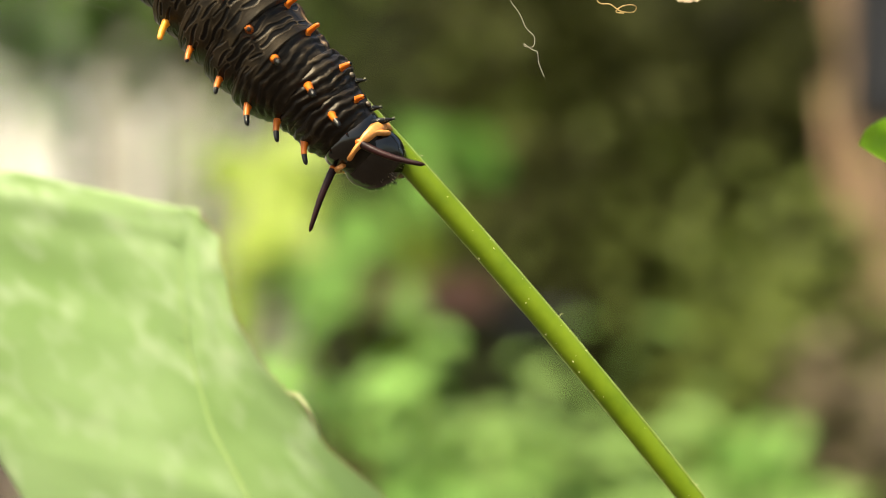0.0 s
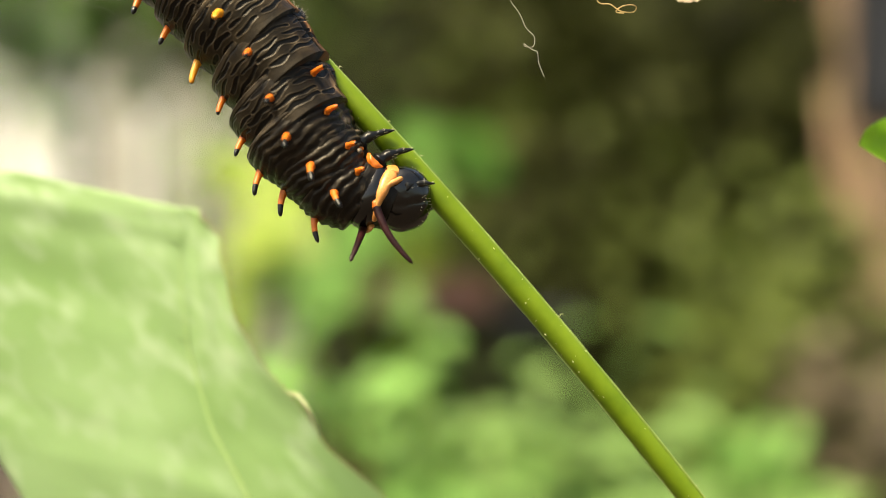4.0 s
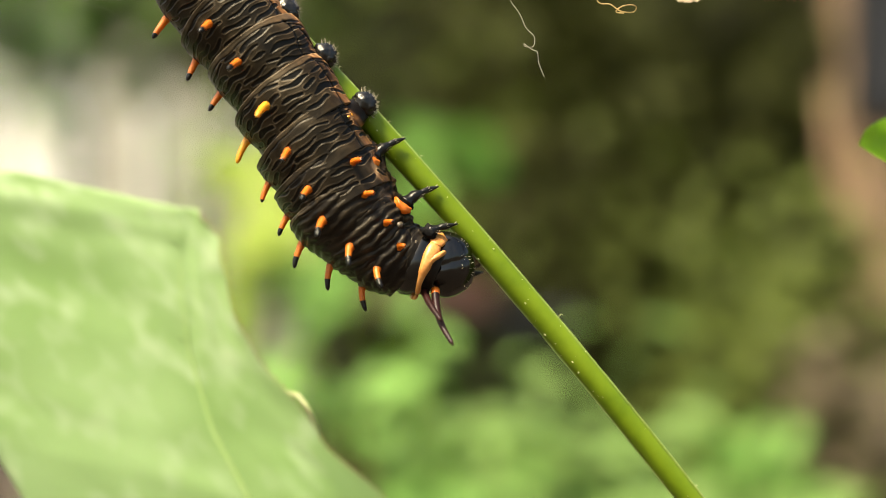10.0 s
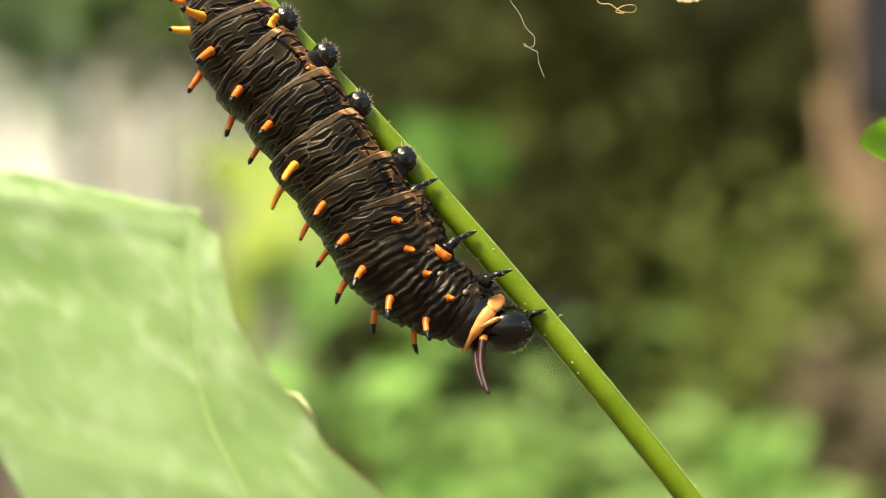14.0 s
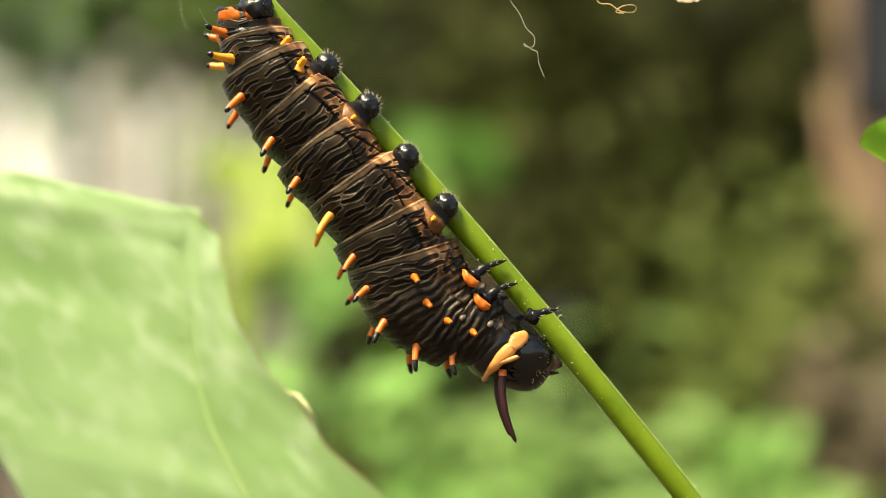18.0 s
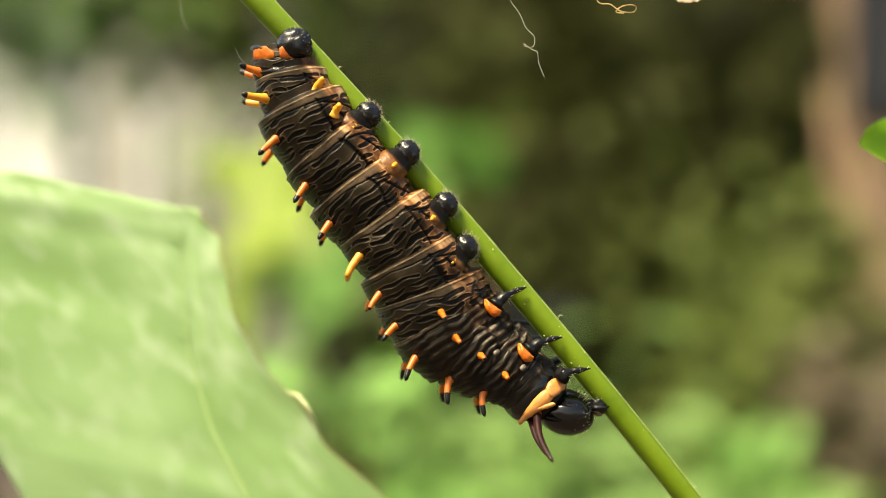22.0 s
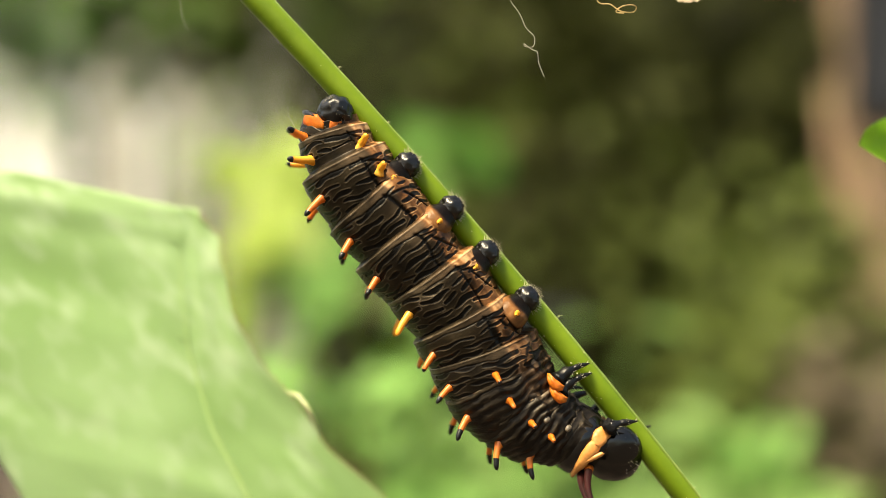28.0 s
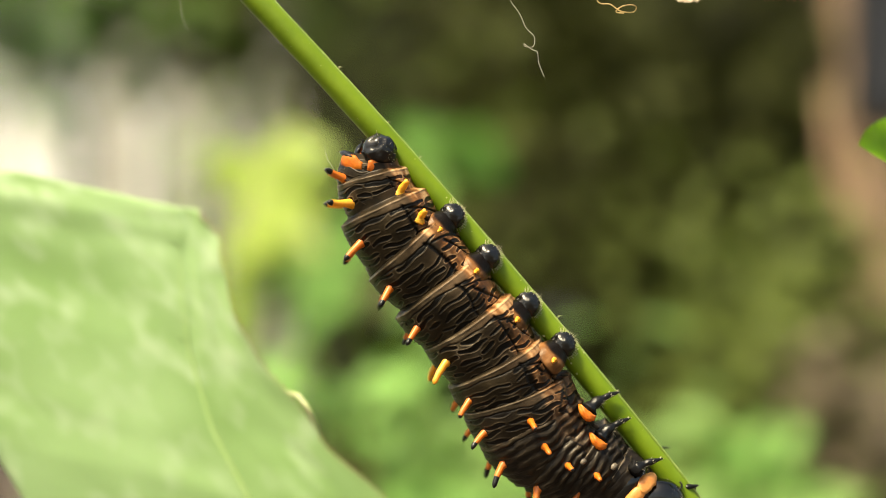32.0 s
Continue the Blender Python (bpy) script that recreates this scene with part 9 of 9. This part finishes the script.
    walk(LIMB["p_six"], placed([
        (0, -18.42, 1.51, -2.03, 17, -0, 0), (0.5, -17.98, 1.51, -2.01, 17, -0, 0), (1, -17.48, 1.51, -1.98, 17, -0, 0), (1.5, -17.20, 1.51, -1.96, 18, -0, 0),
        (2, -16.52, 1.51, -1.93, 18, -0, 0), (2.5, -15.94, 1.51, -1.91, 19, -0, 0), (3, -15.44, 1.51, -1.89, 19, -0, 0), (3.5, -14.84, 1.51, -1.86, 20, -0, 0),
        (4, -14.64, 1.51, -1.84, 20, -0, 0), (4.5, -14.44, 1.51, -1.82, 20, -0, 0), (5, -14.24, 1.51, -1.79, 21, -0, 0), (5.5, -14.04, 1.51, -1.77, 21, -0, 0),
        (6, -13.61, 1.51, -1.67, 21, -0, 0), (6.5, -13.10, 1.51, -1.58, 22, -0, 0), (7, -12.80, 1.51, -1.48, 23, -0, 0), (7.5, -12.72, 1.51, -1.38, 22, -0, 0),
        (8, -12.43, 1.51, -1.29, 22, -0, 0), (8.5, -12.55, 1.51, -1.19, 24, -0, 0), (9, -12.78, 1.51, -1.09, 28, -0, 0), (9.5, -12.21, 1.51, -1.10, 29, -0, 0),
        (10, -11.23, 1.51, -1.11, 25, -0, 0), (10.5, -10.16, 1.51, -1.12, 23, -0, 0), (11, -9.52, 1.51, -1.12, 21, -0, 0), (11.5, -9.72, 1.51, -1.13, 17, -0, 0),
        (12, -9.49, 1.51, -1.04, 15, -0, 0), (12.5, -10.59, 1.51, -1.05, 15, -0, 0), (13, -11.59, 1.51, -1.11, 15, -0, 0), (13.5, -12.36, 1.51, -1.06, 14, -0, 0),
        (14, -12.69, 1.51, -1.06, 14, -0, 0), (14.5, -12.36, 1.51, -0.96, 13, -0, 0), (15, -11.88, 1.51, -1.11, 12, -0, 0), (15.5, -11.41, 1.51, -1.26, 11, -0, 0),
        (16, -11.03, 1.51, -1.24, 11, -0, 0), (16.5, -10.66, 1.51, -1.23, 10, -0, 0), (17, -11.52, 1.51, -1.21, 10, -0, 0), (17.5, -12.08, 1.51, -1.16, 10, -0, 0),
        (18, -12.08, 1.51, -1.16, 10, -0, 0), (18.5, -12.07, 1.51, -1.16, 9, -0, 0), (19, -12.22, 1.51, -1.16, 9, -0, 0), (19.5, -12.45, 1.51, -0.92, 9, -0, 0),
        (20, -11.27, 1.51, -0.44, 10, -0, 0), (20.5, -9.74, 1.51, -0.84, 8, -0, 0), (21, -8.77, 1.51, -1.12, 7, -0, 0), (21.5, -9.47, 1.51, -1.15, 8, -0, 0),
        (22, -10.59, 1.51, -1.15, 8, -0, 0), (22.5, -11.35, 1.51, -1.15, 9, -0, 0), (23, -11.84, 1.51, -1.15, 9, -0, 0), (23.5, -11.96, 1.51, -1.15, 9, -0, 0),
        (24, -12.37, 1.51, -1.02, 8, -0, 0), (24.5, -11.79, 1.51, -0.60, 9, -0, 0), (25, -9.70, 1.51, -0.44, 9, -0, 0), (25.5, -8.48, 1.51, -0.78, 8, -0, 0),
        (26, -8.99, 1.51, -0.82, 8, -0, 0), (26.5, -9.50, 1.51, -0.87, 8, -0, 0), (27, -10.31, 1.51, -0.85, 8, -0, 0), (27.5, -11.11, 1.51, -0.83, 9, -0, 0),
        (28, -11.93, 1.51, -0.83, 9, -0, 0), (28.5, -12.47, 1.51, -0.83, 8, -0, 0), (29, -11.82, 1.51, -0.29, 9, -0, 0), (29.5, -10.21, 1.51, -0.22, 9, -0, 0),
        (30, -8.51, 1.51, -0.46, 8, -0, 0), (30.5, -8.62, 1.51, -0.83, 7, -0, 0), (31, -9.33, 1.51, -0.84, 8, -0, 0), (31.5, -10.34, 1.51, -0.91, 8, -0, 0),
        (32, -11.23, 1.51, -0.91, 8, -0, 0)]))
    walk(LIMB["p_tail"], placed([
        (0, -27.84, 2.09, -1.67, 14, -0, 0), (0.5, -27.40, 2.09, -1.64, 14, -0, 0), (1, -26.90, 2.09, -1.62, 14, -0, 0), (1.5, -26.64, 2.09, -1.60, 14, -0, 0),
        (2, -25.96, 2.09, -1.57, 14, -0, 0), (2.5, -25.39, 2.09, -1.55, 14, -0, 0), (3, -24.90, 2.09, -1.53, 15, -0, 0), (3.5, -24.31, 2.09, -1.50, 15, -0, 0),
        (4, -24.12, 2.09, -1.48, 15, -0, 0), (4.5, -23.93, 2.09, -1.45, 16, -0, 0), (5, -23.74, 2.09, -1.43, 16, -0, 0), (5.5, -23.55, 2.09, -1.41, 17, -0, 0),
        (6, -23.12, 2.09, -1.31, 17, -0, 0), (6.5, -22.62, 2.09, -1.22, 18, -0, 0), (7, -22.33, 2.09, -1.12, 19, -0, 0), (7.5, -22.25, 2.09, -1.02, 20, -0, 0),
        (8, -21.97, 2.09, -0.93, 21, -0, 0), (8.5, -22.09, 2.09, -0.83, 21, -0, 0), (9, -22.33, 2.09, -0.74, 22, -0, 0), (9.5, -21.86, 2.09, -0.75, 23, -0, 0),
        (10, -20.97, 2.09, -0.75, 23, -0, 0), (10.5, -19.98, 2.09, -0.76, 23, -0, 0), (11, -19.44, 2.09, -0.77, 23, -0, 0), (11.5, -19.72, 2.09, -0.78, 24, -0, 0),
        (12, -19.67, 2.09, -0.79, 24, -0, 0), (12.5, -20.84, 2.09, -0.83, 24, -0, 0), (13, -21.87, 2.09, -0.87, 25, -0, 0), (13.5, -22.68, 2.09, -0.91, 25, -0, 0),
        (14, -22.97, 2.09, -0.95, 25, -0, 0), (14.5, -22.96, 2.09, -1.00, 25, -0, 0), (15, -22.19, 2.09, -0.62, 29, -0, 0), (15.5, -21.43, 2.09, -0.24, 33, -0, 0),
        (16, -20.66, 2.09, 0.13, 39, -0, 0), (16.5, -19.90, 2.09, 0.51, 46, -0, 0), (17, -20.58, 2.09, 0.48, 45, -0, 0), (17.5, -21.03, 2.09, 0.44, 45, -0, 0),
        (18, -20.79, 2.09, 0.43, 45, -0, 0), (18.5, -20.54, 2.09, 0.53, 48, -0, 0), (19, -19.35, 2.09, 0.79, 54, -0, 0), (19.5, -17.32, 2.09, 0.72, 54, -0, 0),
        (20, -16.85, 2.09, 0.06, 42, -0, 0), (20.5, -17.46, 2.09, 0.06, 43, -0, 0), (21, -18.34, 2.09, -0.02, 42, -0, 0), (21.5, -19.35, 2.09, -0.08, 42, -0, 0),
        (22, -20.35, 2.09, -0.09, 42, -0, 0), (22.5, -20.98, 2.09, 0.14, 46, -0, 0), (23, -20.71, 2.09, 0.56, 54, -0, 0), (23.5, -19.93, 2.09, 0.68, 57, -0, 0),
        (24, -17.87, 2.09, 0.79, 61, -0, 0), (24.5, -16.64, 2.09, 0.32, 51, -0, 0), (25, -17.18, 2.09, 0.13, 48, -0, 0), (25.5, -17.75, 2.09, 0.18, 49, -0, 0),
        (26, -18.52, 2.09, 0.19, 50, -0, 0), (26.5, -19.28, 2.09, 0.20, 50, -0, 0), (27, -20.04, 2.09, 0.21, 50, -0, 0), (27.5, -20.80, 2.09, 0.21, 51, -0, 0),
        (28, -20.40, 2.09, 1.27, 78, -0, 0), (28.5, -18.55, 2.09, 1.09, 74, -0, 0), (29, -17.01, 2.09, 0.72, 64, -0, 0), (29.5, -16.95, 2.09, 0.36, 56, -0, 0),
        (30, -17.54, 2.09, 0.28, 55, -0, 0), (30.5, -18.29, 2.09, 0.27, 55, -0, 0), (31, -19.07, 2.09, 0.20, 54, -0, 0), (31.5, -20.01, 2.09, 0.31, 56, -0, 0),
        (32, -20.71, 2.09, 0.48, 60, -0, 0)]))
    walk(LIMB["l_three"], placed([
        (0, 15.35, 2.03, 1.39, -51, 80, -40), (0.5, 15.37, 2.04, 1.44, -50, 79, -40), (1, 15.56, 2.09, 1.49, -57, 80, -47), (1.5, 15.67, 2.18, 1.68, -65, 80, -55),
        (2, 16.08, 2.27, 1.85, -66, 78, -57), (2.5, 16.61, 2.38, 2.24, -69, 77, -59), (3, 17.03, 2.46, 2.63, -68, 76, -59), (3.5, 17.00, 2.52, 2.55, -72, 75, -62),
        (4, 16.14, 2.56, 2.52, -83, 76, -74), (4.5, 15.27, 2.61, 2.47, -94, 76, -85), (5, 14.35, 2.66, 2.41, -102, 75, -94), (5.5, 13.39, 2.71, 2.35, -107, 74, -99),
        (6, 13.10, 2.74, 2.32, -110, 74, -103), (6.5, 12.84, 2.76, 2.29, -112, 73, -104), (7, 12.34, 2.76, 2.25, -113, 73, -105), (7.5, 11.85, 2.76, 2.22, -112, 73, -105),
        (8, 11.56, 2.76, 2.19, -112, 73, -105), (8.5, 10.74, 2.78, 2.25, -114, 73, -107), (9, 9.83, 2.81, 2.30, -116, 72, -109), (9.5, 9.50, 2.83, 2.28, -118, 72, -111),
        (10, 9.52, 2.83, 2.27, -117, 72, -111), (10.5, 10.05, 2.82, 2.40, -116, 72, -109), (11, 10.18, 2.83, 2.53, -116, 72, -110), (11.5, 9.50, 2.84, 2.66, -117, 72, -110),
        (12, 9.64, 2.83, 2.68, -117, 72, -110), (12.5, 9.51, 2.82, 2.70, -116, 72, -109), (13, 9.23, 2.83, 2.48, -117, 72, -110), (13.5, 8.70, 2.86, 2.47, -119, 71, -112),
        (14, 8.65, 2.88, 2.46, -119, 71, -113), (14.5, 8.85, 2.88, 2.47, -119, 71, -113), (15, 8.68, 2.88, 2.46, -119, 71, -112), (15.5, 8.51, 2.88, 2.45, -118, 71, -112),
        (16, 8.34, 2.88, 2.44, -118, 71, -111), (16.5, 8.16, 2.88, 2.43, -117, 71, -111), (17, 9.74, 2.85, 2.65, -114, 72, -107), (17.5, 11.39, 2.82, 2.57, -108, 73, -101),
        (18, 13.06, 2.79, 2.56, -97, 74, -89), (18.5, 13.20, 2.78, 2.38, -93, 74, -85), (19, 13.27, 2.79, 2.20, -93, 73, -85), (19.5, 13.40, 2.80, 2.18, -97, 73, -89),
        (20, 13.42, 2.80, 2.14, -99, 73, -92), (20.5, 13.20, 2.81, 2.43, -101, 73, -94), (21, 12.58, 2.82, 2.72, -105, 73, -98), (21.5, 12.25, 2.83, 2.76, -107, 73, -99),
        (22, 11.87, 2.84, 2.80, -108, 73, -101), (22.5, 12.15, 2.83, 2.82, -106, 73, -99), (23, 12.66, 2.81, 2.85, -103, 73, -95), (23.5, 14.03, 2.79, 2.81, -95, 73, -87),
        (24, 15.11, 2.78, 2.76, -88, 73, -80), (24.5, 15.02, 2.79, 2.87, -91, 73, -83), (25, 14.62, 2.79, 2.98, -93, 73, -86), (25.5, 14.35, 2.79, 3.03, -93, 73, -86),
        (26, 13.86, 2.80, 3.00, -96, 73, -88), (26.5, 13.37, 2.80, 2.98, -98, 73, -90), (27, 12.89, 2.81, 2.96, -100, 73, -93), (27.5, 12.42, 2.82, 2.93, -104, 73, -96),
        (28, 13.82, 2.80, 2.92, -97, 73, -89), (28.5, 14.15, 2.81, 2.97, -99, 73, -92), (29, 14.65, 2.80, 3.03, -97, 73, -89), (29.5, 14.36, 2.80, 3.17, -98, 73, -91),
        (30, 14.03, 2.81, 3.29, -101, 73, -93), (30.5, 13.42, 2.82, 3.21, -103, 73, -96), (31, 12.94, 2.82, 3.12, -104, 73, -97), (31.5, 12.43, 2.82, 2.82, -104, 73, -97),
        (32, 12.07, 2.82, 2.52, -103, 73, -96)]))
    walk(LIMB["l_two"], placed([
        (0, 18.34, 2.08, 1.94, -51, 79, -41), (0.5, 18.36, 2.10, 2.08, -52, 79, -41), (1, 18.53, 2.18, 2.23, -59, 79, -49), (1.5, 18.42, 2.31, 2.29, -75, 79, -66),
        (2, 18.49, 2.40, 2.34, -76, 78, -67), (2.5, 18.83, 2.52, 2.26, -77, 76, -68), (3, 19.06, 2.59, 2.19, -76, 75, -67), (3.5, 19.57, 2.62, 2.23, -70, 74, -61),
        (4, 18.65, 2.63, 2.27, -77, 75, -68), (4.5, 17.75, 2.64, 2.29, -86, 75, -78), (5, 16.83, 2.67, 2.31, -95, 75, -87), (5.5, 15.88, 2.70, 2.31, -102, 75, -94),
        (6, 17.54, 2.69, 2.41, -91, 75, -83), (6.5, 17.65, 2.69, 2.27, -89, 75, -81), (7, 17.59, 2.69, 2.12, -89, 75, -81), (7.5, 16.95, 2.69, 2.20, -89, 75, -81),
        (8, 16.51, 2.69, 2.29, -90, 75, -82), (8.5, 15.53, 2.69, 2.71, -97, 75, -89), (9, 14.53, 2.73, 3.11, -109, 74, -101), (9.5, 14.60, 2.74, 3.01, -111, 74, -103),
        (10, 14.96, 2.72, 2.92, -107, 74, -99), (10.5, 15.51, 2.69, 2.74, -96, 75, -88), (11, 15.93, 2.70, 2.55, -100, 75, -92), (11.5, 15.52, 2.71, 2.35, -103, 75, -95),
        (12, 15.02, 2.72, 2.62, -107, 74, -100), (12.5, 14.24, 2.73, 2.89, -112, 74, -105), (13, 15.01, 2.69, 3.07, -109, 75, -101), (13.5, 14.77, 2.75, 3.00, -114, 73, -107),
        (14, 14.94, 2.77, 2.94, -116, 73, -108), (14.5, 15.29, 2.76, 2.91, -113, 73, -106), (15, 14.95, 2.76, 3.03, -114, 73, -107), (15.5, 14.62, 2.78, 3.16, -115, 73, -108),
        (16, 14.29, 2.79, 3.28, -117, 72, -110), (16.5, 13.95, 2.81, 3.40, -118, 72, -111), (17, 15.26, 2.73, 3.66, -111, 74, -103), (17.5, 14.79, 2.79, 3.63, -116, 73, -109),
        (18, 15.54, 2.72, 3.19, -100, 74, -92), (18.5, 14.87, 2.72, 3.29, -92, 74, -84), (19, 14.51, 2.76, 3.37, -107, 74, -99), (19.5, 15.54, 2.76, 2.61, -103, 74, -96),
        (20, 16.42, 2.75, 1.85, -96, 74, -88), (20.5, 16.92, 2.75, 2.39, -92, 74, -84), (21, 16.99, 2.73, 2.94, -90, 74, -82), (21.5, 17.17, 2.73, 3.09, -85, 74, -77),
        (22, 17.26, 2.72, 3.24, -79, 74, -71), (22.5, 15.60, 2.75, 3.10, -99, 74, -91), (23, 13.82, 2.76, 2.93, -101, 74, -94), (23.5, 15.11, 2.74, 2.78, -92, 74, -84),
        (24, 16.34, 2.75, 2.62, -93, 74, -85), (24.5, 17.17, 2.75, 2.47, -93, 74, -86), (25, 17.56, 2.74, 2.32, -86, 74, -78), (25.5, 18.04, 2.73, 3.13, -80, 74, -72),
        (26, 17.32, 2.73, 3.14, -86, 74, -77), (26.5, 16.58, 2.74, 3.14, -90, 74, -82), (27, 15.83, 2.75, 3.14, -94, 74, -86), (27.5, 15.09, 2.76, 3.14, -99, 74, -91),
        (28, 14.93, 2.78, 3.45, -107, 73, -100), (28.5, 16.07, 2.77, 3.14, -104, 74, -96), (29, 17.36, 2.75, 2.84, -94, 74, -86), (29.5, 17.33, 2.75, 2.99, -97, 74, -89),
        (30, 17.19, 2.75, 3.15, -97, 74, -89), (30.5, 16.67, 2.75, 3.31, -99, 74, -92), (31, 16.24, 2.75, 3.48, -100, 74, -92), (31.5, 15.48, 2.77, 3.48, -105, 74, -98),
        (32, 14.92, 2.80, 3.47, -111, 73, -104)]))
    walk(LIMB["l_one"], placed([
        (0, 20.23, 3.10, 1.80, -56, 80, -46), (0.5, 20.26, 3.12, 1.91, -67, 81, -58), (1, 20.09, 3.17, 1.99, -63, 80, -53), (1.5, 20.09, 3.25, 2.12, -67, 79, -58),
        (2, 20.38, 3.26, 2.25, -63, 79, -53), (2.5, 21.43, 3.37, 2.53, -54, 75, -44), (3, 22.44, 3.51, 2.78, -51, 71, -41), (3.5, 22.86, 3.56, 2.50, -52, 70, -42),
        (4, 21.94, 3.52, 2.73, -52, 71, -42), (4.5, 21.05, 3.47, 2.96, -53, 73, -43), (5, 20.18, 3.42, 3.20, -55, 74, -45), (5.5, 19.36, 3.37, 3.44, -59, 76, -49),
        (6, 20.69, 3.47, 3.00, -61, 75, -51), (6.5, 20.56, 3.48, 2.82, -62, 75, -52), (7, 20.39, 3.49, 2.66, -70, 76, -61), (7.5, 19.70, 3.45, 2.85, -68, 77, -59),
        (8, 19.06, 3.45, 3.00, -60, 75, -51), (8.5, 18.89, 3.42, 3.19, -56, 75, -47), (9, 19.01, 3.39, 3.45, -68, 78, -59), (9.5, 18.75, 3.35, 3.70, -86, 80, -77),
        (10, 18.39, 3.36, 3.91, -74, 79, -65), (10.5, 18.98, 3.51, 3.66, -51, 71, -41), (11, 20.15, 3.44, 3.64, -57, 75, -47), (11.5, 20.40, 3.38, 3.59, -63, 77, -54),
        (12, 19.42, 3.37, 3.12, -67, 78, -57), (12.5, 17.92, 3.42, 2.61, -61, 76, -52), (13, 19.02, 3.35, 3.43, -53, 75, -43), (13.5, 19.21, 3.33, 3.20, -79, 79, -69),
        (14, 19.61, 3.43, 2.88, -97, 79, -88), (14.5, 19.62, 3.45, 2.55, -72, 77, -63), (15, 19.37, 3.45, 2.53, -79, 78, -70), (15.5, 19.12, 3.46, 2.51, -87, 78, -78),
        (16, 18.85, 3.47, 2.49, -95, 78, -86), (16.5, 18.57, 3.50, 2.46, -102, 78, -93), (17, 19.37, 3.34, 3.21, -71, 79, -62), (17.5, 20.13, 3.34, 3.30, -72, 79, -62),
        (18, 19.56, 3.53, 1.73, -73, 76, -64), (18.5, 18.88, 3.58, 1.53, -58, 72, -49), (19, 18.75, 3.50, 1.48, -66, 76, -57), (19.5, 20.33, 3.45, 2.59, -71, 77, -61),
        (20, 21.36, 3.42, 3.62, -56, 74, -46), (20.5, 21.06, 3.51, 3.43, -53, 72, -43), (21, 20.69, 3.43, 3.36, -57, 75, -47), (21.5, 20.86, 3.46, 3.27, -60, 75, -50),
        (22, 21.00, 3.45, 3.20, -63, 76, -53), (22.5, 18.50, 3.50, 2.83, -98, 78, -89), (23, 15.50, 3.50, 2.42, -91, 78, -83), (23.5, 17.79, 3.42, 2.79, -69, 77, -60),
        (24, 20.23, 3.46, 3.17, -73, 77, -64), (24.5, 20.87, 3.52, 2.61, -79, 77, -70), (25, 20.82, 3.55, 2.01, -65, 75, -56), (25.5, 21.05, 3.52, 2.52, -63, 75, -53),
        (26, 20.52, 3.51, 2.60, -63, 75, -54), (26.5, 19.99, 3.51, 2.68, -63, 75, -54), (27, 19.46, 3.51, 2.75, -63, 75, -54), (27.5, 18.93, 3.51, 2.83, -64, 75, -54),
        (28, 20.28, 3.49, 2.93, -60, 74, -50), (28.5, 20.71, 3.49, 2.79, -74, 77, -64), (29, 21.09, 3.50, 2.60, -73, 76, -64), (29.5, 21.18, 3.50, 2.73, -72, 76, -63),
        (30, 21.24, 3.47, 2.88, -72, 77, -63), (30.5, 20.63, 3.44, 2.97, -75, 78, -66), (31, 20.09, 3.44, 3.04, -75, 78, -66), (31.5, 19.53, 3.39, 3.38, -77, 79, -68),
        (32, 19.28, 3.31, 3.72, -87, 80, -77)]))


motions()
